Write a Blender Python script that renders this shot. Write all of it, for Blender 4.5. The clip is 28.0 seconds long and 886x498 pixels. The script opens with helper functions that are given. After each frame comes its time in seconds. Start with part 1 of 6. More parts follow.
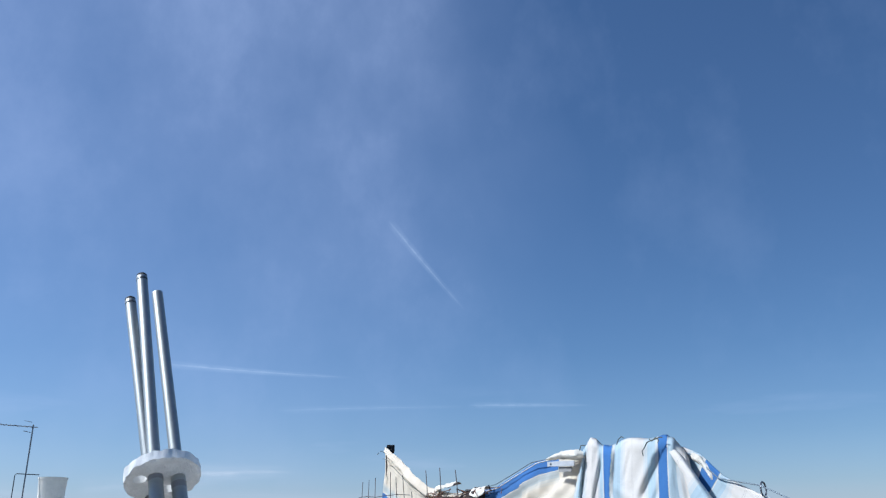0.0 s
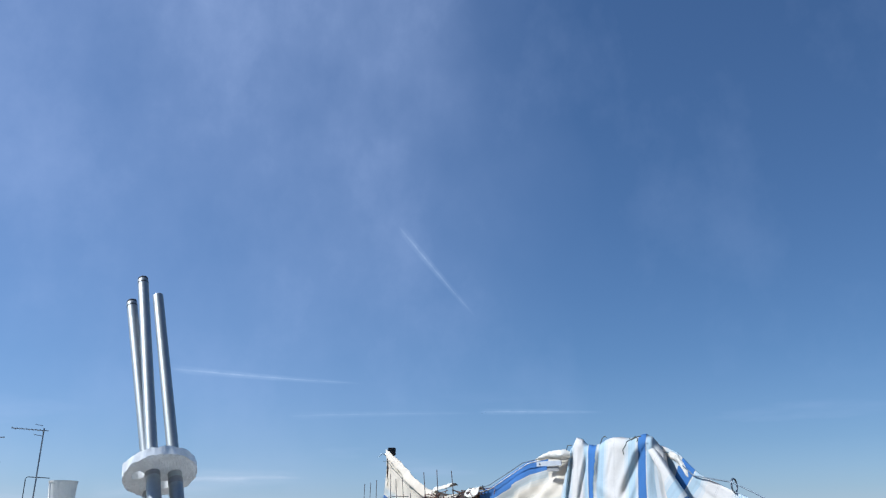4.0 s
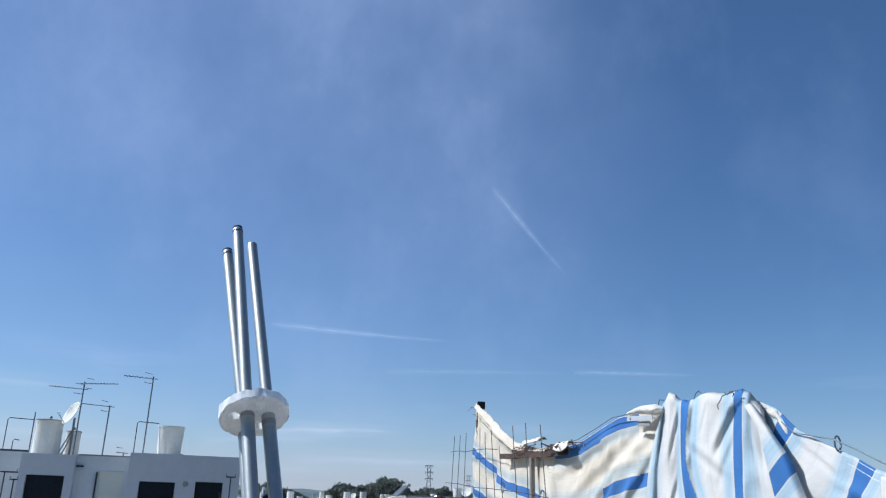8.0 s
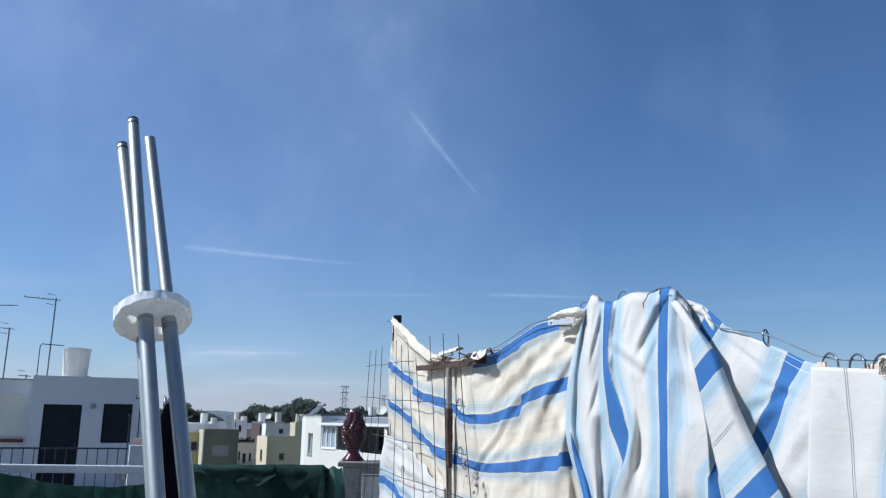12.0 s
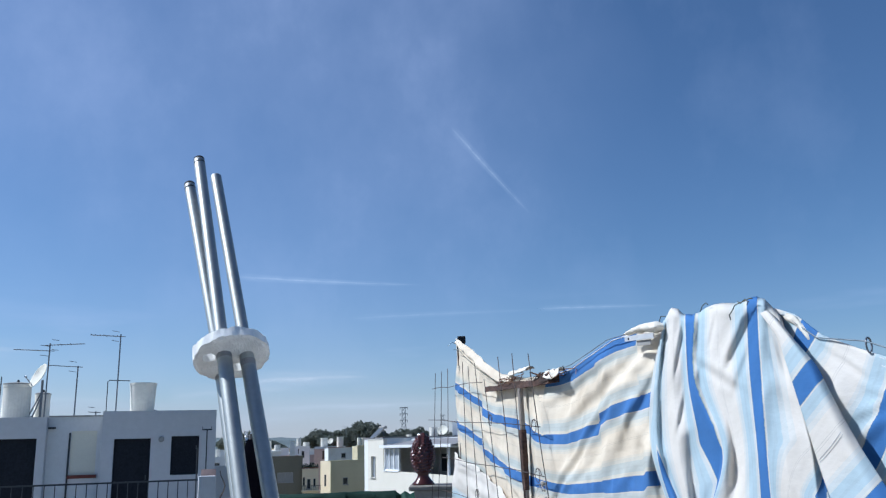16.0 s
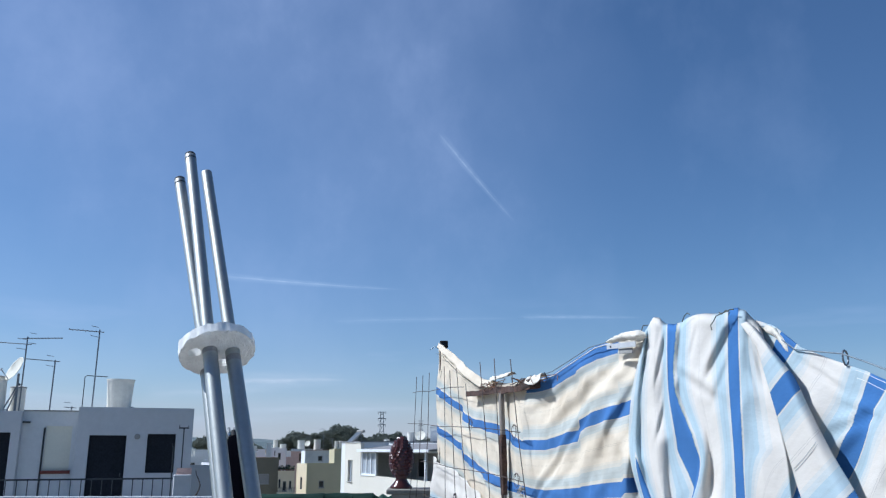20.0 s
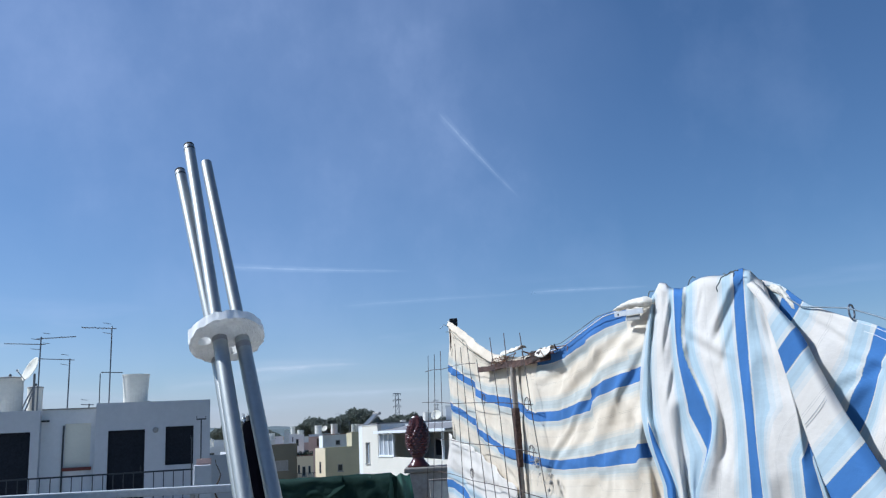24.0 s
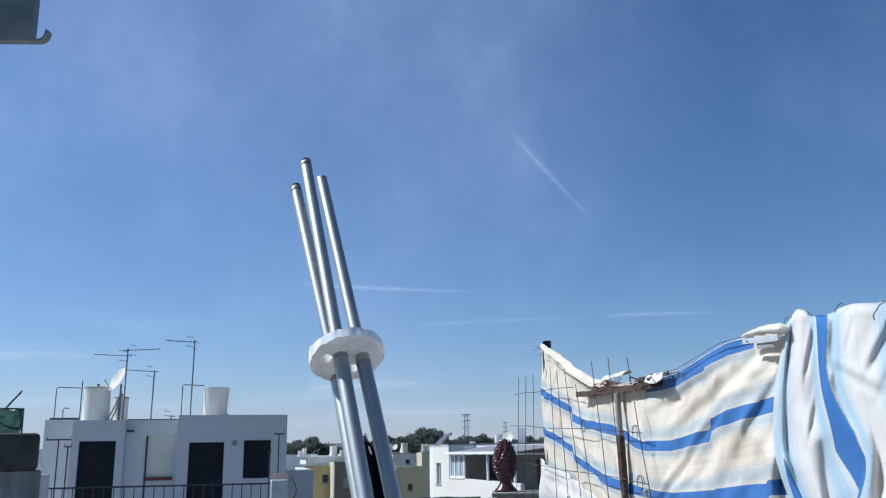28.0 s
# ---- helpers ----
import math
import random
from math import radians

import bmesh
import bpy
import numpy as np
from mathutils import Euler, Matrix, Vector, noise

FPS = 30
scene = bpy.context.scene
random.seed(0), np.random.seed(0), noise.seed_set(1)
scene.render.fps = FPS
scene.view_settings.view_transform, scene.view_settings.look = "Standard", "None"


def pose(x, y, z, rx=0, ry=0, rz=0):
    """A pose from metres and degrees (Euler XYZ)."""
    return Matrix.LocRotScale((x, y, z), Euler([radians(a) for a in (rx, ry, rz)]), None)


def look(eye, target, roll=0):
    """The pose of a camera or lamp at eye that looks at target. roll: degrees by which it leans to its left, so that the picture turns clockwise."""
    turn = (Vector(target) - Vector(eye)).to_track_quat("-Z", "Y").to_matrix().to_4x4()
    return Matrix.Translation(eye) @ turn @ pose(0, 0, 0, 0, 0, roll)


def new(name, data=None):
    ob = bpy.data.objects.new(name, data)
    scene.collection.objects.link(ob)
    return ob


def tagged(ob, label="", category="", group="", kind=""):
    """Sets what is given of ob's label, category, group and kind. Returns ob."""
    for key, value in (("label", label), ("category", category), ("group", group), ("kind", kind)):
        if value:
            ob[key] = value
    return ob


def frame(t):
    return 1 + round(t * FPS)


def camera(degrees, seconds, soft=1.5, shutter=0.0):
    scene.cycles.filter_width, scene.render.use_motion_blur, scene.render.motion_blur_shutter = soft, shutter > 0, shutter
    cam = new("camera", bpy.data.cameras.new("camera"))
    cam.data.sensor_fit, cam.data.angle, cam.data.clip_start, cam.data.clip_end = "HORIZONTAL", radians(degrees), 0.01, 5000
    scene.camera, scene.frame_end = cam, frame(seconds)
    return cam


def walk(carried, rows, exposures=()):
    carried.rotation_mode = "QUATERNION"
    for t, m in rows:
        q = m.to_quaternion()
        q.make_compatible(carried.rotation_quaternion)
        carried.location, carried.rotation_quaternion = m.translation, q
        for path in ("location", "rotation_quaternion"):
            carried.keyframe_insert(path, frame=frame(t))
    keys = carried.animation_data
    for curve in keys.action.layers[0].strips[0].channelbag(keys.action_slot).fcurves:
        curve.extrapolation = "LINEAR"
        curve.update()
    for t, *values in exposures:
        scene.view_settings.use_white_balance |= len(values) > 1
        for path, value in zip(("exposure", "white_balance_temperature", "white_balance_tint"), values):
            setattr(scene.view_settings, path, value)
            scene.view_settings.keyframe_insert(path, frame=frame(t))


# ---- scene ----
cam = camera(56.56, 28.0, soft=1.25)
PATH = [
    (0, (0.038, -0.117, 1.673), (0.2057, 1.7593, 2.3450), -0.79),
    (0.5, (0.069, -0.166, 1.661), (0.2168, 1.7073, 2.3459), -2.76),
    (1, (0.049, -0.178, 1.666), (0.1880, 1.6913, 2.3645), -2.63),
    (1.5, (0.067, -0.167, 1.638), (0.2159, 1.7039, 2.3277), -0.01),
    (2, (0.074, -0.205, 1.654), (0.1243, 1.6650, 2.3607), 1.85),
    (2.5, (0.166, -0.206, 1.641), (0.2824, 1.6418, 2.3971), 1.02),
    (4.5, (0.080, -0.193, 1.641), (0.2062, 1.6903, 2.3031), -0.92),
    (5, (0.077, -0.197, 1.639), (0.1266, 1.6931, 2.2910), -0.96),
    (5.5, (0.078, -0.209, 1.639), (0.0997, 1.6891, 2.2708), -0.69),
    (6, (0.059, -0.186, 1.630), (0.0434, 1.7236, 2.2242), 0.65),
    (6.5, (0.041, -0.118, 1.633), (0.0194, 1.7774, 2.2719), 1.47),
    (7, (0.056, -0.087, 1.636), (0.0538, 1.8099, 2.2694), 0.93),
    (7.5, (0.042, -0.091, 1.645), (-0.1100, 1.7897, 2.3071), 0.91),
    (8, (0.112, -0.152, 1.620), (0.0333, 1.7575, 2.2102), 2.01),
    (8.5, (0.130, -0.081, 1.597), (0.0406, 1.8683, 2.0365), 2.89),
    (9, (0.009, -0.028, 1.599), (0.1929, 1.9065, 2.0714), 0.51),
    (9.5, (0.016, -0.004, 1.590), (0.2984, 1.9224, 2.0489), 0.72),
    (10, (0.082, 0.001, 1.605), (0.2614, 1.9368, 2.0723), -0.87),
    (10.5, (0.101, 0.002, 1.599), (0.2785, 1.9361, 2.0775), -0.39),
    (11, (0.193, 0.012, 1.583), (0.3403, 1.9623, 2.0012), 1.11),
    (11.5, (0.151, 0.019, 1.580), (0.2795, 1.9706, 1.9956), 0.97),
    (13.5, (0.074, 0.033, 1.581), (0.2535, 1.9813, 1.9954), -0.21),
    (14, (0.105, 0.056, 1.577), (0.4072, 1.9902, 1.9842), -0.61),
    (14.5, (0.089, 0.070, 1.578), (0.3629, 2.0105, 1.9794), 0.34),
    (15, (0.066, 0.055, 1.581), (0.1666, 2.0132, 1.9768), -0.94),
    (15.5, (0.065, 0.037, 1.597), (0.1577, 1.9850, 2.0415), -0.71),
    (16, (0.044, 0.051, 1.603), (0.0515, 1.9979, 2.0607), -1.53),
    (16.5, (0.009, 0.046, 1.584), (0.0083, 2.0001, 2.0120), 0.38),
    (17, (0.001, 0.032, 1.586), (0.0163, 1.9803, 2.0370), -0.94),
    (17.5, (0.010, 0.018, 1.595), (0.0433, 1.9611, 2.0667), -0.55),
    (18, (0.040, -0.001, 1.599), (0.1456, 1.9300, 2.1072), -0.29),
    (18.5, (0.064, 0.017, 1.607), (0.2067, 1.9442, 2.1227), -1.62),
    (19, (0.047, 0.026, 1.606), (0.1183, 1.9571, 2.1198), -0.96),
    (19.5, (0.046, 0.020, 1.590), (0.1176, 1.9601, 2.0701), -0.44),
    (20, (0.031, 0.028, 1.589), (0.0781, 1.9709, 2.0598), 0.05),
    (20.5, (0.055, 0.048, 1.594), (0.1618, 1.9875, 2.0704), -2.16),
    (21, (0.050, 0.039, 1.598), (0.1243, 1.9764, 2.0883), -2.36),
    (21.5, (0.050, 0.034, 1.590), (0.1216, 1.9749, 2.0693), -2.35),
    (23.5, (0.081, 0.031, 1.593), (0.2097, 1.9783, 2.0326), -4.24),
    (24, (0.040, 0.026, 1.580), (0.0708, 1.9808, 2.0027), -2.88),
    (24.5, (0.017, 0.015, 1.591), (-0.0192, 1.9613, 2.0489), -2.83),
    (25, (0.016, 0.020, 1.591), (0.0339, 1.9656, 2.0555), -3.24),
    (25.5, (0.005, 0.026, 1.583), (-0.0134, 1.9761, 2.0284), -2.18),
    (26, (0.023, 0.023, 1.577), (0.0528, 1.9750, 2.0103), -2.55),
    (26.5, (0.007, 0.017, 1.581), (0.0601, 1.9698, 2.0121), -0.98),
    (27, (-0.016, 0.059, 1.588), (0.0070, 2.0111, 2.0238), -1.42),
    (27.5, (-0.083, 0.056, 1.592), (-0.1708, 1.9990, 2.0593), -1.50),
    (28, (-0.116, 0.092, 1.596), (-0.2564, 2.0289, 2.0725), -0.84),
]
EXPOSURE = [(0.0, 0.0, 5400, 8), (28.0, 0.0, 5400, 8)]
walk(cam, [(t, look(eye, target, roll)) for t, eye, target, roll in PATH], exposures=EXPOSURE)

# ---- light ----
SUN_AZ, SUN_EL = radians(-84), radians(46)
world = bpy.data.worlds.new("sky")
scene.world = world
world.use_nodes = True
wn = world.node_tree
sky = wn.nodes.new("ShaderNodeTexSky")
sky.sky_type = "NISHITA"
sky.sun_disc = False
sky.sun_elevation, sky.sun_rotation = SUN_EL, SUN_AZ
sky.air_density, sky.dust_density, sky.ozone_density = 1.0, 0.3, 5.0
wn.nodes["Background"].inputs["Strength"].default_value = 0.086
wn.links.new(sky.outputs["Color"], wn.nodes["Background"].inputs["Color"])

lamp = bpy.data.lights.new("sun", "SUN")
lamp.energy, lamp.angle, lamp.color = 5.2, radians(0.53), (1.0, 0.95, 0.88)
sun = new("sun", lamp)
to_sun = Vector((math.sin(SUN_AZ) * math.cos(SUN_EL), math.cos(SUN_AZ) * math.cos(SUN_EL), math.sin(SUN_EL)))
sun.matrix_world = look(to_sun * 30, (0, 0, 0))


# ---- materials ----
def nodes_of(name):
    m = bpy.data.materials.new(name)
    m.use_nodes = True
    nt = m.node_tree
    return m, nt, nt.nodes["Principled BSDF"]


def ramp(nt, stops, mode="LINEAR"):
    r = nt.nodes.new("ShaderNodeValToRGB")
    r.color_ramp.interpolation = mode
    el = r.color_ramp.elements
    while len(el) < len(stops):
        el.new(0.5)
    for e, (p, c) in zip(el, stops):
        e.position, e.color = p, (*c, 1) if len(c) == 3 else c
    return r


def noise_node(nt, coords, scale, detail=4, rough=0.55, stretch=None):
    n = nt.nodes.new("ShaderNodeTexNoise")
    n.inputs["Scale"].default_value, n.inputs["Detail"].default_value, n.inputs["Roughness"].default_value = scale, detail, rough
    if stretch:
        mp = nt.nodes.new("ShaderNodeMapping")
        mp.inputs["Scale"].default_value = stretch
        nt.links.new(coords, mp.inputs["Vector"])
        coords = mp.outputs["Vector"]
    nt.links.new(coords, n.inputs["Vector"])
    return n


def surface(name, base, rough=0.7, metal=0.0, spot=None, spot_scale=1.5, spot_amount=0.5, grain=25.0, grain_amount=0.12,
            bump=0.2, bump_scale=60.0, stretch=None, vary=0.0, spec=0.5):
    """A surface of one base colour, with large stains of a second colour, fine grain and relief."""
    m, nt, b = nodes_of(name)
    co = nt.nodes.new("ShaderNodeTexCoord").outputs["Object"]
    big = noise_node(nt, co, spot_scale, 5, 0.6, stretch)
    r1 = ramp(nt, [(0.42, (0, 0, 0)), (0.72, (1, 1, 1))])
    nt.links.new(big.outputs["Fac"], r1.inputs["Fac"])
    amt = nt.nodes.new("ShaderNodeMath")
    amt.operation = "MULTIPLY"
    amt.inputs[1].default_value = spot_amount
    nt.links.new(r1.outputs["Color"], amt.inputs[0])
    mix = nt.nodes.new("ShaderNodeMixRGB")
    mix.inputs["Color1"].default_value = (*base, 1)
    mix.inputs["Color2"].default_value = (*(spot or [c * 0.7 for c in base]), 1)
    nt.links.new(amt.outputs[0], mix.inputs["Fac"])
    fine = noise_node(nt, co, grain, 6, 0.65, stretch)
    r2 = ramp(nt, [(0.3, (1 - grain_amount,) * 3), (0.7, (1 + grain_amount,) * 3)])
    nt.links.new(fine.outputs["Fac"], r2.inputs["Fac"])
    mul = nt.nodes.new("ShaderNodeMixRGB")
    mul.blend_type = "MULTIPLY"
    mul.inputs["Fac"].default_value = 1.0
    nt.links.new(mix.outputs["Color"], mul.inputs["Color1"])
    nt.links.new(r2.outputs["Color"], mul.inputs["Color2"])
    last = mul.outputs["Color"]
    if vary:
        info = nt.nodes.new("ShaderNodeObjectInfo")
        r3 = ramp(nt, [(0.0, (1 - vary,) * 3), (1.0, (1 + vary,) * 3)])
        nt.links.new(info.outputs["Random"], r3.inputs["Fac"])
        m2 = nt.nodes.new("ShaderNodeMixRGB")
        m2.blend_type = "MULTIPLY"
        m2.inputs["Fac"].default_value = 1.0
        nt.links.new(last, m2.inputs["Color1"])
        nt.links.new(r3.outputs["Color"], m2.inputs["Color2"])
        last = m2.outputs["Color"]
    nt.links.new(last, b.inputs["Base Color"])
    b.inputs["Roughness"].default_value, b.inputs["Metallic"].default_value = rough, metal
    b.inputs["Specular IOR Level"].default_value = spec
    if bump:
        bn = noise_node(nt, co, bump_scale, 5, 0.6, stretch)
        bp = nt.nodes.new("ShaderNodeBump")
        bp.inputs["Strength"].default_value, bp.inputs["Distance"].default_value = bump, 0.01
        nt.links.new(bn.outputs["Fac"], bp.inputs["Height"])
        nt.links.new(bp.outputs["Normal"], b.inputs["Normal"])
    return m


def fabric(name, white, pale, blue, edge, dirt, dirt_amount, period=0.28):
    """Striped awning cloth: the pattern runs along the first cloth coordinate, in metres."""
    m, nt, b = nodes_of(name)
    uv = nt.nodes.new("ShaderNodeTexCoord").outputs["UV"]
    sep = nt.nodes.new("ShaderNodeSeparateXYZ")
    nt.links.new(uv, sep.inputs["Vector"])
    wob = noise_node(nt, uv, 60, 3, 0.6)
    add = nt.nodes.new("ShaderNodeMath")
    add.operation = "MULTIPLY_ADD"
    add.inputs[1].default_value, add.inputs[2].default_value = 0.003, -0.0015
    nt.links.new(wob.outputs["Fac"], add.inputs[0])
    sm = nt.nodes.new("ShaderNodeMath")
    nt.links.new(sep.outputs["X"], sm.inputs[0])
    nt.links.new(add.outputs[0], sm.inputs[1])
    div = nt.nodes.new("ShaderNodeMath")
    div.operation = "DIVIDE"
    div.inputs[1].default_value = period
    nt.links.new(sm.outputs[0], div.inputs[0])
    fr = nt.nodes.new("ShaderNodeMath")
    fr.operation = "FRACT"
    nt.links.new(div.outputs[0], fr.inputs[0])
    mid = [(w + p) / 2 for w, p in zip(white, pale)]
    q = [(w * 3 + p) / 4 for w, p in zip(white, pale)]
    line = [c * 0.80 for c in white]
    deep = [p * 0.95 for p in pale]
    st = [(0.0, blue), (0.090, edge), (0.096, q), (0.106, pale), (0.150, deep), (0.172, pale), (0.205, mid), (0.250, q), (0.292, white), (0.415, line), (0.421, white), (0.435, line), (0.441, white),
          (0.635, q), (0.665, mid), (0.715, pale), (0.775, deep), (0.800, pale), (0.855, mid), (0.885, q), (0.903, edge), (0.910, blue)]
    rp = ramp(nt, st, "CONSTANT")
    nt.links.new(fr.outputs[0], rp.inputs["Fac"])
    soil = noise_node(nt, uv, 3.0, 6, 0.62)
    rs = ramp(nt, [(0.40, (0, 0, 0)), (0.75, (dirt_amount,) * 3)])
    nt.links.new(soil.outputs["Fac"], rs.inputs["Fac"])
    mx = nt.nodes.new("ShaderNodeMixRGB")
    mx.blend_type = "MULTIPLY"
    mx.inputs["Color2"].default_value = (*dirt, 1)
    nt.links.new(rs.outputs["Color"], mx.inputs["Fac"])
    nt.links.new(rp.outputs["Color"], mx.inputs["Color1"])
    obj = nt.nodes.new("ShaderNodeTexCoord").outputs["Object"]
    weave = noise_node(nt, obj, 420, 2, 0.5)
    wr = noise_node(nt, obj, 9, 5, 0.55, (1.0, 0.7, 1.3))
    sw = nt.nodes.new("ShaderNodeMath")
    sw.operation = "MULTIPLY_ADD"
    sw.inputs[1].default_value = 0.05
    nt.links.new(weave.outputs["Fac"], sw.inputs[0])
    nt.links.new(wr.outputs["Fac"], sw.inputs[2])
    bp = nt.nodes.new("ShaderNodeBump")
    bp.inputs["Strength"].default_value, bp.inputs["Distance"].default_value = 0.34, 0.016
    nt.links.new(sw.outputs[0], bp.inputs["Height"])
    nt.links.new(mx.outputs["Color"], b.inputs["Base Color"])
    nt.links.new(bp.outputs["Normal"], b.inputs["Normal"])
    b.inputs["Roughness"].default_value = 0.9
    b.inputs["Specular IOR Level"].default_value = 0.15
    tr = nt.nodes.new("ShaderNodeBsdfTranslucent")
    nt.links.new(mx.outputs["Color"], tr.inputs["Color"])
    nt.links.new(bp.outputs["Normal"], tr.inputs["Normal"])
    ms = nt.nodes.new("ShaderNodeMixShader")
    ms.inputs["Fac"].default_value = 0.25
    nt.links.new(b.outputs["BSDF"], ms.inputs[1])
    nt.links.new(tr.outputs["BSDF"], ms.inputs[2])
    nt.links.new(ms.outputs[0], nt.nodes["Material Output"].inputs["Surface"])
    return m


WHITE = surface("white_limewash", (0.76, 0.76, 0.75), 0.85, spot=(0.62, 0.61, 0.58), spot_amount=0.30, spot_scale=0.7, grain=9, grain_amount=0.04, bump=0.06, bump_scale=14)
OFFWHITE = surface("old_white_plaster", (0.74, 0.73, 0.69), 0.9, spot=(0.52, 0.49, 0.44), spot_amount=0.5, spot_scale=1.1, grain=12, grain_amount=0.06, bump=0.10, bump_scale=16)
CREAM = surface("cream_render", (0.74, 0.63, 0.44), 0.9, spot=(0.60, 0.51, 0.35), spot_amount=0.45, spot_scale=0.8)
# Shaded fronts of town houses: the shade is put into both olives.
OLIVE = surface("shaded_olive", (0.19, 0.172, 0.125), 0.9, spot=(0.12, 0.11, 0.08), spot_amount=0.5, spot_scale=0.7)
OLIVE2 = surface("shaded_pale_olive", (0.60, 0.53, 0.34), 0.9, spot=(0.46, 0.41, 0.26), spot_amount=0.5, spot_scale=0.7)
BROWN = surface("brown_shutter", (0.10, 0.055, 0.035), 0.7, bump=0.2)
YELLOW = surface("yellow_render", (0.55, 0.47, 0.28), 0.9, spot=(0.45, 0.38, 0.2), spot_amount=0.4, spot_scale=0.8)
PINK = surface("pink_render", (0.58, 0.40, 0.34), 0.9, spot_amount=0.4)
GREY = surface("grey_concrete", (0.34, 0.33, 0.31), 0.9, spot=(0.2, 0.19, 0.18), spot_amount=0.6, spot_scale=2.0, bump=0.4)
MOSSY = surface("mossy_concrete", (0.075, 0.075, 0.065), 0.95, spot=(0.035, 0.04, 0.025), spot_amount=0.8, spot_scale=3, bump=0.6)
DARK = surface("dark_shutter", (0.021, 0.024, 0.031), 0.7, grain_amount=0.3, bump=0.1, spec=0.12)
GLASS = surface("dark_window_glass", (0.03, 0.035, 0.04), 0.08, grain_amount=0.1, bump=0.0)
FRAMEW = surface("white_frame_paint", (0.78, 0.79, 0.80), 0.45, grain_amount=0.05, bump=0.05)
IRON = surface("dark_iron_paint", (0.05, 0.055, 0.06), 0.5, metal=0.3, bump=0.1)
GALV = surface("galvanised_steel", (0.44, 0.445, 0.42), 0.47, metal=0.80, spec=0.5, spot=(0.35, 0.355, 0.34), spot_scale=7, spot_amount=0.5, grain=60,
               grain_amount=0.07, bump=0.03, bump_scale=90)
BLACKP = surface("black_plastic_cap", (0.018, 0.018, 0.022), 0.8, bump=0.1)
PLASTER = surface("white_plaster_disc", (0.84, 0.83, 0.80), 0.85, spot=(0.62, 0.59, 0.53), spot_scale=12, spot_amount=0.45, bump=0.04, bump_scale=30)
CHAR = surface("charred_timber", (0.045, 0.032, 0.027), 0.95, spot=(0.07, 0.04, 0.03), spot_scale=20, spot_amount=0.5, bump=0.6, bump_scale=80)
RUST = surface("rusted_steel", (0.088, 0.046, 0.031), 0.85, spot=(0.028, 0.018, 0.016), spot_scale=16, spot_amount=0.95, grain=55, grain_amount=0.6, bump=0.6, bump_scale=120)
REBAR = surface("rusted_rebar", (0.075, 0.060, 0.056), 0.8, metal=0.2, spot=(0.12, 0.06, 0.035), spot_scale=9, spot_amount=0.6, grain=120, grain_amount=0.3, bump=0.5, bump_scale=260)
RUSTWIRE = surface("orange_rust", (0.23, 0.115, 0.065), 0.85, spot=(0.09, 0.045, 0.03), spot_scale=30, spot_amount=0.8, bump=0.5, bump_scale=200)
WOOD = surface("weathered_wood", (0.34, 0.31, 0.27), 0.85, spot=(0.11, 0.075, 0.055), spot_scale=3, spot_amount=0.8, grain=30, grain_amount=0.3,
               stretch=(6, 6, 0.6), bump=0.5, bump_scale=20)
ROPE = surface("cream_rope", (0.66, 0.60, 0.50), 0.9, spot=(0.4, 0.34, 0.26), spot_scale=30, spot_amount=0.6, bump=0.6, bump_scale=150)
WIRE = surface("plastic_coated_wire", (0.20, 0.24, 0.27), 0.5, metal=0.4, bump=0.05)
CHROME = surface("steel_ring", (0.20, 0.21, 0.23), 0.38, metal=0.7, grain_amount=0.15, bump=0.0)
TANK = surface("white_fibre_cement", (0.76, 0.725, 0.64), 0.8, spot=(0.55, 0.51, 0.45), spot_scale=2.0, spot_amount=0.5, grain=12, grain_amount=0.05, bump=0.05)
ALU = surface("aluminium_aerial", (0.22, 0.23, 0.25), 0.45, metal=0.6, bump=0.0)
DISHM = surface("dish_paint", (0.75, 0.71, 0.60), 0.85, bump=0.05)
GLAZE = surface("brown_glaze", (0.085, 0.024, 0.018), 0.20, spot=(0.035, 0.010, 0.009), spot_scale=8, spot_amount=0.7, grain_amount=0.2, bump=0.15, bump_scale=40, spec=0.5)
REDB = surface("red_brown_tile", (0.17, 0.045, 0.03), 0.7, bump=0.2)
FLOORM = surface("beige_floor_tile", (0.33, 0.30, 0.265), 0.7, spot=(0.22, 0.20, 0.175), spot_scale=1.2, spot_amount=0.5, vary=0.12)
GROUT = surface("floor_joint", (0.3, 0.28, 0.25), 0.95)
EARTH = surface("dry_ground", (0.20, 0.17, 0.11), 0.95, spot=(0.10, 0.11, 0.05), spot_scale=0.02, spot_amount=0.8, grain=0.5, bump=0.3, bump_scale=2)
# Distance haze over the woods is put into this blue-grey.
HILLM = surface("hazed_far_hill", (0.16, 0.19, 0.20), 1.0, spot=(0.10, 0.13, 0.13), spot_scale=0.012, spot_amount=0.8, grain=0.08, grain_amount=0.2, bump=0.0, spec=0.0)
# Lighter than real foliage: distance haze is put into the leaf colour.
LEAF = surface("hazed_pine_leaves", (0.20, 0.215, 0.18), 0.95, spot=(0.16, 0.175, 0.15), spot_scale=0.3, spot_amount=0.7, grain=2, grain_amount=0.2, bump=0.0, spec=0.2)


def let_through(m, colour, share):
    """Part of the light passes through a thin surface."""
    nt = m.node_tree
    tr = nt.nodes.new("ShaderNodeBsdfTranslucent")
    tr.inputs["Color"].default_value = (*colour, 1)
    ms = nt.nodes.new("ShaderNodeMixShader")
    ms.inputs["Fac"].default_value = share
    nt.links.new(nt.nodes["Principled BSDF"].outputs["BSDF"], ms.inputs[1])
    nt.links.new(tr.outputs["BSDF"], ms.inputs[2])
    nt.links.new(ms.outputs[0], nt.nodes["Material Output"].inputs["Surface"])


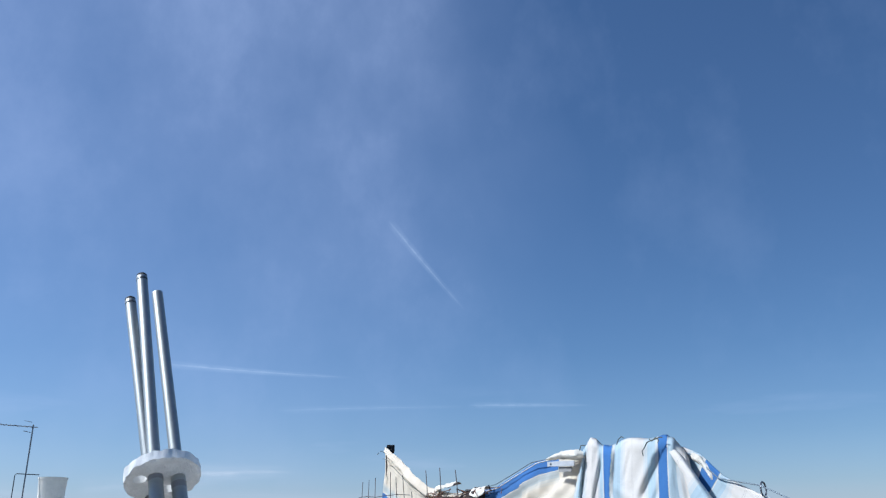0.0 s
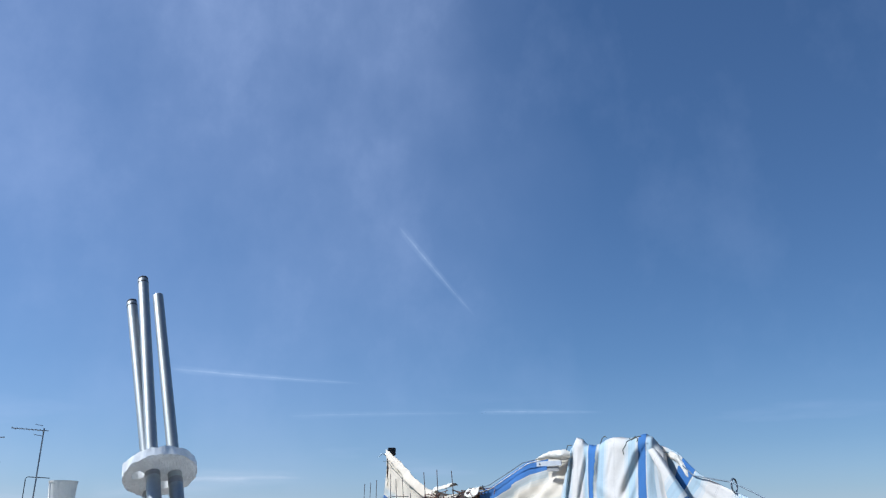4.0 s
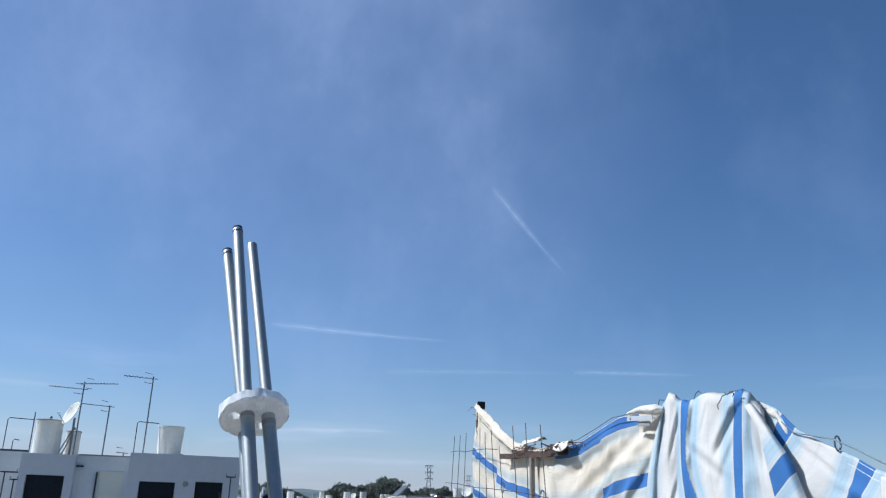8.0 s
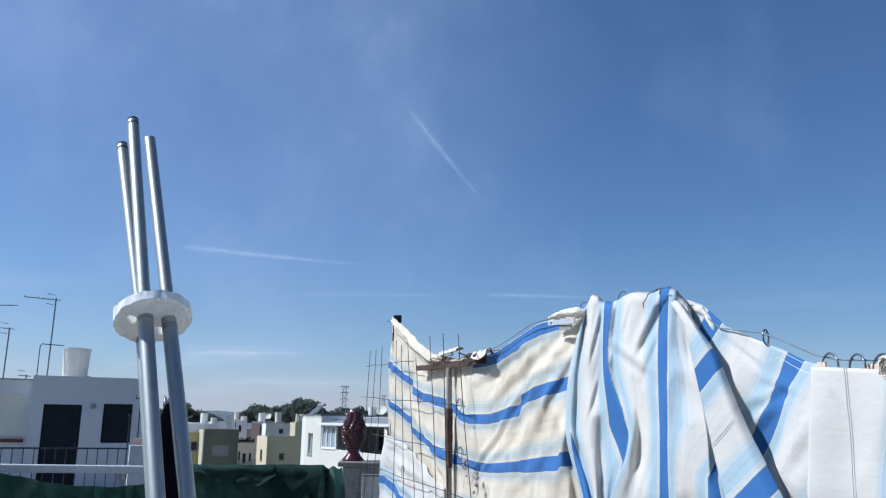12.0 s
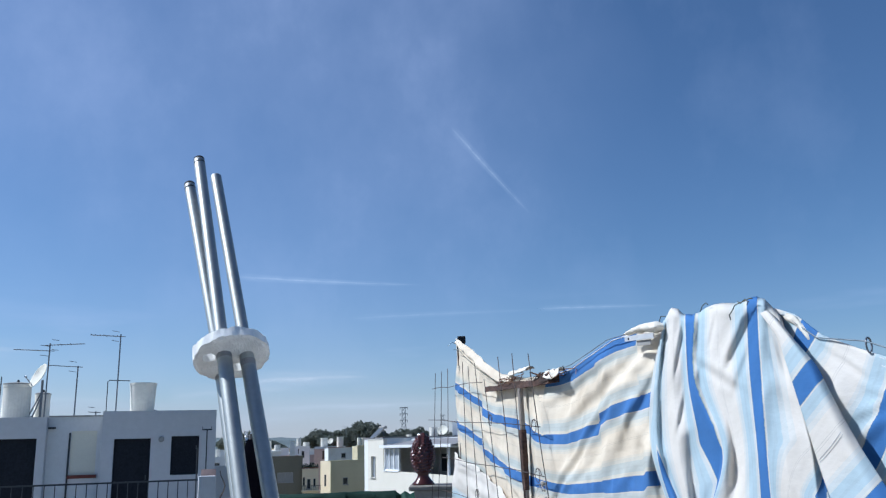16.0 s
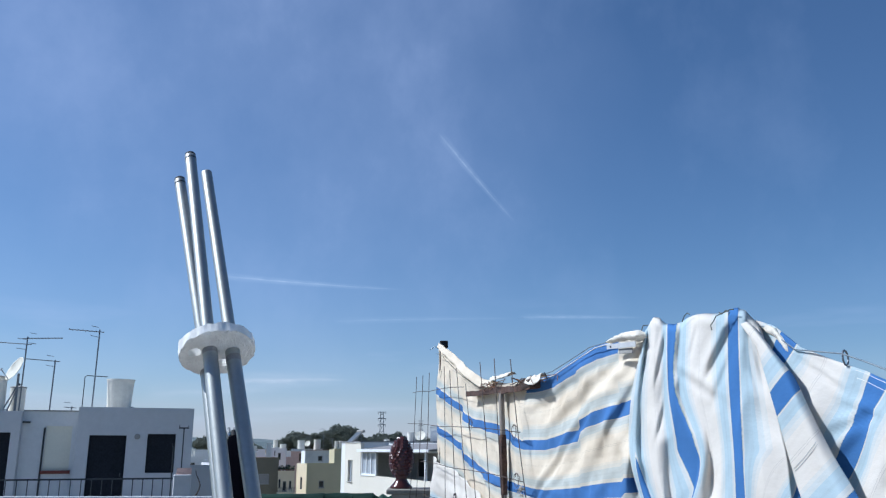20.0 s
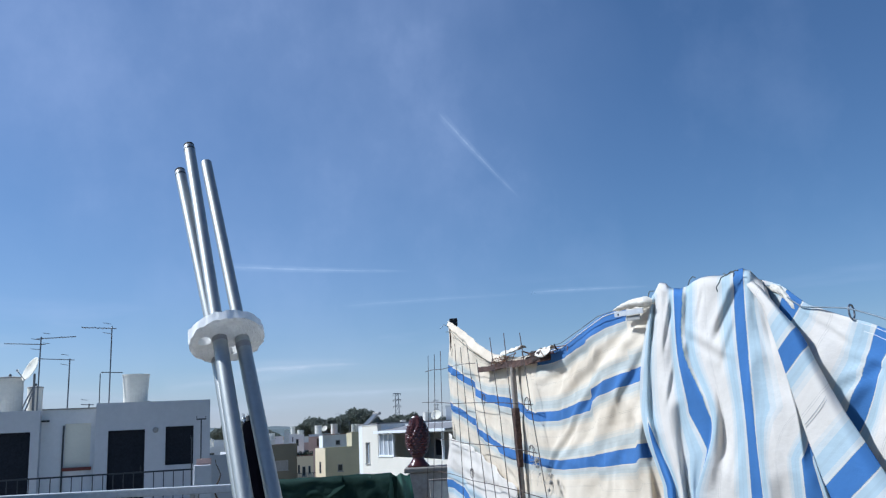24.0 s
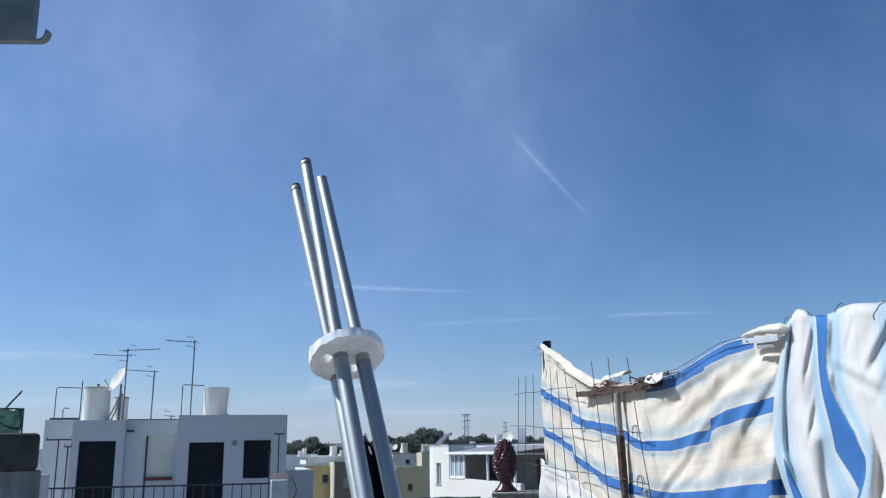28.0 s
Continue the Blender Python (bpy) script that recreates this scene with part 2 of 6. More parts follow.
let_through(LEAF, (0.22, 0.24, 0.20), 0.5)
LEAFD = surface("dark_leaves", (0.045, 0.06, 0.03), 0.7, spot=(0.03, 0.04, 0.02), spot_scale=4, spot_amount=0.6, bump=0.0)
BARK = surface("bark", (0.10, 0.075, 0.055), 0.95, bump=0.5, bump_scale=8)
ROOFT = surface("clay_roof", (0.30, 0.14, 0.09), 0.85, spot=(0.17, 0.09, 0.06), spot_amount=0.6, spot_scale=3)
ROOFG = surface("grey_roof_sheet", (0.24, 0.23, 0.23), 0.8, spot_amount=0.5)
PANEL = surface("solar_collector", (0.10, 0.11, 0.12), 0.35, bump=0.0)
PALEGLASS = surface("curtained_glass", (0.36, 0.39, 0.43), 0.25, grain_amount=0.1, bump=0.0)
FRAMEG = surface("grey_frame_paint", (0.30, 0.29, 0.27), 0.6, bump=0.05)
WARMW = surface("warm_white_render", (0.71, 0.665, 0.575), 0.88, spot=(0.62, 0.58, 0.48), spot_amount=0.4, spot_scale=0.7)
# Grey-white wall colour, also lowered to deepen the facade's shade.
LIMEBLUE = surface("shade_greyed_limewash", (0.60, 0.60, 0.605), 0.88, spot=(0.53, 0.53, 0.53), spot_amount=0.35, spot_scale=0.6, grain=7, grain_amount=0.04, bump=0.06, bump_scale=14)
BLIND = surface("cream_blind", (0.80, 0.77, 0.65), 0.8, spot=(0.58, 0.55, 0.46), spot_amount=0.3, spot_scale=1.0, grain_amount=0.03, bump=0.05)
PIERM = surface("stained_grey_render", (0.40, 0.37, 0.335), 0.92, spot=(0.17, 0.15, 0.13), spot_amount=0.8, spot_scale=5.0, grain=30, grain_amount=0.12, bump=0.4, bump_scale=30)
STREAKY = surface("streaked_grey_render", (0.30, 0.30, 0.285), 0.95, spot=(0.10, 0.10, 0.09), spot_amount=0.85, spot_scale=2.2, grain=18, grain_amount=0.15, stretch=(2.0, 2.0, 0.5), bump=0.4, bump_scale=20)
CLEAR = surface("clear_plastic", (0.62, 0.66, 0.70), 0.25, grain_amount=0.1, bump=0.2, bump_scale=40)
CLEAR.node_tree.nodes["Principled BSDF"].inputs["Transmission Weight"].default_value = 0.75
GUTTER = surface("grey_gutter", (0.23, 0.26, 0.26), 0.55, metal=0.2, spot=(0.08, 0.09, 0.09), spot_scale=6, spot_amount=0.6, bump=0.2)
RAIL = surface("pale_painted_rail", (0.50, 0.51, 0.52), 0.5, spot=(0.42, 0.42, 0.41), spot_scale=5, spot_amount=0.5, bump=0.15)
BUNDLE = surface("black_cover_cloth", (0.003, 0.003, 0.005), 0.9, spot_amount=0.4, bump=0.4, bump_scale=30, spec=0.0)
SCRAP = surface("cream_canvas", (0.74, 0.69, 0.59), 0.9, spot=(0.40, 0.35, 0.27), spot_scale=7, spot_amount=0.6, bump=0.5, bump_scale=60)
SEAMM = surface("grey_thread", (0.50, 0.50, 0.50), 0.9, bump=0.0)
TAPE = surface("peach_tape", (0.72, 0.56, 0.42), 0.8, spot=(0.6, 0.45, 0.33), spot_scale=20, bump=0.2)
PIERC = surface("stained_capstone", (0.30, 0.27, 0.23), 0.9, spot=(0.16, 0.14, 0.11), spot_amount=0.7, spot_scale=4, bump=0.5)
CORD = surface("dark_cord", (0.09, 0.10, 0.08), 0.9, bump=0.4)
CLOTH_OLD = fabric("striped_cloth_sun_bleached", (0.86, 0.765, 0.62), (0.61, 0.635, 0.60), (0.095, 0.225, 0.52), (0.12, 0.25, 0.50), (0.62, 0.55, 0.46), 0.55)
CLOTH_NEW = fabric("striped_cloth_white", (0.82, 0.77, 0.70), (0.53, 0.645, 0.70), (0.085, 0.215, 0.50), (0.46, 0.50, 0.40), (0.66, 0.64, 0.60), 0.45)


def net_material(name, k):
    m, nt, b = nodes_of(name)
    co = nt.nodes.new("ShaderNodeTexCoord").outputs["Object"]
    big = noise_node(nt, co, 4, 5, 0.6)
    r = ramp(nt, [(0.4, (0.013 * k, 0.030 * k, 0.024 * k)), (0.62, (0.034 * k, 0.066 * k, 0.052 * k))])
    nt.links.new(big.outputs["Fac"], r.inputs["Fac"])
    nt.links.new(r.outputs["Color"], b.inputs["Base Color"])
    b.inputs["Roughness"].default_value = 0.9
    b.inputs["Specular IOR Level"].default_value = 0.1
    tr = nt.nodes.new("ShaderNodeBsdfTranslucent")
    tr.inputs["Color"].default_value = (0.040, 0.115, 0.080, 1)
    ms = nt.nodes.new("ShaderNodeMixShader")
    ms.inputs["Fac"].default_value = 0.3
    nt.links.new(b.outputs["BSDF"], ms.inputs[1])
    nt.links.new(tr.outputs["BSDF"], ms.inputs[2])
    tp = nt.nodes.new("ShaderNodeBsdfTransparent")
    mt = nt.nodes.new("ShaderNodeMixShader")
    mt.inputs["Fac"].default_value = 0.004
    nt.links.new(ms.outputs[0], mt.inputs[1])
    nt.links.new(tp.outputs[0], mt.inputs[2])
    nt.links.new(mt.outputs[0], nt.nodes["Material Output"].inputs["Surface"])
    bp = nt.nodes.new("ShaderNodeBump")
    bp.inputs["Strength"].default_value, bp.inputs["Distance"].default_value = 0.6, 0.02
    wr = noise_node(nt, co, 14, 5, 0.6)
    nt.links.new(wr.outputs["Fac"], bp.inputs["Height"])
    nt.links.new(bp.outputs["Normal"], b.inputs["Normal"])
    return m


NET = net_material("green_shade_net", 1.0)
# Brighter copy of the net; beside the pier it paints sunlight.
NETL = net_material("bright_green_net", 2.6)


# ---- builders ----
def part(name, bm, material, parent=None, label="", smooth=False):
    me = bpy.data.meshes.new(name)
    bm.normal_update()
    bm.to_mesh(me)
    bm.free()
    me.materials.append(material)
    if smooth:
        me.polygons.foreach_set("use_smooth", [True] * len(me.polygons))
    ob = new(name, me)
    if parent:
        ob.parent = parent
    if label:
        ob["label"] = label
    return ob


def thing(name, m, label, category, group="", kind=""):
    ob = new(name)
    ob.empty_display_size = 0.2
    ob.matrix_world = m
    return tagged(ob, label, category, group, kind)


def box(bm, x0, x1, y0, y1, z0, z1, bevel=0.0):
    v = [bm.verts.new((x, y, z)) for z in (z0, z1) for x, y in ((x0, y0), (x1, y0), (x1, y1), (x0, y1))]
    fs = [bm.faces.new([v[i] for i in q]) for q in ((3, 2, 1, 0), (4, 5, 6, 7), (0, 1, 5, 4), (1, 2, 6, 5), (2, 3, 7, 6), (3, 0, 4, 7))]
    if bevel:
        bmesh.ops.bevel(bm, geom=list({e for f in fs for e in f.edges}), offset=bevel, segments=2, affect="EDGES", profile=0.5)
    return bm


def boxed(*a, bevel=0.0):
    return box(bmesh.new(), *a, bevel=bevel)


def tube(bm, pts, r, seg=10, r_end=None, caps=True):
    """A round bar along a line of points."""
    pts = [Vector(p) for p in pts]
    rings = []
    n = len(pts)
    side = None
    for i, p in enumerate(pts):
        d = (pts[min(i + 1, n - 1)] - pts[max(i - 1, 0)]).normalized()
        if side is None:
            side = d.orthogonal().normalized()
        side = (side - d * side.dot(d)).normalized()
        up = d.cross(side)
        rr = r if r_end is None else r + (r_end - r) * i / (n - 1)
        rings.append([bm.verts.new(p + (side * math.cos(a) + up * math.sin(a)) * rr) for a in (2 * math.pi * k / seg for k in range(seg))])
    for a, b in zip(rings, rings[1:]):
        for k in range(seg):
            bm.faces.new((a[k], a[(k + 1) % seg], b[(k + 1) % seg], b[k]))
    if caps:
        bm.faces.new(rings[0][::-1])
        bm.faces.new(rings[-1])
    return bm


def tubed(pts, r, seg=10, r_end=None):
    return tube(bmesh.new(), pts, r, seg, r_end)


def lathe(bm, profile, seg=24, centre=(0, 0, 0)):
    """A turned shape from a profile of (radius, height)."""
    cx, cy, cz = centre
    rings = [[bm.verts.new((cx + r * math.cos(2 * math.pi * k / seg), cy + r * math.sin(2 * math.pi * k / seg), cz + z)) for k in range(seg)]
             for r, z in profile]
    for a, b in zip(rings, rings[1:]):
        for k in range(seg):
            bm.faces.new((a[k], a[(k + 1) % seg], b[(k + 1) % seg], b[k]))
    bm.faces.new(rings[0][::-1])
    bm.faces.new(rings[-1])
    return bm


def holed_wall(bm, x0, x1, z0, z1, y0, y1, holes=()):
    """A wall along x with openings (x0, x1, z0, z1) that go right through it."""
    xs = sorted({x0, x1, *(h[0] for h in holes), *(h[1] for h in holes)})
    for a, b in zip(xs, xs[1:]):
        mid, z = (a + b) / 2, z0
        for h in sorted((h for h in holes if h[0] < mid < h[1]), key=lambda h: h[2]):
            if h[2] > z:
                box(bm, a, b, y0, y1, z, h[2])
            z = h[3]
        if z < z1:
            box(bm, a, b, y0, y1, z, z1)
    bmesh.ops.remove_doubles(bm, verts=bm.verts, dist=1e-4)
    return bm


def curve_at(points, u):
    """The value at u on a smooth line through a few (place, value) pairs."""
    if u <= points[0][0]:
        return points[0][1]
    for (a, va), (b, vb) in zip(points, points[1:]):
        if u <= b:
            s = (u - a) / (b - a)
            return va + (vb - va) * s
    return points[-1][1]


def place(x, y, z=0.0, turn=0.0):
    return pose(x, y, z, 0, 0, turn)


# ---- sky: thin cirrus and vapour trails ----
def sky_patch(name, az0, az1, el0, el1, dist, material, na, ne, label, bend=None):
    """A piece of a very far shell, with its bearing and height in degrees as coordinates."""
    bm = bmesh.new()
    uvl = bm.loops.layers.uv.new("UVMap")
    grid = []
    for j in range(ne + 1):
        row = []
        for i in range(na + 1):
            a, e = az0 + (az1 - az0) * i / na, el0 + (el1 - el0) * j / ne
            w = (Vector((math.sin(radians(a)) * math.cos(radians(e)), math.cos(radians(a)) * math.cos(radians(e)), math.sin(radians(e)))))
            row.append((bm.verts.new(w * dist), a, e))
        grid.append(row)
    for j in range(ne):
        for i in range(na):
            q = [grid[j][i], grid[j][i + 1], grid[j + 1][i + 1], grid[j + 1][i]]
            f = bm.faces.new([v[0] for v in q])
            for lp, v in zip(f.loops, q):
                lp[uvl].uv = (v[1] / 10, v[2] / 10)
    ob = part(name, bm, material)
    ob.location = (0, 0, 1.6)
    return tagged(ob, label, "sky", kind="structure")


def cirrus_material():
    m = bpy.data.materials.new("cirrus")
    m.use_nodes = True
    nt = m.node_tree
    nt.nodes.remove(nt.nodes["Principled BSDF"])
    uv = nt.nodes.new("ShaderNodeTexCoord").outputs["UV"]
    sep = nt.nodes.new("ShaderNodeSeparateXYZ")
    nt.links.new(uv, sep.inputs["Vector"])
    wav = noise_node(nt, uv, 0.45, 3, 0.5)
    # the veil thickens to one side; its edge wanders
    ed = nt.nodes.new("ShaderNodeMath")
    ed.operation = "MULTIPLY_ADD"
    ed.inputs[1].default_value = 3.1
    nt.links.new(wav.outputs["Fac"], ed.inputs[0])
    neg = nt.nodes.new("ShaderNodeMath")
    neg.operation = "MULTIPLY"
    neg.inputs[1].default_value = -1.0
    nt.links.new(sep.outputs["X"], neg.inputs[0])
    nt.links.new(neg.outputs[0], ed.inputs[2])
    veil = ramp(nt, [(0.0, (0, 0, 0)), (0.16, (0.06,) * 3), (0.34, (0.17,) * 3), (0.5, (0.165,) * 3), (1.0, (0.13,) * 3)])
    sc = nt.nodes.new("ShaderNodeMapRange")
    sc.inputs["From Min"].default_value, sc.inputs["From Max"].default_value = 0.0, 5.0
    nt.links.new(ed.outputs[0], sc.inputs["Value"])
    nt.links.new(sc.outputs["Result"], veil.inputs["Fac"])
    wisps = noise_node(nt, uv, 0.9, 6, 0.58, (1.0, 0.8, 1))
    wr = ramp(nt, [(0.34, (0.62,) * 3), (0.72, (1.4,) * 3)])
    nt.links.new(wisps.outputs["Fac"], wr.inputs["Fac"])
    faint = ramp(nt, [(0.50, (0, 0, 0)), (0.80, (0.10,) * 3)])
    nt.links.new(wisps.outputs["Fac"], faint.inputs["Fac"])
    mul = nt.nodes.new("ShaderNodeMixRGB")
    mul.blend_type = "MULTIPLY"
    mul.inputs["Fac"].default_value = 1.0
    nt.links.new(veil.outputs["Color"], mul.inputs["Color1"])
    nt.links.new(wr.outputs["Color"], mul.inputs["Color2"])
    up = nt.nodes.new("ShaderNodeMapRange")
    up.inputs["From Min"].default_value, up.inputs["From Max"].default_value = 0.8, 4.5
    up.inputs["To Min"].default_value, up.inputs["To Max"].default_value = 0.75, 1.8
    nt.links.new(sep.outputs["Y"], up.inputs["Value"])
    high = nt.nodes.new("ShaderNodeMixRGB")
    high.blend_type = "MULTIPLY"
    high.inputs["Fac"].default_value = 1.0
    nt.links.new(mul.outputs["Color"], high.inputs["Color1"])
    nt.links.new(up.outputs["Result"], high.inputs["Color2"])
    mul = high
    add = nt.nodes.new("ShaderNodeMixRGB")
    add.blend_type = "ADD"
    add.inputs["Fac"].default_value = 1.0
    nt.links.new(mul.outputs["Color"], add.inputs["Color1"])
    nt.links.new(faint.outputs["Color"], add.inputs["Color2"])
    # low streaks of cloud near the horizon
    low = noise_node(nt, uv, 0.9, 5, 0.5, (0.5, 3.2, 1))
    lr = ramp(nt, [(0.56, (0, 0, 0)), (0.78, (0.5,) * 3)])
    nt.links.new(low.outputs["Fac"], lr.inputs["Fac"])
    hgt = ramp(nt, [(0.0, (0.3,) * 3), (0.10, (1,) * 3), (0.17, (0.9,) * 3), (0.26, (0, 0, 0))])
    hs = nt.nodes.new("ShaderNodeMapRange")
    hs.inputs["From Min"].default_value, hs.inputs["From Max"].default_value = 0.0, 4.0
    nt.links.new(sep.outputs["Y"], hs.inputs["Value"])
    nt.links.new(hs.outputs["Result"], hgt.inputs["Fac"])
    lm = nt.nodes.new("ShaderNodeMixRGB")
    lm.blend_type = "MULTIPLY"
    lm.inputs["Fac"].default_value = 1.0
    nt.links.new(lr.outputs["Color"], lm.inputs["Color1"])
    nt.links.new(hgt.outputs["Color"], lm.inputs["Color2"])
    tot = nt.nodes.new("ShaderNodeMixRGB")
    tot.blend_type = "ADD"
    tot.inputs["Fac"].default_value = 1.0
    tot.use_clamp = True
    nt.links.new(add.outputs["Color"], tot.inputs["Color1"])
    nt.links.new(lm.outputs["Color"], tot.inputs["Color2"])
    haze = ramp(nt, [(0.0, (0.78,) * 3), (0.05, (0.53,) * 3), (0.085, (0.23,) * 3), (0.16, (0.06,) * 3), (0.30, (0, 0, 0))])
    nt.links.new(hs.outputs["Result"], haze.inputs["Fac"])
    tot2 = nt.nodes.new("ShaderNodeMixRGB")
    tot2.blend_type = "ADD"
    tot2.inputs["Fac"].default_value = 1.0
    tot2.use_clamp = True
    nt.links.new(tot.outputs["Color"], tot2.inputs["Color1"])
    nt.links.new(haze.outputs["Color"], tot2.inputs["Color2"])
    tot = tot2
    em = nt.nodes.new("ShaderNodeEmission")
    tint = ramp(nt, [(0.0, (0.53, 0.52, 0.52)), (0.06, (0.52, 0.54, 0.59)), (0.12, (0.53, 0.59, 0.71)), (0.25, (0.55, 0.62, 0.83))])
    nt.links.new(hs.outputs["Result"], tint.inputs["Fac"])
    nt.links.new(tint.outputs["Color"], em.inputs["Color"])
    tp = nt.nodes.new("ShaderNodeBsdfTransparent")
    ms = nt.nodes.new("ShaderNodeMixShader")
    nt.links.new(tot.outputs["Color"], ms.inputs["Fac"])
    nt.links.new(tp.outputs[0], ms.inputs[1])
    nt.links.new(em.outputs[0], ms.inputs[2])
    nt.links.new(ms.outputs[0], nt.nodes["Material Output"].inputs["Surface"])
    return m


def trail_material(name, tint, grain):
    m = bpy.data.materials.new(name)
    m.use_nodes = True
    nt = m.node_tree
    nt.nodes.remove(nt.nodes["Principled BSDF"])
    uv = nt.nodes.new("ShaderNodeTexCoord").outputs["UV"]
    sep = nt.nodes.new("ShaderNodeSeparateXYZ")
    nt.links.new(uv, sep.inputs["Vector"])
    across = ramp(nt, [(0.0, (0, 0, 0)), (0.35, (0.35,) * 3), (0.5, (1,) * 3), (0.65, (0.35,) * 3), (1.0, (0, 0, 0))], "EASE")
    along = ramp(nt, [(0.0, (0, 0, 0)), (0.12, (0.8,) * 3), (0.45, (1,) * 3), (0.75, (0.6,) * 3), (1.0, (0, 0, 0))], "EASE")
    nt.links.new(sep.outputs["Y"], across.inputs["Fac"])
    nt.links.new(sep.outputs["X"], along.inputs["Fac"])
    ns = noise_node(nt, uv, 5, 5, 0.6, grain)
    nr = ramp(nt, [(0.3, (0.3,) * 3), (0.7, (1,) * 3)])
    nt.links.new(ns.outputs["Fac"], nr.inputs["Fac"])
    last = across.outputs["Color"]
    for o in (along, nr):
        mu = nt.nodes.new("ShaderNodeMixRGB")
        mu.blend_type = "MULTIPLY"
        mu.inputs["Fac"].default_value = 1.0
        nt.links.new(last, mu.inputs["Color1"])
        nt.links.new(o.outputs["Color"], mu.inputs["Color2"])
        last = mu.outputs["Color"]
    info = nt.nodes.new("ShaderNodeObjectInfo")
    mu = nt.nodes.new("ShaderNodeMixRGB")
    mu.blend_type = "MULTIPLY"
    mu.inputs["Fac"].default_value = 1.0
    nt.links.new(last, mu.inputs["Color1"])
    nt.links.new(info.outputs["Color"], mu.inputs["Color2"])
    em = nt.nodes.new("ShaderNodeEmission")
    em.inputs["Color"].default_value = (*tint, 1)
    tp = nt.nodes.new("ShaderNodeBsdfTransparent")
    ms = nt.nodes.new("ShaderNodeMixShader")
    nt.links.new(mu.outputs["Color"], ms.inputs["Fac"])
    nt.links.new(tp.outputs[0], ms.inputs[1])
    nt.links.new(em.outputs[0], ms.inputs[2])
    nt.links.new(ms.outputs[0], nt.nodes["Material Output"].inputs["Surface"])
    return m


CIRRUS, VAPOUR = cirrus_material(), trail_material("vapour", (0.62, 0.72, 0.86), (2.0, 0.5, 1))
LOWCLOUD = trail_material("low_cloud", (0.62, 0.66, 0.71), (0.9, 0.8, 1))
sky_patch("cirrus_backdrop", -58, 50, 0.4, 60, 4300, CIRRUS, 24, 16, "thin white cirrus veil over a blue sky")


def heading(az, el):
    return Vector((math.sin(radians(az)) * math.cos(radians(el)), math.cos(radians(az)) * math.cos(radians(el)), math.sin(radians(el))))


def vapour_trail(a, b, width, density, bow=0.0, low=False):
    bm = bmesh.new()
    uvl = bm.loops.layers.uv.new("UVMap")
    n, rows = 24, []
    for i in range(n + 1):
        s = i / n
        az, el = a[0] + (b[0] - a[0]) * s, a[1] + (b[1] - a[1]) * s + bow * 4 * s * (1 - s)
        d = Vector((b[0] - a[0], b[1] - a[1])).normalized()
        off = Vector((-d.y, d.x)) * width / 2 * (1.4 - 0.8 * s)
        rows.append([(bm.verts.new(heading(az + off.x * k, el + off.y * k) * 4200), s, (k + 1) / 2) for k in (-1, 0, 1)])
    for r0, r1 in zip(rows, rows[1:]):
        for k in range(2):
            q = (r0[k], r1[k], r1[k + 1], r0[k + 1])
            f = bm.faces.new([v[0] for v in q])
            for lp, v in zip(f.loops, q):
                lp[uvl].uv = v[1:]
    ob = part("cloud_streak" if low else "vapour_trail", bm, LOWCLOUD if low else VAPOUR)
    ob.location = (0, 0, 1.6)
    ob.color = (density, density, density, 1)
    if low:
        return tagged(ob, "soft pale cloud streak low over the town", "cloud", "cloud streaks near the horizon", "structure")
    return tagged(ob, "faint white aircraft vapour trail in a blue sky", "vapour trail", "vapour trails in the sky", "structure")


vapour_trail((0.95, 21.75), (6.75, 15.2), 0.62, 0.42)
vapour_trail((-14.6, 11.35), (-1.0, 10.75), 0.50, 0.55, 0.0)
# low cloud streaks
vapour_trail((-38.0, 5.9), (-25.5, 6.25), 2.4, 0.60, 0.1, True)
vapour_trail((-33.0, 3.3), (-19.0, 3.0), 2.2, 0.60, 0.1, True)
vapour_trail((-18.5, 3.3), (-9.0, 3.8), 1.7, 0.45, 0.1, True)
vapour_trail((-14.0, 4.2), (-4.6, 4.55), 1.5, 0.95, 0.1, True)
vapour_trail((-13.0, 2.4), (4.0, 2.6), 1.8, 0.60, 0.1, True)
vapour_trail((-26.0, 1.9), (-8.0, 1.8), 1.6, 0.50, 0.0, True)
vapour_trail((-6.6, 8.5), (7.2, 8.75), 0.5, 0.22, 0.12)
vapour_trail((6.6, 8.85), (15.6, 8.6), 0.42, 0.42, 0.05)


# ---- ground, far hills ----
def ground_sheet():
    bm = bmesh.new()
    n = 30
    xs = [-4600 + 9200 * i / n for i in range(n + 1)]
    vs = [[bm.verts.new((x, y, -7.0)) for x in xs] for y in xs]
    for j in range(n):
        for i in range(n):
            bm.faces.new((vs[j][i], vs[j][i + 1], vs[j + 1][i + 1], vs[j + 1][i]))
    return tagged(part("ground", bm, EARTH), "dry ground of the town reaching to the horizon", "ground", kind="structure")


ground_sheet()


def hill_ridge():
    bm = bmesh.new()
    n, rows = 120, []
    for i in range(n + 1):
        az = -60 + 120 * i / n
        h = 15 + 7 * noise.noise((az * 0.09, 3.1, 0)) + 2.5 * noise.noise((az * 0.6, 7.7, 0))
        h = max(h, 3.0)
        prof = ((1300, -7.2), (1380, h * 0.5), (1450, h * 0.85), (1560, h + 2.0), (1900, -7.2))
        rows.append([bm.verts.new((math.sin(radians(az)) * d, math.cos(radians(az)) * d, z)) for d, z in prof])
    for a, b in zip(rows, rows[1:]):
        for k in range(len(a) - 1):
            bm.faces.new((a[k], b[k], b[k + 1], a[k + 1]))
    return tagged(part("hill_backdrop", bm, HILLM, smooth=True), "low wooded hills on the horizon, blue-grey with painted haze", "hills", kind="structure")


hill_ridge()


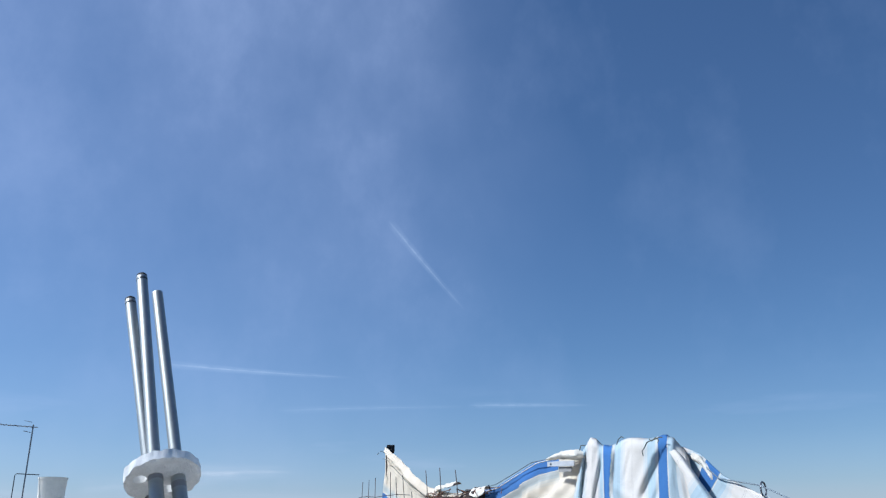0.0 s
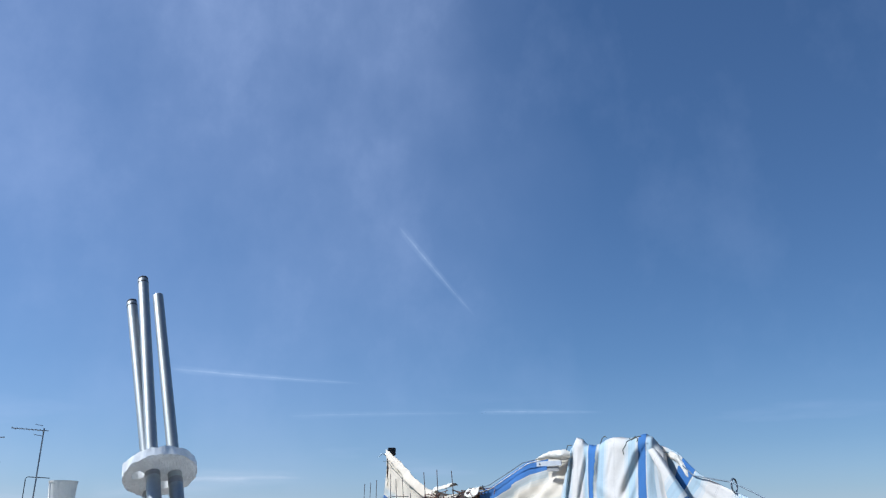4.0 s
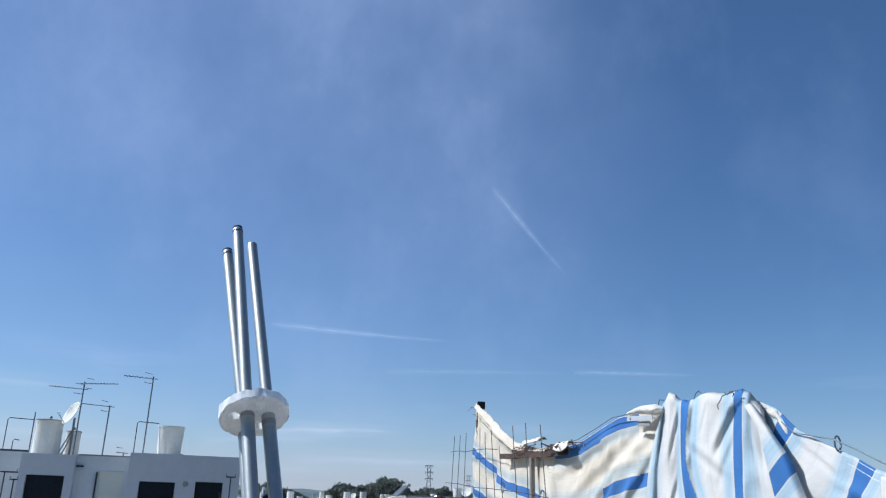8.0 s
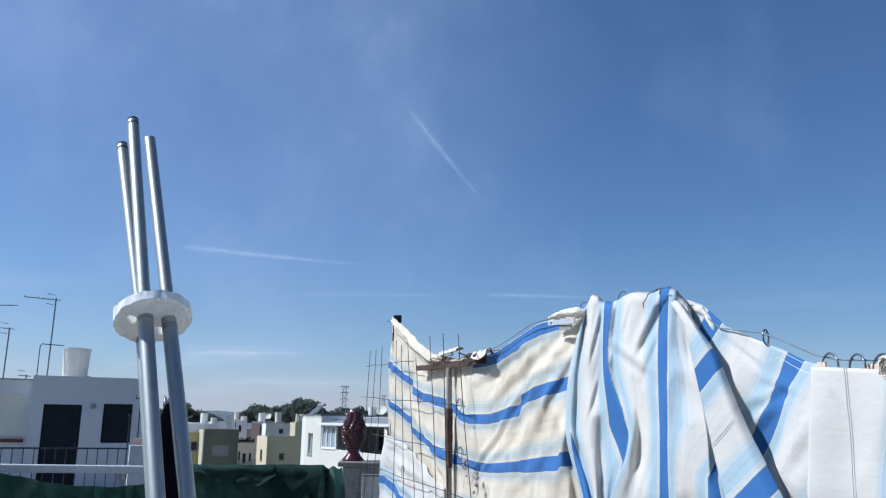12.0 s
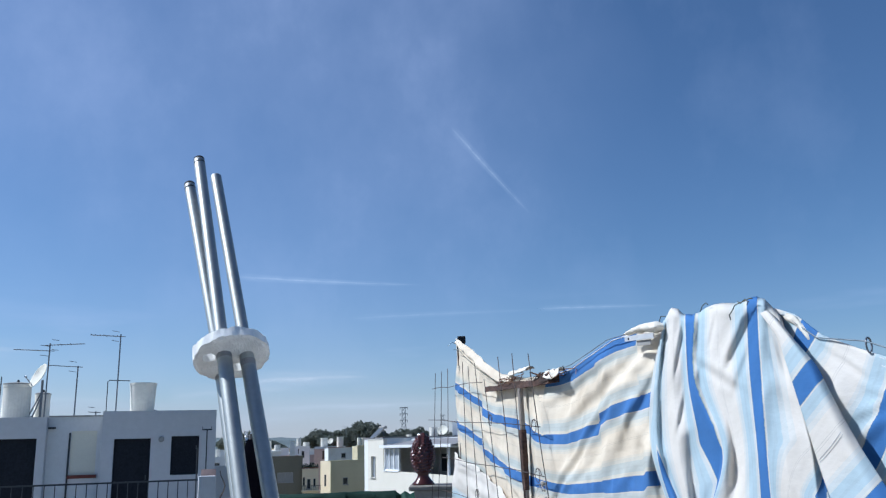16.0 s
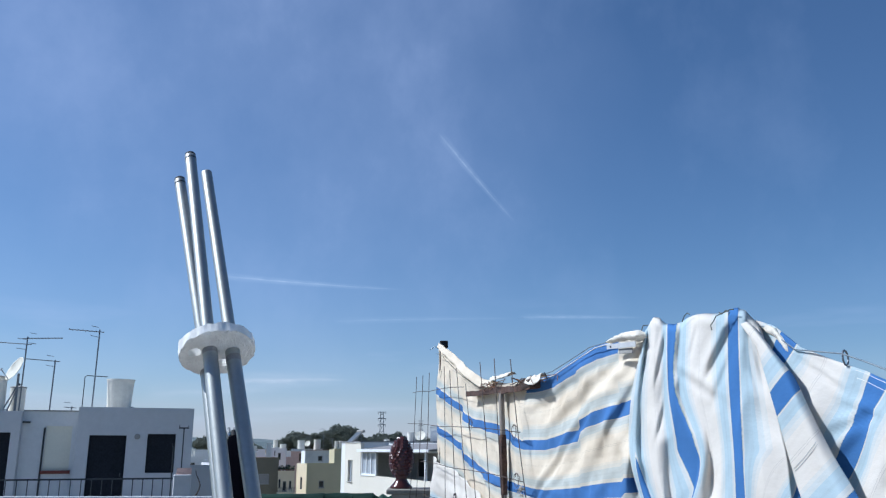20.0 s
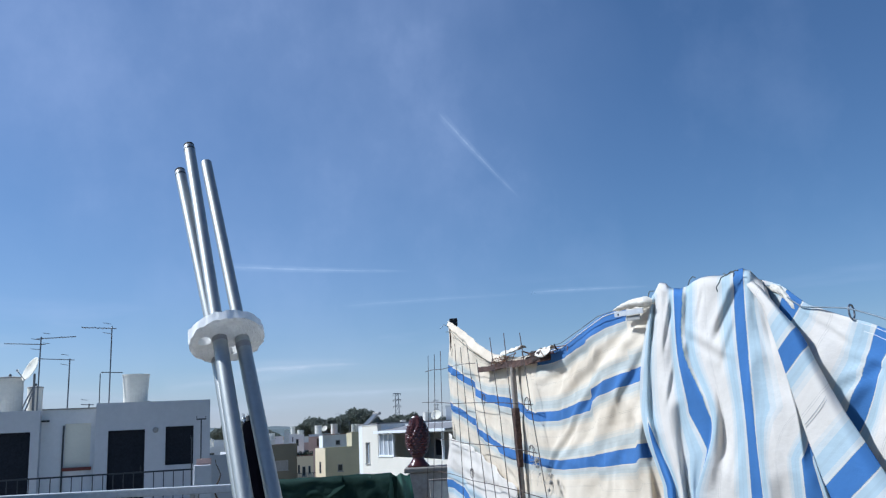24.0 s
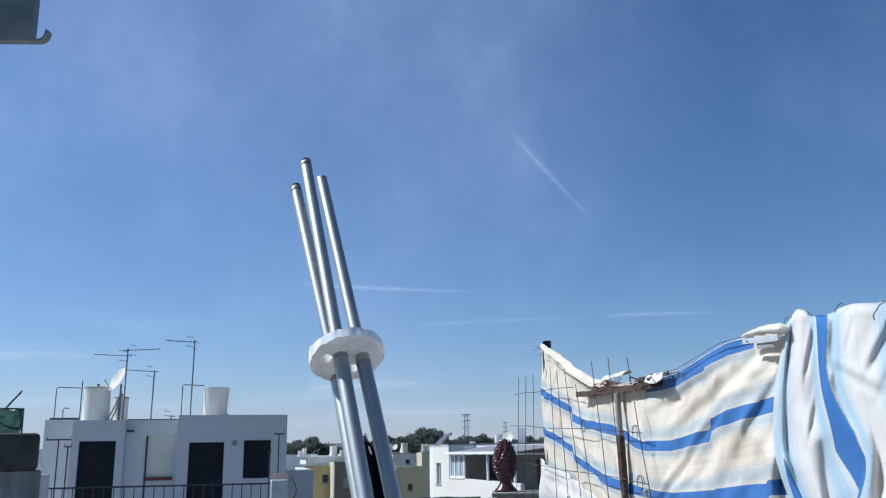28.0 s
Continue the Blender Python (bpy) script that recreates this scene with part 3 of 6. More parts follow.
# ---- our own roof terrace ----
def terrace():
    fl = part("floor", boxed(-6.5, 3.2, -3.2, 7.15, -0.25, 0.0), GROUT)
    tagged(fl, "flat roof terrace with worn beige tiles", "floor", kind="structure")
    first = part("tile", boxed(0.004, 0.286, 0.004, 0.286, 0.0, 0.012, bevel=0.003), FLOORM, fl)
    first.location = (-1.04, -2.98, 0)
    for j in range(32):
        for i in range(9):
            if i or j:
                o = first.copy()
                scene.collection.objects.link(o)
                o.location = (-1.04 + 0.287 * i, -2.98 + 0.29 * j, 0)
    bm = bmesh.new()
    for j in range(33):
        for i in range(18):
            x, y = -6.3 + 0.29 * i, -3.1 + 0.29 * j
            if y > 0.9 or x < -1.6:
                if x < -1.34:
                    box(bm, x + 0.004, x + 0.286, y + 0.004, y + 0.286, 0.0, 0.012)
    tagged(part("tiles", bm, FLOORM, fl), kind="stuff")
    body = part("house_block", boxed(-6.5, 3.2, -3.2, 7.15, -7.0, -0.25), WHITE)
    tagged(body, "white rendered house under the roof terrace", "building", kind="structure")
    pw = part("parapet_wall", holed_wall(bmesh.new(), -6.5, -0.32, 0.0, 0.95, 6.40, 6.57), OFFWHITE)
    tagged(pw, "low rendered parapet at the edge of the terrace", "wall", kind="structure")
    side = part("wall_side", boxed(1.55, 1.72, -3.2, 6.3, 0.0, 1.0), OFFWHITE)
    tagged(side, "low rendered side wall of the terrace", "wall", kind="structure")
    wl = part("wall_house", boxed(-1.25, -1.05, -3.2, 0.85, 0.0, 2.14), WHITE)
    tagged(wl, "white rendered wall of the stair head", "wall", kind="structure")
    wb = part("wall_back", boxed(-1.05, 1.55, -3.2, -3.0, 0.0, 2.14), WHITE)
    tagged(wb, "white rendered wall behind the terrace", "wall", kind="structure")


terrace()

# ---- pipes through a plaster disc ----
def pipe_stand():
    t = thing("pipe_stand", place(0, 0, 0), "three galvanised steel pipes leaning through a white plaster disc", "pipe stand")
    axis = (Vector((-0.787, 2.772, 2.583)) - Vector((-0.577, 2.40, 1.873))).normalized()
    c = Vector((-0.571, 2.452, 1.870))
    side = Vector((1, 0, 0))
    side = (side - axis * side.dot(axis)).normalized()
    up = axis.cross(side)
    # the disc, with a chipped rim and two spare holes
    bm = bmesh.new()
    seg, R, th = 120, 0.110, 0.032
    holes = [(-0.060, -0.028, 0.0195), (0.006, 0.050, 0.020)]
    nr = 30
    rings = {}
    for top in (0, 1):
        for j in range(nr + 1):
            for k in range(seg):
                a = 2 * math.pi * k / seg
                r = R * j / nr
                if j == nr:
                    r *= 1 + 0.035 * noise.noise((math.cos(a) * 3, math.sin(a) * 3, top * 2)) + 0.022 * noise.noise((math.cos(a) * 7, math.sin(a) * 7, 5 + top))
                    r *= 0.985
                h = (th / 2 if top else -th / 2) + 0.0025 * noise.noise((math.cos(a) * j, math.sin(a) * j, 4 + top))
                if j >= nr - 2:
                    h += (0.0050 * noise.noise((math.cos(a) * 5, math.sin(a) * 5, top * 9)) + 0.0025 * noise.noise((math.cos(a) * 9, math.sin(a) * 9, j + top * 9)) - 0.002) * (1 if top else -1)
                rings[top, j, k] = bm.verts.new(c + side * (r * math.cos(a)) + up * (r * math.sin(a)) + axis * h) if (j or not k) else rings[top, 0, 0]
    def inside(j, k):
        a, r = 2 * math.pi * (k + 0.5) / seg, R * (j + 0.5) / nr
        x, y = r * math.cos(a), r * math.sin(a)
        return any((x - hx) ** 2 + (y - hy) ** 2 < hr * hr for hx, hy, hr in holes)
    for top in (0, 1):
        for j in range(nr):
            for k in range(seg):
                if inside(j, k):
                    continue
                q = [rings[top, j, k], rings[top, j + 1, k], rings[top, j + 1, (k + 1) % seg], rings[top, j, (k + 1) % seg]]
                q = list(dict.fromkeys(q))
                bm.faces.new(q if top else q[::-1])
    for k in range(seg):
        k2 = (k + 1) % seg
        bm.faces.new((rings[0, nr, k], rings[0, nr, k2], rings[1, nr, k2], rings[1, nr, k]))
    for j in range(nr):
        for k in range(seg):
            if not inside(j, k):
                continue
            for (j2, k2), (p, q) in (((j - 1, k), ((j, k), (j, k + 1))), ((j + 1, k), ((j + 1, k), (j + 1, k + 1))), ((j, (k - 1) % seg), ((j, k), (j + 1, k))), ((j, (k + 1) % seg), ((j, k + 1), (j + 1, k + 1)))):
                if 0 <= j2 < nr and not inside(j2, k2):
                    vs = [rings[0, p[0], p[1] % seg], rings[0, q[0], q[1] % seg], rings[1, q[0], q[1] % seg], rings[1, p[0], p[1] % seg]]
                    if len(set(vs)) == 4:
                        bm.faces.new(vs)
    bmesh.ops.recalc_face_normals(bm, faces=bm.faces)
    part("disc", bm, PLASTER, t, "white plaster disc with a chipped rim", smooth=False)
    # pipes: the top end, where the pipe meets the disc, and (for the shaded one) a lower point
    for top, at, cap, lower in (((-0.787, 2.772, 2.583), c - side * 0.017 - up * 0.026, True, None), ((-0.836, 2.835, 2.513), c - side * 0.043 + up * 0.078, True, (-0.5245, 2.36, 1.532)),
                                ((-0.742, 2.826, 2.541), (-0.524, 2.450, 1.858), False, (-0.424, 2.291, 1.525))):
        a, b = Vector(at), Vector(top)
        d = (b - a).normalized()
        dl = (a - Vector(lower)).normalized() if lower else d
        foot = a - dl * (a.z / dl.z)
        end = a + dl * 0.02
        p = part("pipe", tube(bmesh.new(), [foot, foot + dl * 0.003, end - dl * 0.003, end], 0.0212, 40), GALV, t, "", smooth=False)
        start = a if cap else a + Vector((-0.0115, 0.0525, 0.0062))
        d = (b - start).normalized()
        u = part("pipe_extension", tube(bmesh.new(), [start, start + d * 0.003, b - d * 0.007, b - d * 0.004], 0.0188, 40), GALV, t)
        for o in (p, u):
            o.data.polygons.foreach_set("use_smooth", [len(f.vertices) == 4 for f in o.data.polygons])
        if cap:
            part("cap", tube(bmesh.new(), [b - d * 0.022, b - d * 0.021, b + d * 0.003, b + d * 0.006], 0.0196, 24, 0.0178), BLACKP, t, "black plastic end cap")
        # the disc's shadow on the pipe, made as a thin grey sleeve
        shade_band = tube(bmesh.new(), [a - dl * 0.032, a - dl * 0.012], 0.0216, 20)
        part("disc_shade_ring", shade_band, GREY, t)
    part("bolt", tube(bmesh.new(), [c + side * 0.055 + up * 0.03 - axis * 0.03, c + side * 0.062 + up * 0.036 - axis * 0.012], 0.004, 8), ROPE, t)
    return t


pipe_stand()


def covered_bundle():
    """A folded parasol in a black cover, standing behind the pipes."""
    top = Vector((-0.548, 2.63, 1.632))
    low = top + Vector((0.071, -0.160, -0.256)) * (1.632 / 0.256)
    t = thing("folded_parasol", place(low.x, low.y, 0), "folded parasol in a black cover leaning between the pipes", "parasol")
    bm = bmesh.new()
    n, seg, rings = 26, 18, []
    for i in range(n + 1):
        s = i / n
        p = top.lerp(low, s) - low
        r = 0.010 + 0.028 * min(1, s * 22) ** 0.5 + 0.014 * s
        ring = []
        for k in range(seg):
            a = 2 * math.pi * k / seg
            rr = r * (1 + 0.14 * math.sin(5 * a + 3 * s) + 0.10 * noise.noise((a * 2, s * 14, 0)))
            ring.append(bm.verts.new(p + Vector((math.cos(a) * rr, math.sin(a) * rr * 0.8, 0))))
        rings.append(ring)
    for a, b in zip(rings, rings[1:]):
        for k in range(seg):
            bm.faces.new((a[k], b[k], b[(k + 1) % seg], a[(k + 1) % seg]))
    bm.faces.new(rings[0])
    bm.faces.new(rings[-1][::-1])
    part("cover", bm, BUNDLE, t, "creased black cloth cover", smooth=True)
    d = (top - low).normalized()
    part("tip", tubed([top - low - d * 0.01, top - low + d * 0.012], 0.010, 10, 0.006), BLACKP, t, "black plastic tip")
    bm = bmesh.new()
    for q, r in ((Vector((-0.009, -0.01, -0.012)), 0.0075), (Vector((0.008, -0.004, -0.012)), 0.0085)):
        tube(bm, [top - low + q, top - low + q + d * 0.016, top - low + q + d * 0.036], r, 10, r * 0.6)
    part("plastic_twist", bm, CLEAR, t, "twisted ends of clear plastic sheet", smooth=True)
    part("cord", tubed([top - low + Vector((0.02, -0.03, -0.02)) - d * s + Vector((0.006 * math.sin(s * 40), 0, 0)) for s in (0, 0.05, 0.1, 0.16, 0.22)], 0.0022, 6), ROPE, t)
    return t


covered_bundle()

# ---- the line of cloths ----
P0, DV = Vector((0.146, 5.852, 0)), Vector((0.1967, -0.9805, 0)).normalized()
NV = Vector((DV.y, -DV.x, 0))  # towards the terrace


def on_line(u, z, off=0.0):
    """A place along the line of cloths (u runs towards the camera), at height z, off metres in front of it."""
    return P0 + DV * (0.057 + 1.043 * u) + NV * off + Vector((0, 0, max(0.0, 1.0226 * z - 0.022)))


def cloth(name, material, nu, nv, shape, label, thick=0.003, hem=None, seams=()):
    """A hanging cloth: shape(a, b) gives the place along the line, height, offset and the two cloth coordinates."""
    bm = bmesh.new()
    uvl = bm.loops.layers.uv.new("UVMap")
    g = []
    for j in range(nv + 1):
        row = []
        for i in range(nu + 1):
            u, z, off, s, w = shape(i / nu, j / nv)
            row.append((bm.verts.new(on_line(u, z, off)), s, w))
        g.append(row)
    for j in range(nv):
        for i in range(nu):
            q = (g[j][i], g[j][i + 1], g[j + 1][i + 1], g[j + 1][i])
            f = bm.faces.new([v[0] for v in q])
            for lp, v in zip(f.loops, q):
                lp[uvl].uv = v[1:]
    ob = part(name, bm, material, smooth=True)
    md = ob.modifiers.new("thickness", "SOLIDIFY")
    md.thickness, md.offset = thick, 0
    if hem:
        pts = []
        for i in range(0, nu + 1, 2):
            u, z, off, _, _ = shape(i / nu, 0.004)
            pts.append(on_line(u, z, off + 0.001))
        part("hem", tubed(pts, 0.0022, 6), hem, ob, "rolled stitched hem", smooth=True)
    for a0, b0, a1, b1 in seams:
        for da in (-1, 1):
            pts = []
            for j in range(41):
                k = j / 40
                ux, uz = (0.0024 * da, 0.0) if abs(a1 - a0) < 0.01 else (0.0, 0.002 * da)
                u, z, off, _, _ = shape(min(1, a0 + (a1 - a0) * k + ux), b0 + (b1 - b0) * k + uz)
                pts.append(on_line(u, z, off + 0.0022))
            part("seam", tubed(pts, 0.00055, 4), SEAMM, ob, "grey double seam")
    return tagged(ob, label, "cloth", "striped cloths along the terrace")


HEM = surface("white_hem", (0.80, 0.79, 0.76), 0.9, spot=(0.6, 0.57, 0.52), spot_scale=9, spot_amount=0.4, bump=0.4, bump_scale=120)
TOP1 = [(-0.05, 2.285), (0.14, 2.23), (0.45, 2.14), (0.79, 2.02), (1.09, 1.94), (1.51, 1.89), (1.94, 1.875), (2.15, 1.88), (2.35, 1.91), (2.60, 1.945), (2.80, 1.945), (2.95, 1.925), (3.1, 1.90)]
# the two lower stripes sag along the awning and jump where it is tucked
STRIPE_A = [(-0.1, 1.972), (0.539, 1.828), (0.632, 1.800), (0.650, 1.768), (0.717, 1.746), (0.893, 1.715), (1.309, 1.676), (1.565, 1.631), (1.793, 1.590), (2.035, 1.588), (2.412, 1.622), (2.424, 1.662), (2.486, 1.677), (2.671, 1.696), (3.1, 1.722)]
STRIPE_B = [(-0.1, 1.716), (0.009, 1.697), (0.635, 1.586), (0.652, 1.538), (1.03, 1.461), (1.316, 1.416), (1.569, 1.400), (1.876, 1.386), (2.07, 1.387), (2.465, 1.417), (2.80, 1.444), (2.83, 1.459), (3.1, 1.466)]


def creases(u, z, lines):
    """Soft folds along straight lines in the cloth: each stands out above its line and sinks below it."""
    h = 0.0
    for u0, z0, u1, z1, deep, wide in lines:
        du, dz = u1 - u0, z1 - z0
        ln = math.hypot(du, dz)
        t = ((u - u0) * du + (z - z0) * dz) / (ln * ln)
        if t < -0.3 or t > 1.3:
            continue
        x = ((u - u0) * dz - (z - z0) * du) / ln * (1 if du < 0 else -1) / wide
        if abs(x) < 3.2:
            end = min(1.0, max(0.0, (t + 0.3) / 0.45)) * min(1.0, max(0.0, (1.3 - t) / 0.45))
            h += deep * 1.25 * x * math.exp(-x * x) * end
    return h


AWNING_FOLDS = [(2.56, 1.885, 1.99, 1.768, 0.015, 0.030), (2.757, 1.863, 2.147, 1.680, 0.012, 0.030), (2.90, 1.829, 2.41, 1.590, 0.009, 0.034), (2.474, 1.700, 1.933, 1.390, 0.013, 0.022),
                (2.80, 1.765, 2.476, 1.745, 0.004, 0.018), (0.69, 1.55, 0.55, 2.03, 0.014, 0.050), (1.373, 1.277, 0.768, 1.583, 0.013, 0.026), (1.818, 1.53, 1.748, 1.82, 0.012, 0.040),
                (2.815, 1.566, 2.281, 1.529, 0.0022, 0.007), (2.899, 1.82, 2.649, 1.796, 0.0022, 0.007), (1.10, 1.80, 0.75, 1.90, 0.008, 0.025), (0.40, 2.06, 0.05, 1.86, 0.009, 0.035),
                (2.30, 1.50, 1.98, 1.36, 0.006, 0.02), (2.70, 1.46, 2.30, 1.30, 0.006, 0.03)]



def wrinkle(u, z, k=1.0):
    fold = abs(noise.noise((u * 3.4 + z * 2.1, z * 3.0 - u * 1.2, 2.2))) + 0.5 * abs(noise.noise((u * 8.0 - z * 3.0, z * 6.5 + u * 2.0, 5.2)))
    return k * (-0.022 * fold + 0.022 * noise.noise((u * 2.2, z * 1.3, 1.7)) + 0.012 * noise.noise((u * 6, z * 2.5, 4.2)) + 0.005 * noise.noise((u * 17, z * 8, 9.1)))


def cloth_left(a, b):
    u = -0.06 + 3.16 * a
    zt = curve_at(TOP1, u)
    zb = 0.30
    z = zt + (zb - zt) * b
    d = zt - z
    # pulled folds fan out from the tie at the right
    ang = math.atan2(d + 0.05, 3.15 - u)
    rad = math.hypot(d, 3.15 - u)
    fan = 0.008 * math.sin(ang * 13 + 1.1 * math.sin(rad * 4)) * math.exp(-((rad - 0.6) / 0.45) ** 2) * min(1, d * 7)
    fan += 0.006 * math.sin(ang * 31 + rad * 3) * math.exp(-((rad - 0.5) / 0.35) ** 2) * min(1, d * 9)
    pull = 0.016 * math.sin(11 * (u + 0.5 * d)) * math.exp(-((u - 1.75) / 0.5) ** 2) * min(1, d * 6) * math.exp(-d * 1.2)
    # one slack diagonal fold, and a pleat beside the draped cloth
    slack = 0.009 * math.exp(-((u - 2.36 - 0.55 * (z - 1.66)) / 0.07) ** 2) * min(1, d * 4) - 0.022 * math.exp(-((u - 2.93) / 0.035) ** 2) * min(1, max(0, d - 0.22) * 5)
    off = 0.005 + 0.022 * math.sin(min(1, d / 0.9) * 3.14) + fan + pull + slack + wrinkle(u, z, 0.9 * min(1, d * 8)) + creases(u, z, AWNING_FOLDS) * min(1, d * 14)
    upper, lower = curve_at(STRIPE_A, u), curve_at(STRIPE_B, u)
    s = (upper - z) / (upper - lower) * 0.28
    if 1.82 < u < 2.80 and z > upper:
        f = min(1.0, (zt - z) / max(0.05, zt - upper))
        s = -0.306 + 0.306 * f ** 1.08
    elif u <= 1.82:
        s = s if s > -0.13 else -0.13 + 0.25 * (s + 0.13)
    else:
        s = s if s > -0.20 else -0.20 + 0.15 * (s + 0.20)
    u += 2.0 * (fan + slack)
    return u, z, off, s, u


cloth("striped_awning", CLOTH_OLD, 300, 190, cloth_left, "sun-bleached cream awning cloth with blue stripes hung sagging from a wire", hem=SCRAP)

def awning_hem(a, b):
    """The torn top edge, turned down over itself."""
    u = 0.02 + 1.30 * a
    deep = 0.030 + 0.020 * math.sin(a * 3.1) + 0.012 * noise.noise((u * 7, 2, 8)) + 0.006 * noise.noise((u * 25, 5, 8))
    z = curve_at(TOP1, u) + 0.004 - deep * b
    off = 0.006 + 0.026 * math.sin(b * 1.75) + 0.008 * noise.noise((u * 9, b * 2, 4))
    return u, z, off, 0.13, u


cloth("turned_hem", CLOTH_OLD, 90, 10, awning_hem, "torn white hem turned down over the top of the awning", thick=0.0022)

TORN_TOP = [(-0.13, 1.525), (0.10, 1.488), (0.64, 1.420), (1.0, 1.345), (1.37, 1.263), (1.5, 1.23)]
TORN_FOLDS = [(0.75, 1.36, 0.05, 1.42, 0.008, 0.025), (1.2, 1.24, 0.35, 1.30, 0.010, 0.030), (0.55, 1.22, 0.0, 1.30, 0.007, 0.022), (1.0, 1.10, 0.3, 1.20, 0.009, 0.030)]


def cloth_torn(a, b):
    """A torn lower piece laid over the awning beside the post, its top edge ragged."""
    u = -0.13 + 1.54 * a
    zt = curve_at(TORN_TOP, u) + 0.010 * noise.noise((u * 9, 1, 1)) + 0.006 * noise.noise((u * 31, 4, 1))
    z = zt + (0.30 - zt) * b
    d = zt - z
    off = 0.040 + 0.006 * math.exp(-d * 30) * math.sin(u * 23) + wrinkle(u, z, 0.9) + creases(u, z, TORN_FOLDS) * min(1, d * 12) + 0.007 * math.sin(u * 12 + d * 8)
    return u, z, off, max(-0.11, 1.200 - 0.17 * max(0, u) - z), u


cloth("torn_cloth", CLOTH_NEW, 120, 90, cloth_torn, "torn white cloth with a blue stripe behind the mesh")

# the draped cloth, fold by fold: where each fold line runs at four heights, how far it stands out, and the place on the stripes
FOLDS = [(0.00, (3.121, 3.009, 2.975, 3.073), (0.045, 0.055, 0.05), (-0.215, -0.215)),
         (0.06, (3.132, 3.049, 3.015, 3.118), (0.055, 0.070, 0.078), (-0.228, -0.290)),
         (0.11, (3.143, 3.084, 3.062, 3.161), (0.048, 0.052, 0.056), (-0.222, -0.236)),
         (0.19, (3.187, 3.156, 3.152, 3.188), (0.072, 0.086, 0.090), (-0.17, -0.17)),
         (0.27, (3.241, 3.226, 3.228, 3.223), (0.060, 0.071, 0.062), (-0.07, -0.10)),
         (0.31, (3.264, 3.247, 3.278, 3.246), (0.063, 0.079, 0.062), (-0.025, -0.07)),
         (0.39, (3.312, 3.276, 3.377, 3.284), (0.065, 0.10, 0.05), (0.025, -0.032)),
         (0.43, (3.348, 3.320, 3.404, 3.262), (0.055, 0.095, 0.115), (0.034, 0.045)),
         (0.54, (3.45, 3.43, 3.46, 3.42), (0.070, 0.075, 0.088), (0.13, 0.14)),
         (0.66, (3.579, 3.557, 3.554, 3.539), (0.066, 0.098, 0.095), (0.255, 0.255)),
         (0.73, (3.622, 3.602, 3.588, 3.585), (0.085, 0.105, 0.10), (0.305, 0.305)),
         (0.92, (3.679, 3.720, 3.753, 3.750), (0.064, 0.092, 0.080), (0.38, 0.535)),
         (1.00, (3.689, 3.735, 3.770, 3.830), (0.054, 0.082, 0.070), (0.41, 0.60))]
TOP2 = [(0.0, 1.940), (0.10, 1.950), (0.18, 1.966), (0.24, 1.963), (0.30, 1.941), (0.38, 1.931), (0.46, 1.940), (0.55, 1.934), (0.66, 1.926), (0.73, 1.921), (0.82, 1.909), (0.92, 1.880), (1.0, 1.860)]


def eased(points, x):
    """As curve_at, but rounded at every point."""
    if x <= points[0][0]:
        return points[0][1]
    for (a, va), (b, vb) in zip(points, points[1:]):
        if x <= b:
            s = (x - a) / (b - a)
            return va + (vb - va) * (s * s * (3 - 2 * s))
    return points[-1][1]


def flowing(points, x):
    """A line through the points without kinks."""
    if x <= points[0][0]:
        return points[0][1]
    if x >= points[-1][0]:
        return points[-1][1]
    n = len(points)
    slope = [(points[min(k + 1, n - 1)][1] - points[max(k - 1, 0)][1]) / (points[min(k + 1, n - 1)][0] - points[max(k - 1, 0)][0]) for k in range(n)]
    for k in range(n - 1):
        (a, va), (b, vb) = points[k], points[k + 1]
        if x <= b:
            h = b - a
            s = (x - a) / h
            return (1 + 2 * s) * (1 - s) ** 2 * va + s * (1 - s) ** 2 * h * slope[k] + s * s * (3 - 2 * s) * vb + s * s * (s - 1) * h * slope[k + 1]


def swing(u):
    """The folds lean: how far a fold runs along the line as it comes forward."""
    return max(0.8, 2.04 - 0.88 * (u - 3.0))


DRAPE_FOLDS = [(3.591, 1.895, 3.455, 1.775, 0.016, 0.022), (3.498, 1.708, 3.319, 1.790, 0.007, 0.016), (3.56, 1.80, 3.47, 1.70, 0.006, 0.016), (3.24, 1.90, 3.17, 1.78, 0.006, 0.016),
               (3.70, 1.63, 3.66, 1.78, 0.004, 0.014), (3.42, 1.90, 3.38, 1.84, 0.006, 0.014), (3.52, 1.52, 3.44, 1.40, 0.005, 0.020), (3.21, 1.70, 3.13, 1.58, 0.005, 0.015)]
MIDDLE_FOLDS = [(3.95, 1.648, 3.82, 1.616, 0.008, 0.013), (3.99, 1.640, 3.87, 1.668, 0.005, 0.012), (3.90, 1.60, 3.80, 1.55, 0.006, 0.016), (4.09, 1.60, 3.98, 1.50, 0.006, 0.022), (3.86, 1.712, 3.76, 1.772, 0.007, 0.010)]
RIGHT_FOLDS = [(4.300, 1.51, 4.250, 1.665, 0.007, 0.020), (4.43, 1.570, 4.33, 1.590, 0.012, 0.018), (4.50, 1.40, 4.40, 1.48, 0.006, 0.03), (4.16, 1.60, 4.12, 1.66, 0.003, 0.012)]


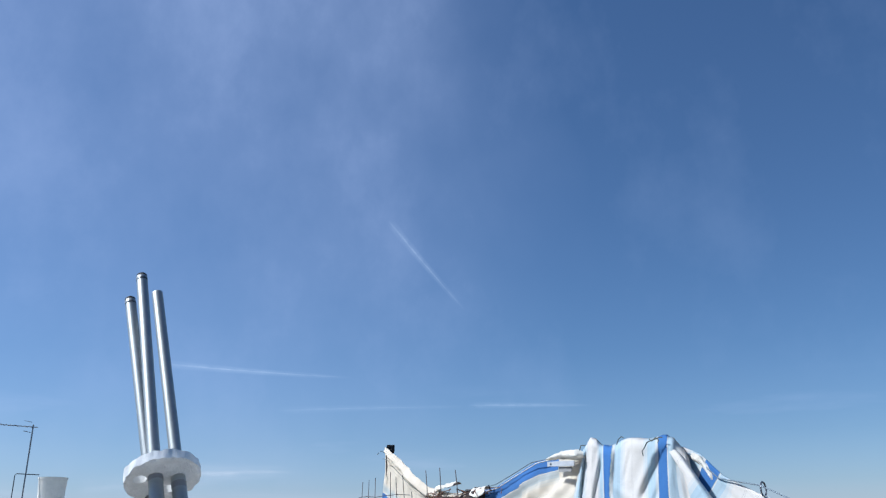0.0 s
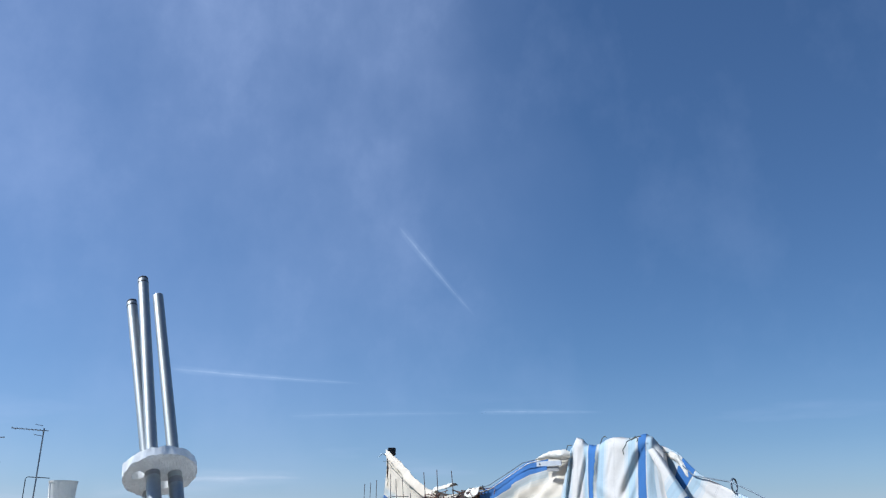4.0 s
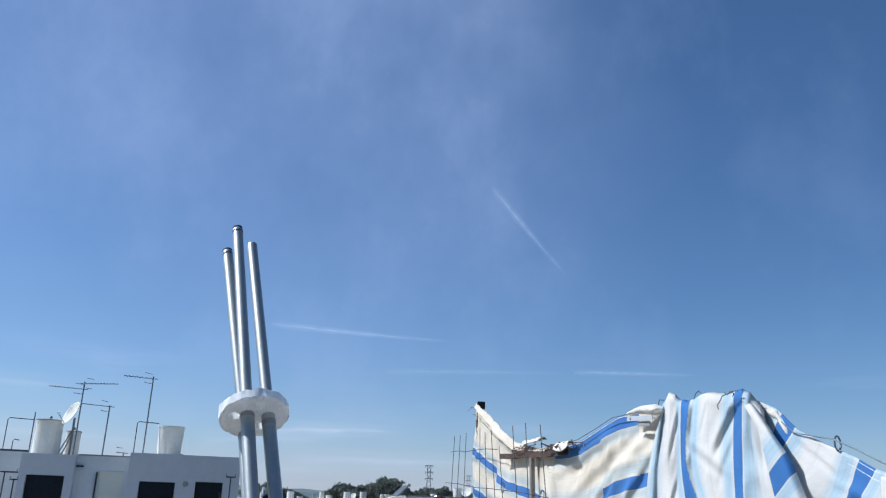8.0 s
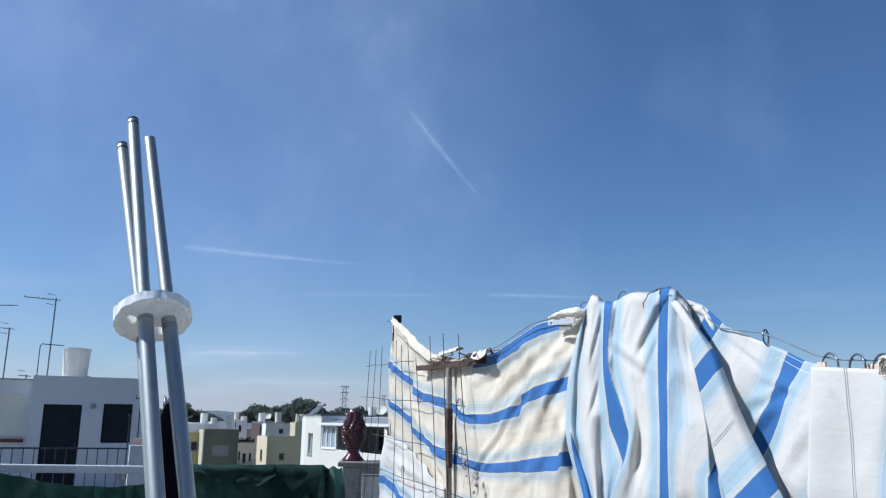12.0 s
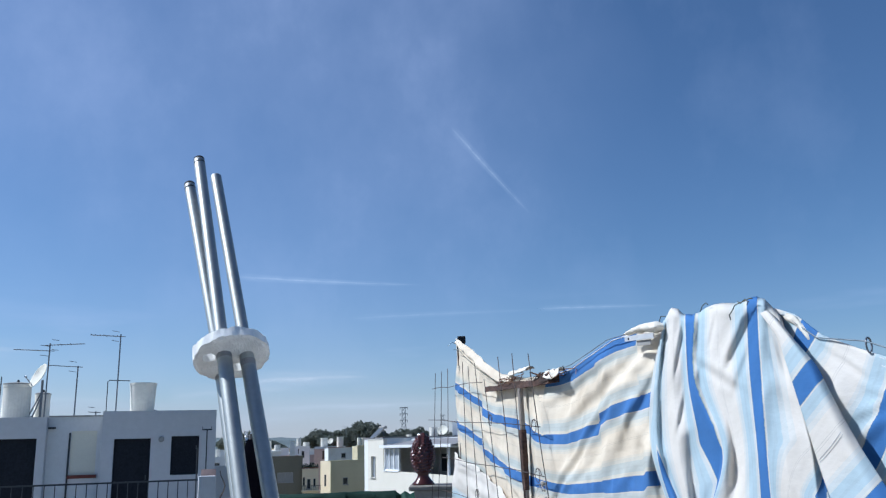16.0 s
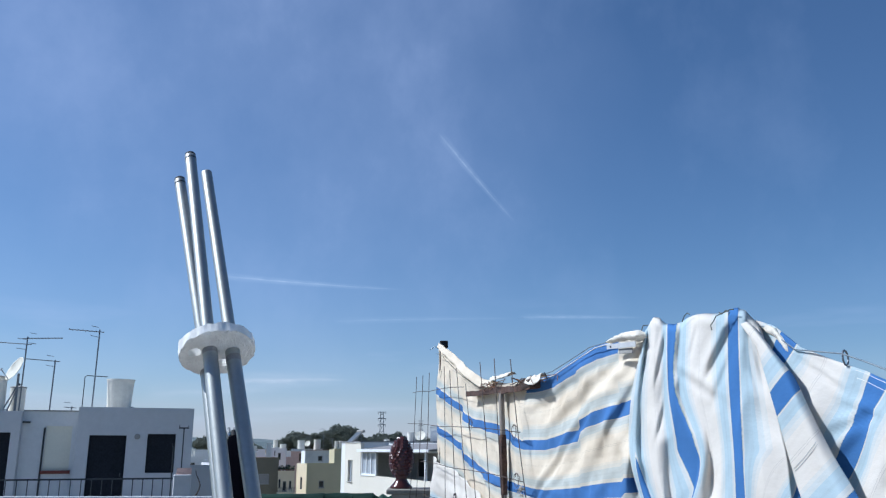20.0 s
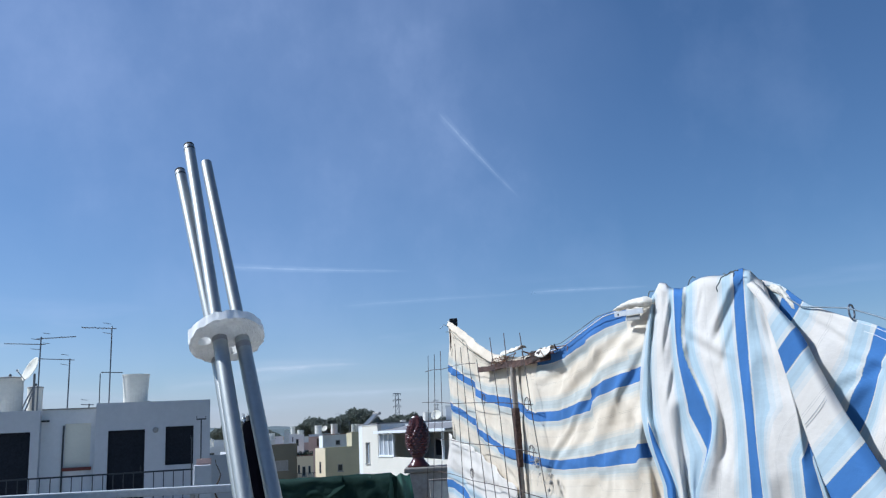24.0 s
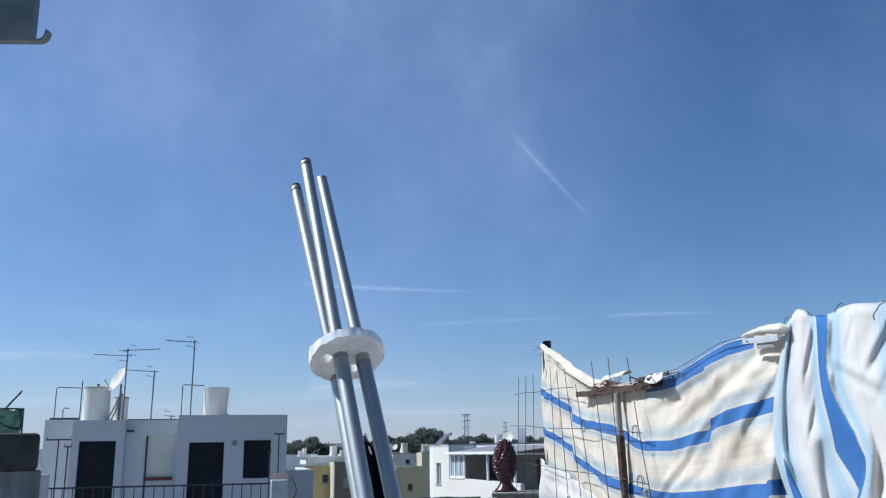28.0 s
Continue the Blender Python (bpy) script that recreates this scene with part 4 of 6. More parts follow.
def cloth_drape(a, b):
    zt = curve_at(TOP2, a)
    z = zt + (0.42 - zt) * b
    d = zt - z
    us = [(p, flowing([(1.36, u[3]), (1.551, u[2]), (1.74, u[1]), (1.93, u[0])], z)) for p, u, _, _ in FOLDS]
    offs = [(p, flowing([(1.36, o[2]), (1.58, o[1]), (1.93, o[0])], z)) for p, _, o, _ in FOLDS]
    ss = [(p, curve_at([(1.46, s[1]), (1.57, s[0])] if p > 0.15 else [(1.40, s[1]), (1.66, s[0])], z)) for p, _, _, s in FOLDS]
    u, off, s = curve_at(us, a), eased(offs, a), curve_at(ss, a)
    rum = -0.016 * abs(noise.noise((a * 6 + d * 3, d * 5 - a * 2, 1.3))) * min(1, d * 6) + 0.012 * noise.noise((a * 7 + d * 2, d * 4, 3.3)) * math.exp(-((d - 0.14) / 0.14) ** 2) + 0.004 * noise.noise((a * 18 + d * 3, d * 7, 8.0))
    off += rum + wrinkle(u, z, 0.45) + creases(u, z, DRAPE_FOLDS) * min(1, d * 20) - 0.028 * max(0.0, 1 - d / 0.03) ** 2
    u += swing(u) * (off - 0.07)
    z += 0.008 * noise.noise((a * 9, 2.0, 0)) * max(0.0, 1 - d / 0.1)
    return u, z, off, s, z


cloth("striped_cloth", CLOTH_NEW, 260, 170, cloth_drape, "white awning cloth with blue stripes draped in deep folds")

FL = [(1.30, 3.90), (1.391, 3.858), (1.423, 3.842), (1.509, 3.81), (1.588, 3.785), (1.651, 3.765), (1.714, 3.745), (1.808, 3.715), (1.881, 3.67), (1.90, 3.655)]
FR = [(1.30, 4.13), (1.409, 4.047), (1.504, 3.978), (1.551, 3.942), (1.609, 3.904), (1.668, 3.87), (1.73, 3.837), (1.796, 3.769), (1.859, 3.723), (1.90, 3.69)]


def cloth_flap(a, b):
    """The turned-over edge of the draped cloth, its stripes running across."""
    z = 1.905 + (0.50 - 1.905) * b - 0.03 * a * max(0, 1 - b * 12)
    left, right = curve_at(FL, z), curve_at(FR, z) + 0.25 * max(0, 1.30 - z)
    u = left + (right - left) * a
    d = 1.905 - z
    roll = 0.010 * math.sin(a * 3.14) * min(1, d * 4) + 0.004 * math.sin(a * 9 + d * 3) * min(1, d * 3)
    off = 0.090 + roll - 0.016 * a ** 4 + wrinkle(u, z, 0.3) - 0.05 * max(0.0, 1 - d / 0.05) ** 2
    s = -((z - 0.65 * u) + 0.769) * 0.787
    u += swing(u) * (off - 0.09) - 0.02 * swing(u) * max(0.0, 1 - d / 0.1)
    return u, z, off, s, u - z


cloth("cloth_flap", CLOTH_NEW, 40, 90, cloth_flap, "turned-over flap of white cloth with slanting blue stripes", seams=((0.05, 0.266, 1.0, 0.216),))

TOP3 = [(3.50, 1.92), (3.67, 1.862), (3.76, 1.800), (3.86, 1.762), (3.96, 1.730), (4.02, 1.705), (4.10, 1.684), (4.3, 1.645)]


def cloth_mid(a, b):
    u = 3.52 + 0.62 * a
    zt = curve_at(TOP3, u)
    z = zt + (0.42 - zt) * b
    d = zt - z
    lift = 0.042 * max(0.0, 1 - max(0.0, u - 3.80) / 0.30) * min(1, 0.35 + d * 5)
    off = 0.012 + lift + 0.010 * math.sin(u * 19 + d * 3) * min(1, d * 5) + wrinkle(u, z, min(1, 0.3 + d * 6)) + 0.006 * noise.noise((u * 14 + d * 9, d * 5, 6.6)) * min(1, d * 8) + creases(u, z, MIDDLE_FOLDS) * min(1, d * 20)
    s = (u - 4.0) + 0.68 * d
    return u + swing(u) * lift, z, off, s, z


middle = cloth("striped_cloth", CLOTH_NEW, 120, 150, cloth_mid, "white cloth with slanting blue stripes hung from steel rings")
for drop in (0.004, 0.017):
    rows = [cloth_mid(0.66 + 0.30 * k / 24, drop) for k in range(25)]
    part("stitching", tubed([on_line(r[0], r[1], r[2] + 0.002) for r in rows], 0.0006, 4), HEM, middle, "white stitched line along the hem")

TOP4 = [(4.05, 1.687), (4.11, 1.685), (4.262, 1.671), (4.296, 1.646), (4.341, 1.624), (4.384, 1.607), (4.411, 1.601), (4.6, 1.58), (5.3, 1.50)]


def slack_end(s, low):
    """Past the last stripe the cloth is plain."""
    return s if s > low else low + 0.04 * (s - low)


def cloth_right(a, b):
    u = 4.085 + 1.1 * a
    zt = curve_at(TOP4, u)
    z = zt + (0.42 - zt) * b
    d = zt - z
    off = 0.045 + (0.016 * math.sin(u * 31 + 1.2) + 0.02 * math.sin(u * 14 + d * 2)) * min(1, d * 4 + 0.1) + wrinkle(u, z, 0.35) + creases(u, z, RIGHT_FOLDS) * min(1, d * 20)
    return u, z, off, slack_end((u - 4.322) * 1.55 + 0.34 * max(0, d - 0.05), -0.13), z


cloth("striped_cloth", CLOTH_NEW, 180, 150, cloth_right, "white cloth with a pleat seam and broad blue stripe", seams=((0.078, 0.0, 0.078, 1.0),))


# ---- what carries the cloths ----
def curtain_wire():
    t = thing("cloth_line", place(*on_line(3.6, 0.0)[:2], 0), "taut coated wire carrying the cloths", "wire")
    base = Vector((*on_line(3.6, 0.0)[:2], 0))
    pts = [(1.98, 1.882), (2.2, 1.886), (2.4, 1.912), (2.6, 1.940), (2.8, 1.938), (3.2, 1.93), (3.66, 1.865), (3.77, 1.796), (3.92, 1.770), (3.99, 1.745), (4.07, 1.713), (4.13, 1.698), (4.26, 1.687), (4.5, 1.682), (5.4, 1.715)]
    part("wire", tubed([on_line(u, z, 0.03) - base for u, z in pts], 0.0017, 8), WIRE, t, smooth=True)
    for u, z in ((5.38, 1.714),):
        part("anchor", tubed([on_line(u, z, 0.03) - base, on_line(u, z - 0.03, 0.03) - base], 0.004, 8), CHROME, t)
    return t


curtain_wire()


def ring(u, z, r, turn):
    t = thing("curtain_ring", Matrix.Translation(on_line(u, z, 0.018 if u < 4 else 0.036)), "steel curtain ring on the wire", "ring", "rings carrying the cloth")
    tilt = DV * math.cos(turn) + NV * math.sin(turn)
    pts = [tilt * (r * math.cos(a)) + Vector((0, 0, r * math.sin(a))) for a in (2 * math.pi * k / 28 for k in range(29))]
    part("hoop", tubed(pts, 0.0021, 8), CHROME, t, smooth=True)
    return t


for u, z, r, turn in ((3.915, 1.762, 0.016, 1.0), (4.120, 1.684, 0.027, 0.15), (4.188, 1.677, 0.027, 0.2), (4.248, 1.673, 0.027, 0.1)):
    ring(u, z, r, turn)


def torn_sleeve():
    """The torn end of a hem sleeve: an open mouth with a ragged, unravelling rim."""
    t = thing("torn_hem_sleeve", Matrix.Translation(on_line(4.283, 1.668, 0.068)), "torn cream hem sleeve with an open mouth and frayed threads", "cloth")
    rnd = random.Random(4)
    AX, SD = (DV * 0.22 - NV * 0.97).normalized(), (DV * 0.97 + NV * 0.22).normalized()
    bm = bmesh.new()
    n, seg, rings = 14, 26, []
    for i in range(n + 1):
        s = i / n
        c = AX * (0.075 * s) + Vector((0, 0, 0.004 + 0.010 * math.sin(s * 3.0) - 0.036 * s * s))
        r = 0.0165 * (1 + 0.16 * math.sin(s * 5)) * (1 - 0.40 * s * s)
        ring = []
        for k in range(seg):
            a = 2 * math.pi * k / seg
            rr = r * (1 + 0.14 * noise.noise((math.cos(a) * 2, math.sin(a) * 2, s * 5)) + 0.10 * noise.noise((math.cos(a) * 6, math.sin(a) * 6, s * 4)))
            ring.append(bm.verts.new(c + SD * (rr * math.cos(a)) + Vector((0, 0, rr * math.sin(a))) - AX * (0.004 * rnd.random() if i == 0 else 0)))
        rings.append(ring)
    for a, b in zip(rings, rings[1:]):
        for k in range(seg):
            bm.faces.new((a[k], b[k], b[(k + 1) % seg], a[(k + 1) % seg]))
    bm.faces.new(rings[-1])
    o = part("sleeve", bm, SCRAP, t, "rolled torn canvas sleeve")
    md = o.modifiers.new("thickness", "SOLIDIFY")
    md.thickness, md.offset = 0.003, 1
    bm = bmesh.new()
    for k in range(150):
        s = rnd.random() ** 0.6
        a = rnd.uniform(-0.8, 2.6)
        p = AX * (0.075 * s) + Vector((0, 0, 0.004 + 0.010 * math.sin(s * 3.0) - 0.036 * s * s + 0.014 * math.sin(a))) + SD * (0.014 * math.cos(a))
        q = p + DV * rnd.uniform(-0.003, 0.012) + Vector((0, 0, -rnd.uniform(0.006, 0.026))) + NV * rnd.uniform(0.0, 0.010)
        tube(bm, [p, p.lerp(q, 0.5) + NV * 0.004, q], 0.0010, 4)
    tagged(part("fringe", bm, ROPE, t, "loose white threads"), kind="stuff")
    return t


torn_sleeve()


def rolled_hem(pts, r0, r1, seed, name, label):
    """A short roll of crumpled hem lying along the top edge of a cloth."""
    bm = bmesh.new()
    n, seg, rings = 26, 14, []
    for i in range(n + 1):
        s = i / n
        c = Vector((curve_at([(k / (len(pts) - 1), p[0]) for k, p in enumerate(pts)], s), curve_at([(k / (len(pts) - 1), p[1]) for k, p in enumerate(pts)], s), 0))
        r = (r0 + (r1 - r0) * s) * (min(1, 0.35 + 5 * s) * min(1, 0.35 + 7 * (1 - s)))
        ring = []
        for k in range(seg):
            a = 2 * math.pi * k / seg
            rr = r * (1 + 0.16 * math.sin(3 * a + s * 8 + seed) + 0.22 * noise.noise((math.cos(a) * 1.5, math.sin(a) * 1.5 + seed, s * 9)))
            ring.append(bm.verts.new(on_line(c.x, c.y + rr * math.sin(a), 0.026 + rr * math.cos(a) * 0.6)))
        rings.append(ring)
    for a, b in zip(rings, rings[1:]):
        for k in range(seg):
            bm.faces.new((a[k], b[k], b[(k + 1) % seg], a[(k + 1) % seg]))
    bm.faces.new(rings[0])
    bm.faces.new(rings[-1][::-1])
    bmesh.ops.recalc_face_normals(bm, faces=bm.faces)
    return tagged(part(name, bm, SCRAP, smooth=True), label, "cloth", "rolled hems on the line")


rolled_hem([(3.655, 1.862), (3.70, 1.845), (3.745, 1.795)], 0.010, 0.011, 1.0, "crumpled_hem", "crumpled white hem bunched behind the flap")
for drop, r in ((0.000, 0.0016), (0.0035, 0.0010), (0.0065, 0.0013), (0.010, 0.0009)):
    strand = part("hem_strand", tubed([on_line(u, z - drop + 0.002 * noise.noise((u * 30, drop * 90, 0)), 0.060 + 0.002 * noise.noise((u * 40, drop * 70, 3))) for u, z in
                                       ((4.315 + 0.02 * k, curve_at([(4.315, 1.648), (4.37, 1.614), (4.42, 1.604), (4.7, 1.580)], 4.315 + 0.02 * k)) for k in range(18))], r, 6), SCRAP, smooth=True)
    tagged(strand, "greyish strand of a doubled fraying hem", "cloth", "strands of the fraying hem")
rolled_hem([(4.372, 1.622), (4.39, 1.622), (4.43, 1.618)], 0.004, 0.005, 9.0, "cream_tab", "small cream tab on the hem")


for u0, u1, zt in ((4.082, 4.105, 1.696), (4.205, 4.262, 1.684)):
    tb = part("tape_tab", boxed(u0, u1, 0.030, 0.034, zt - 0.028, zt, bevel=0.001), TAPE)
    for v in tb.data.vertices:
        v.co = on_line(*[v.co.x, v.co.z, v.co.y])
    tagged(tb, "faded peach tape tab at the cloth's top edge", "tape", "tape tabs on the cloth")


def cord_tie(pts, off, label="frayed dark green cord stitched through the cloth"):
    t = thing("cord_tie", Matrix.Translation(on_line(pts[0][0], pts[0][1], off)), label, "cord", "cords tying the cloth")
    b = on_line(pts[0][0], pts[0][1], off)
    part("cord", tubed([on_line(u, z, off + 0.004 * (k % 2)) - b for k, (u, z) in enumerate(pts)], 0.0014, 6), CORD, t)
    return t


cord_tie([(3.530, 1.872), (3.533, 1.884), (3.545, 1.896), (3.560, 1.904), (3.580, 1.908), (3.600, 1.907), (3.620, 1.911), (3.640, 1.908)], 0.092)
cord_tie([(3.572, 1.912), (3.590, 1.904), (3.605, 1.912), (3.625, 1.903), (3.612, 1.897)], 0.094)
cord_tie([(0.06, 2.195), (0.14, 2.188), (0.25, 2.165), (0.38, 2.118), (0.55, 2.062), (0.72, 2.005), (0.90, 1.955), (1.08, 1.915)], 0.05, "dark cord run along the torn top edge of the awning")
cord_tie([(0.20, 2.15), (0.22, 2.10), (0.25, 2.06), (0.24, 2.02)], 0.055, "loose dark cord hanging on the awning")
cord_tie([(3.33, 1.925), (3.35, 1.938), (3.362, 1.945), (3.38, 1.938)], 0.06, "short grey cord knotted over the cloth's edge")
cord_tie([(3.08, 1.935), (3.10, 1.948), (3.125, 1.945)], 0.06, "short grey cord knotted over the cloth's edge")


def steel_post():
    t = thing("steel_post", Matrix.Translation(on_line(-0.02, 0, -0.02)), "rusty steel angle post with a black cap", "post")
    bm = bmesh.new()
    box(bm, -0.025, 0.025, -0.025, -0.019, 0, 2.29)
    box(bm, -0.025, -0.019, -0.019, 0.025, 0, 2.29)
    part("angle", bm, RUST, t)
    part("cap", boxed(-0.022, 0.034, -0.03, 0.03, 2.275, 2.325, bevel=0.006), BLACKP, t, "dark rubber cap")
    part("tie", tubed([(-0.03, 0, 2.27), (-0.06, -0.01, 2.285), (-0.09, 0, 2.26)], 0.002, 6), WIRE, t)
    return t


steel_post()


def rebar_mesh():
    base = on_line(0.3, 0, 0.06)
    t = thing("rebar_mesh", Matrix.Translation(base), "rusty welded reinforcing mesh standing upright before the cloth", "steel mesh")
    rnd = random.Random(8)
    for u, top, low in ((-0.52, 2.09, -0.73), (-0.28, 2.08, -0.50), (-0.06, 2.08, -0.22), (0.40, 2.08, 0.39), (0.55, 2.04, 0.66), (0.73, 2.04, 0.93), (0.94, 1.93, 1.16), (1.26, 2.02, 1.40), (1.52, 2.01, 1.60), (1.78, 1.98, 2.0)):
        k = (low - u) / 0.85
        pts = [on_line(u + k * (top - z) + 0.006 * math.sin(z * 9 + u * 5), z, 0.07 + 0.008 * math.sin(z * 3 + u)) - base for z in (top, top * 0.8, top * 0.6, top * 0.4, top * 0.2, 0.0)]
        part("bar", tubed(pts, 0.0022, 7), REBAR, t, smooth=True)
    for z0, z1, u0, u1 in ((1.98, 1.92, -0.62, 0.9), (1.76, 1.65, -0.8, 1.9), (1.49, 1.44, -0.3, 1.92), (1.27, 1.25, -0.3, 2.08), (1.0, 0.98, -0.5, 2.1), (0.5, 0.5, -0.5, 2.1)):
        pts = [on_line(u0 + (u1 - u0) * s, z0 + (z1 - z0) * s + 0.005 * math.sin(s * 11), 0.075) - base for s in (0, 0.2, 0.4, 0.6, 0.8, 1.0)]
        part("cross_bar", tubed(pts, 0.0021, 7), REBAR, t, smooth=True)
    # twisted ties
    for u, z in ((0.75, 1.30), (1.88, 1.44), (1.1, 1.70), (1.86, 1.65)):
        part("wire_tie", tubed([on_line(u + 0.05 * math.cos(a) * (1 - a / 14), z + 0.03 * math.sin(a), 0.09) - base for a in (0.6 * k for k in range(16))], 0.0016, 5), REBAR, t)
    return t


rebar_mesh()


def timber_post():
    base = on_line(1.53, 0, 0.0)
    t = thing("timber_post", Matrix.Translation(base), "weathered timber post with a rusty steel plate across its top", "post")
    ex, ey = DV, NV
    def bar(u0, u1, o0, o1, z0, z1, bevel):
        bm = boxed(u0, u1, o0, o1, z0, z1, bevel=bevel)
        for v in bm.verts:
            u, o, z = v.co
            v.co = ex * (u + 0.045 * (1.86 - z)) + ey * o + Vector((0, 0, z + (0.004 * noise.noise((u * 20, z * 20, 0)))))
        return bm
    part("post", bar(-0.020, 0.020, 0.035, 0.054, 0, 1.875, 0.003), WOOD, t)
    bm = bmesh.new()
    rows = []
    for i in range(25):
        z = 1.655 - 0.285 * i / 24
        k = math.sin(3.14 * min(1, 0.10 + i / 24)) ** 0.4
        lo = -0.0215 + 0.003 * noise.noise((z * 30, 1, 0))
        hi = 0.0215 + 0.006 * k + 0.005 * noise.noise((z * 26, 5, 0))
        out = 0.0550 + 0.004 * k + 0.002 * noise.noise((z * 34, 2, 3))
        rows.append([bm.verts.new(ex * (u + 0.045 * (1.86 - z)) + ey * o + Vector((0, 0, z))) for u, o in ((lo, 0.0335), (lo, out), ((lo + hi) / 2, out + 0.003), (hi, out), (hi, 0.0335))])
    for p, q in zip(rows, rows[1:]):
        for k in range(5):
            bm.faces.new((p[k], q[k], q[(k + 1) % 5], p[(k + 1) % 5]))
    bm.faces.new(rows[0])
    bm.faces.new(rows[-1][::-1])
    bmesh.ops.recalc_face_normals(bm, faces=bm.faces)
    part("split_facing", bm, RUST, t, "dark brown ragged split facing")
    part("rotten_edge", bar(0.011, 0.019, 0.0545, 0.059, 0, 1.375, 0.002), RUST, t, "dark brown split edge")
    bm = bmesh.new()
    n = 26
    rows = []
    for i in range(n + 1):
        u = -0.68 + 1.16 * i / n
        e = 0.010 * noise.noise((u * 9, 0, 1)) + 0.006 * noise.noise((u * 30, 0, 2))
        z = 1.900 - 0.034 * (i / n) + e
        w = 0.055 + 0.015 * noise.noise((u * 6, 3, 3))
        rows.append([bm.verts.new(ex * u + ey * o + Vector((0, 0, zz))) for o, zz in ((0.0, z - 0.012), (0.0, z + 0.010), (w, z + 0.008 + e), (w, z - 0.017 - 1.5 * abs(e)))])
    for a, b in zip(rows, rows[1:]):
        for k in range(4):
            bm.faces.new((a[k], b[k], b[(k + 1) % 4], a[(k + 1) % 4]))
    bm.faces.new(rows[0])
    bm.faces.new(rows[-1][::-1])
    bmesh.ops.recalc_face_normals(bm, faces=bm.faces)
    part("plate", bm, RUST, t, "flaking rusty steel plate")
    bm = boxed(0.36, 0.485, -0.004, 0.060, 1.856, 1.896, bevel=0.008)
    for v in bm.verts:
        u, o, z = v.co
        v.co = ex * u + ey * o + Vector((0, 0, z + 0.006 * noise.noise((u * 40, o * 40, z * 40))))
    part("end_block", bm, CHAR, t, "dark charred block at the plate's end")
    rnd = random.Random(3)
    for k in range(24):
        u, r = rnd.uniform(-0.6, 0.45), rnd.uniform(0.005, 0.015)
        bm = bmesh.new()
        bmesh.ops.create_icosphere(bm, subdivisions=1, radius=r)
        for v in bm.verts:
            v.co *= rnd.uniform(0.6, 1.25)
            v.co = Vector((v.co.x * 1.5, v.co.y, v.co.z * 0.6)) + ex * u + ey * rnd.uniform(0.01, 0.012) + Vector((0, 0, 1.908 - 0.034 * (u + 0.68) / 1.16))
        part("rust_flake", bm, RUST, t)
    for k in range(14):
        u = rnd.uniform(-0.4, 0.5)
        pts = [ex * (u + 0.06 * i * rnd.uniform(0.4, 1)) + ey * rnd.uniform(-0.02, 0.09) + Vector((0, 0, 1.915 - 0.03 * (u + 0.5) + 0.022 * math.sin(i * 2 + k))) for i in range(6)]
        part("wire_end", tubed(pts, 0.0019, 5), RUSTWIRE if k % 3 else REBAR, t)
    return t


timber_post()


def torn_tuft(u, z, seed):
    t = thing("torn_tuft", Matrix.Translation(on_line(u, z, 0.06)), "frayed tuft of torn grey cloth on the awning", "cloth", "torn tufts on the awning")
    rnd = random.Random(seed)
    for k in range(3):
        bm = bmesh.new()
        bmesh.ops.create_icosphere(bm, subdivisions=2, radius=0.013 - 0.002 * k)
        o = Vector((rnd.uniform(-0.01, 0.01), rnd.uniform(-0.02, 0.02), -0.03 * k))
        for v in bm.verts:
            v.co = v.co * (0.75 + 0.6 * noise.noise(v.co * 60 + Vector((seed, k, 0)))) + o
        part("scrap", bm, GREY, t, smooth=True)
    bm = bmesh.new()
    for k in range(26):
        p = Vector((rnd.uniform(-0.015, 0.015), rnd.uniform(-0.03, 0.03), rnd.uniform(-0.07, 0.02)))
        tube(bm, [p, p + Vector((rnd.uniform(-0.03, 0.01), rnd.uniform(-0.03, 0.03), rnd.uniform(-0.05, 0.01)))], 0.0012, 4)
    tagged(part("threads", bm, ROPE, t), kind="stuff")


torn_tuft(1.87, 1.405, 3)
torn_tuft(2.02, 1.345, 6)


def canvas_scrap(u0, u1, z, off, seed, name="canvas_scrap", drop=0.06, label="torn cream canvas scrap lying over the wire"):
    bm = bmesh.new()
    n, m = 22, 8
    g = []
    for i in range(n + 1):
        u = u0 + (u1 - u0) * i / n
        row = []
        for j in range(m + 1):
            s = j / m
            zz = z(u) + 0.006 + 0.012 * math.sin(s * 3.14) - drop * max(0, s - 0.45) * (1 + 0.5 * noise.noise((u * 8, seed, 0))) + 0.008 * noise.noise((u * 22, s * 4, seed))
            row.append(bm.verts.new(on_line(u, zz, off - 0.03 + 0.045 * s + 0.01 * noise.noise((u * 12, s * 3, seed + 3)))))
        g.append(row)
    for i in range(n):
        for j in range(m):
            bm.faces.new((g[i][j], g[i + 1][j], g[i + 1][j + 1], g[i][j + 1]))
    ob = part(name, bm, SCRAP, smooth=True)
    md = ob.modifiers.new("thickness", "SOLIDIFY")
    md.thickness = 0.002
    return tagged(ob, label, "cloth", "scraps of canvas on the wire")


canvas_scrap(1.25, 1.60, lambda u: 1.922, 0.02, 5, drop=0.02)
canvas_scrap(1.94, 2.12, lambda u: 1.868, 0.05, 7, drop=0.05)

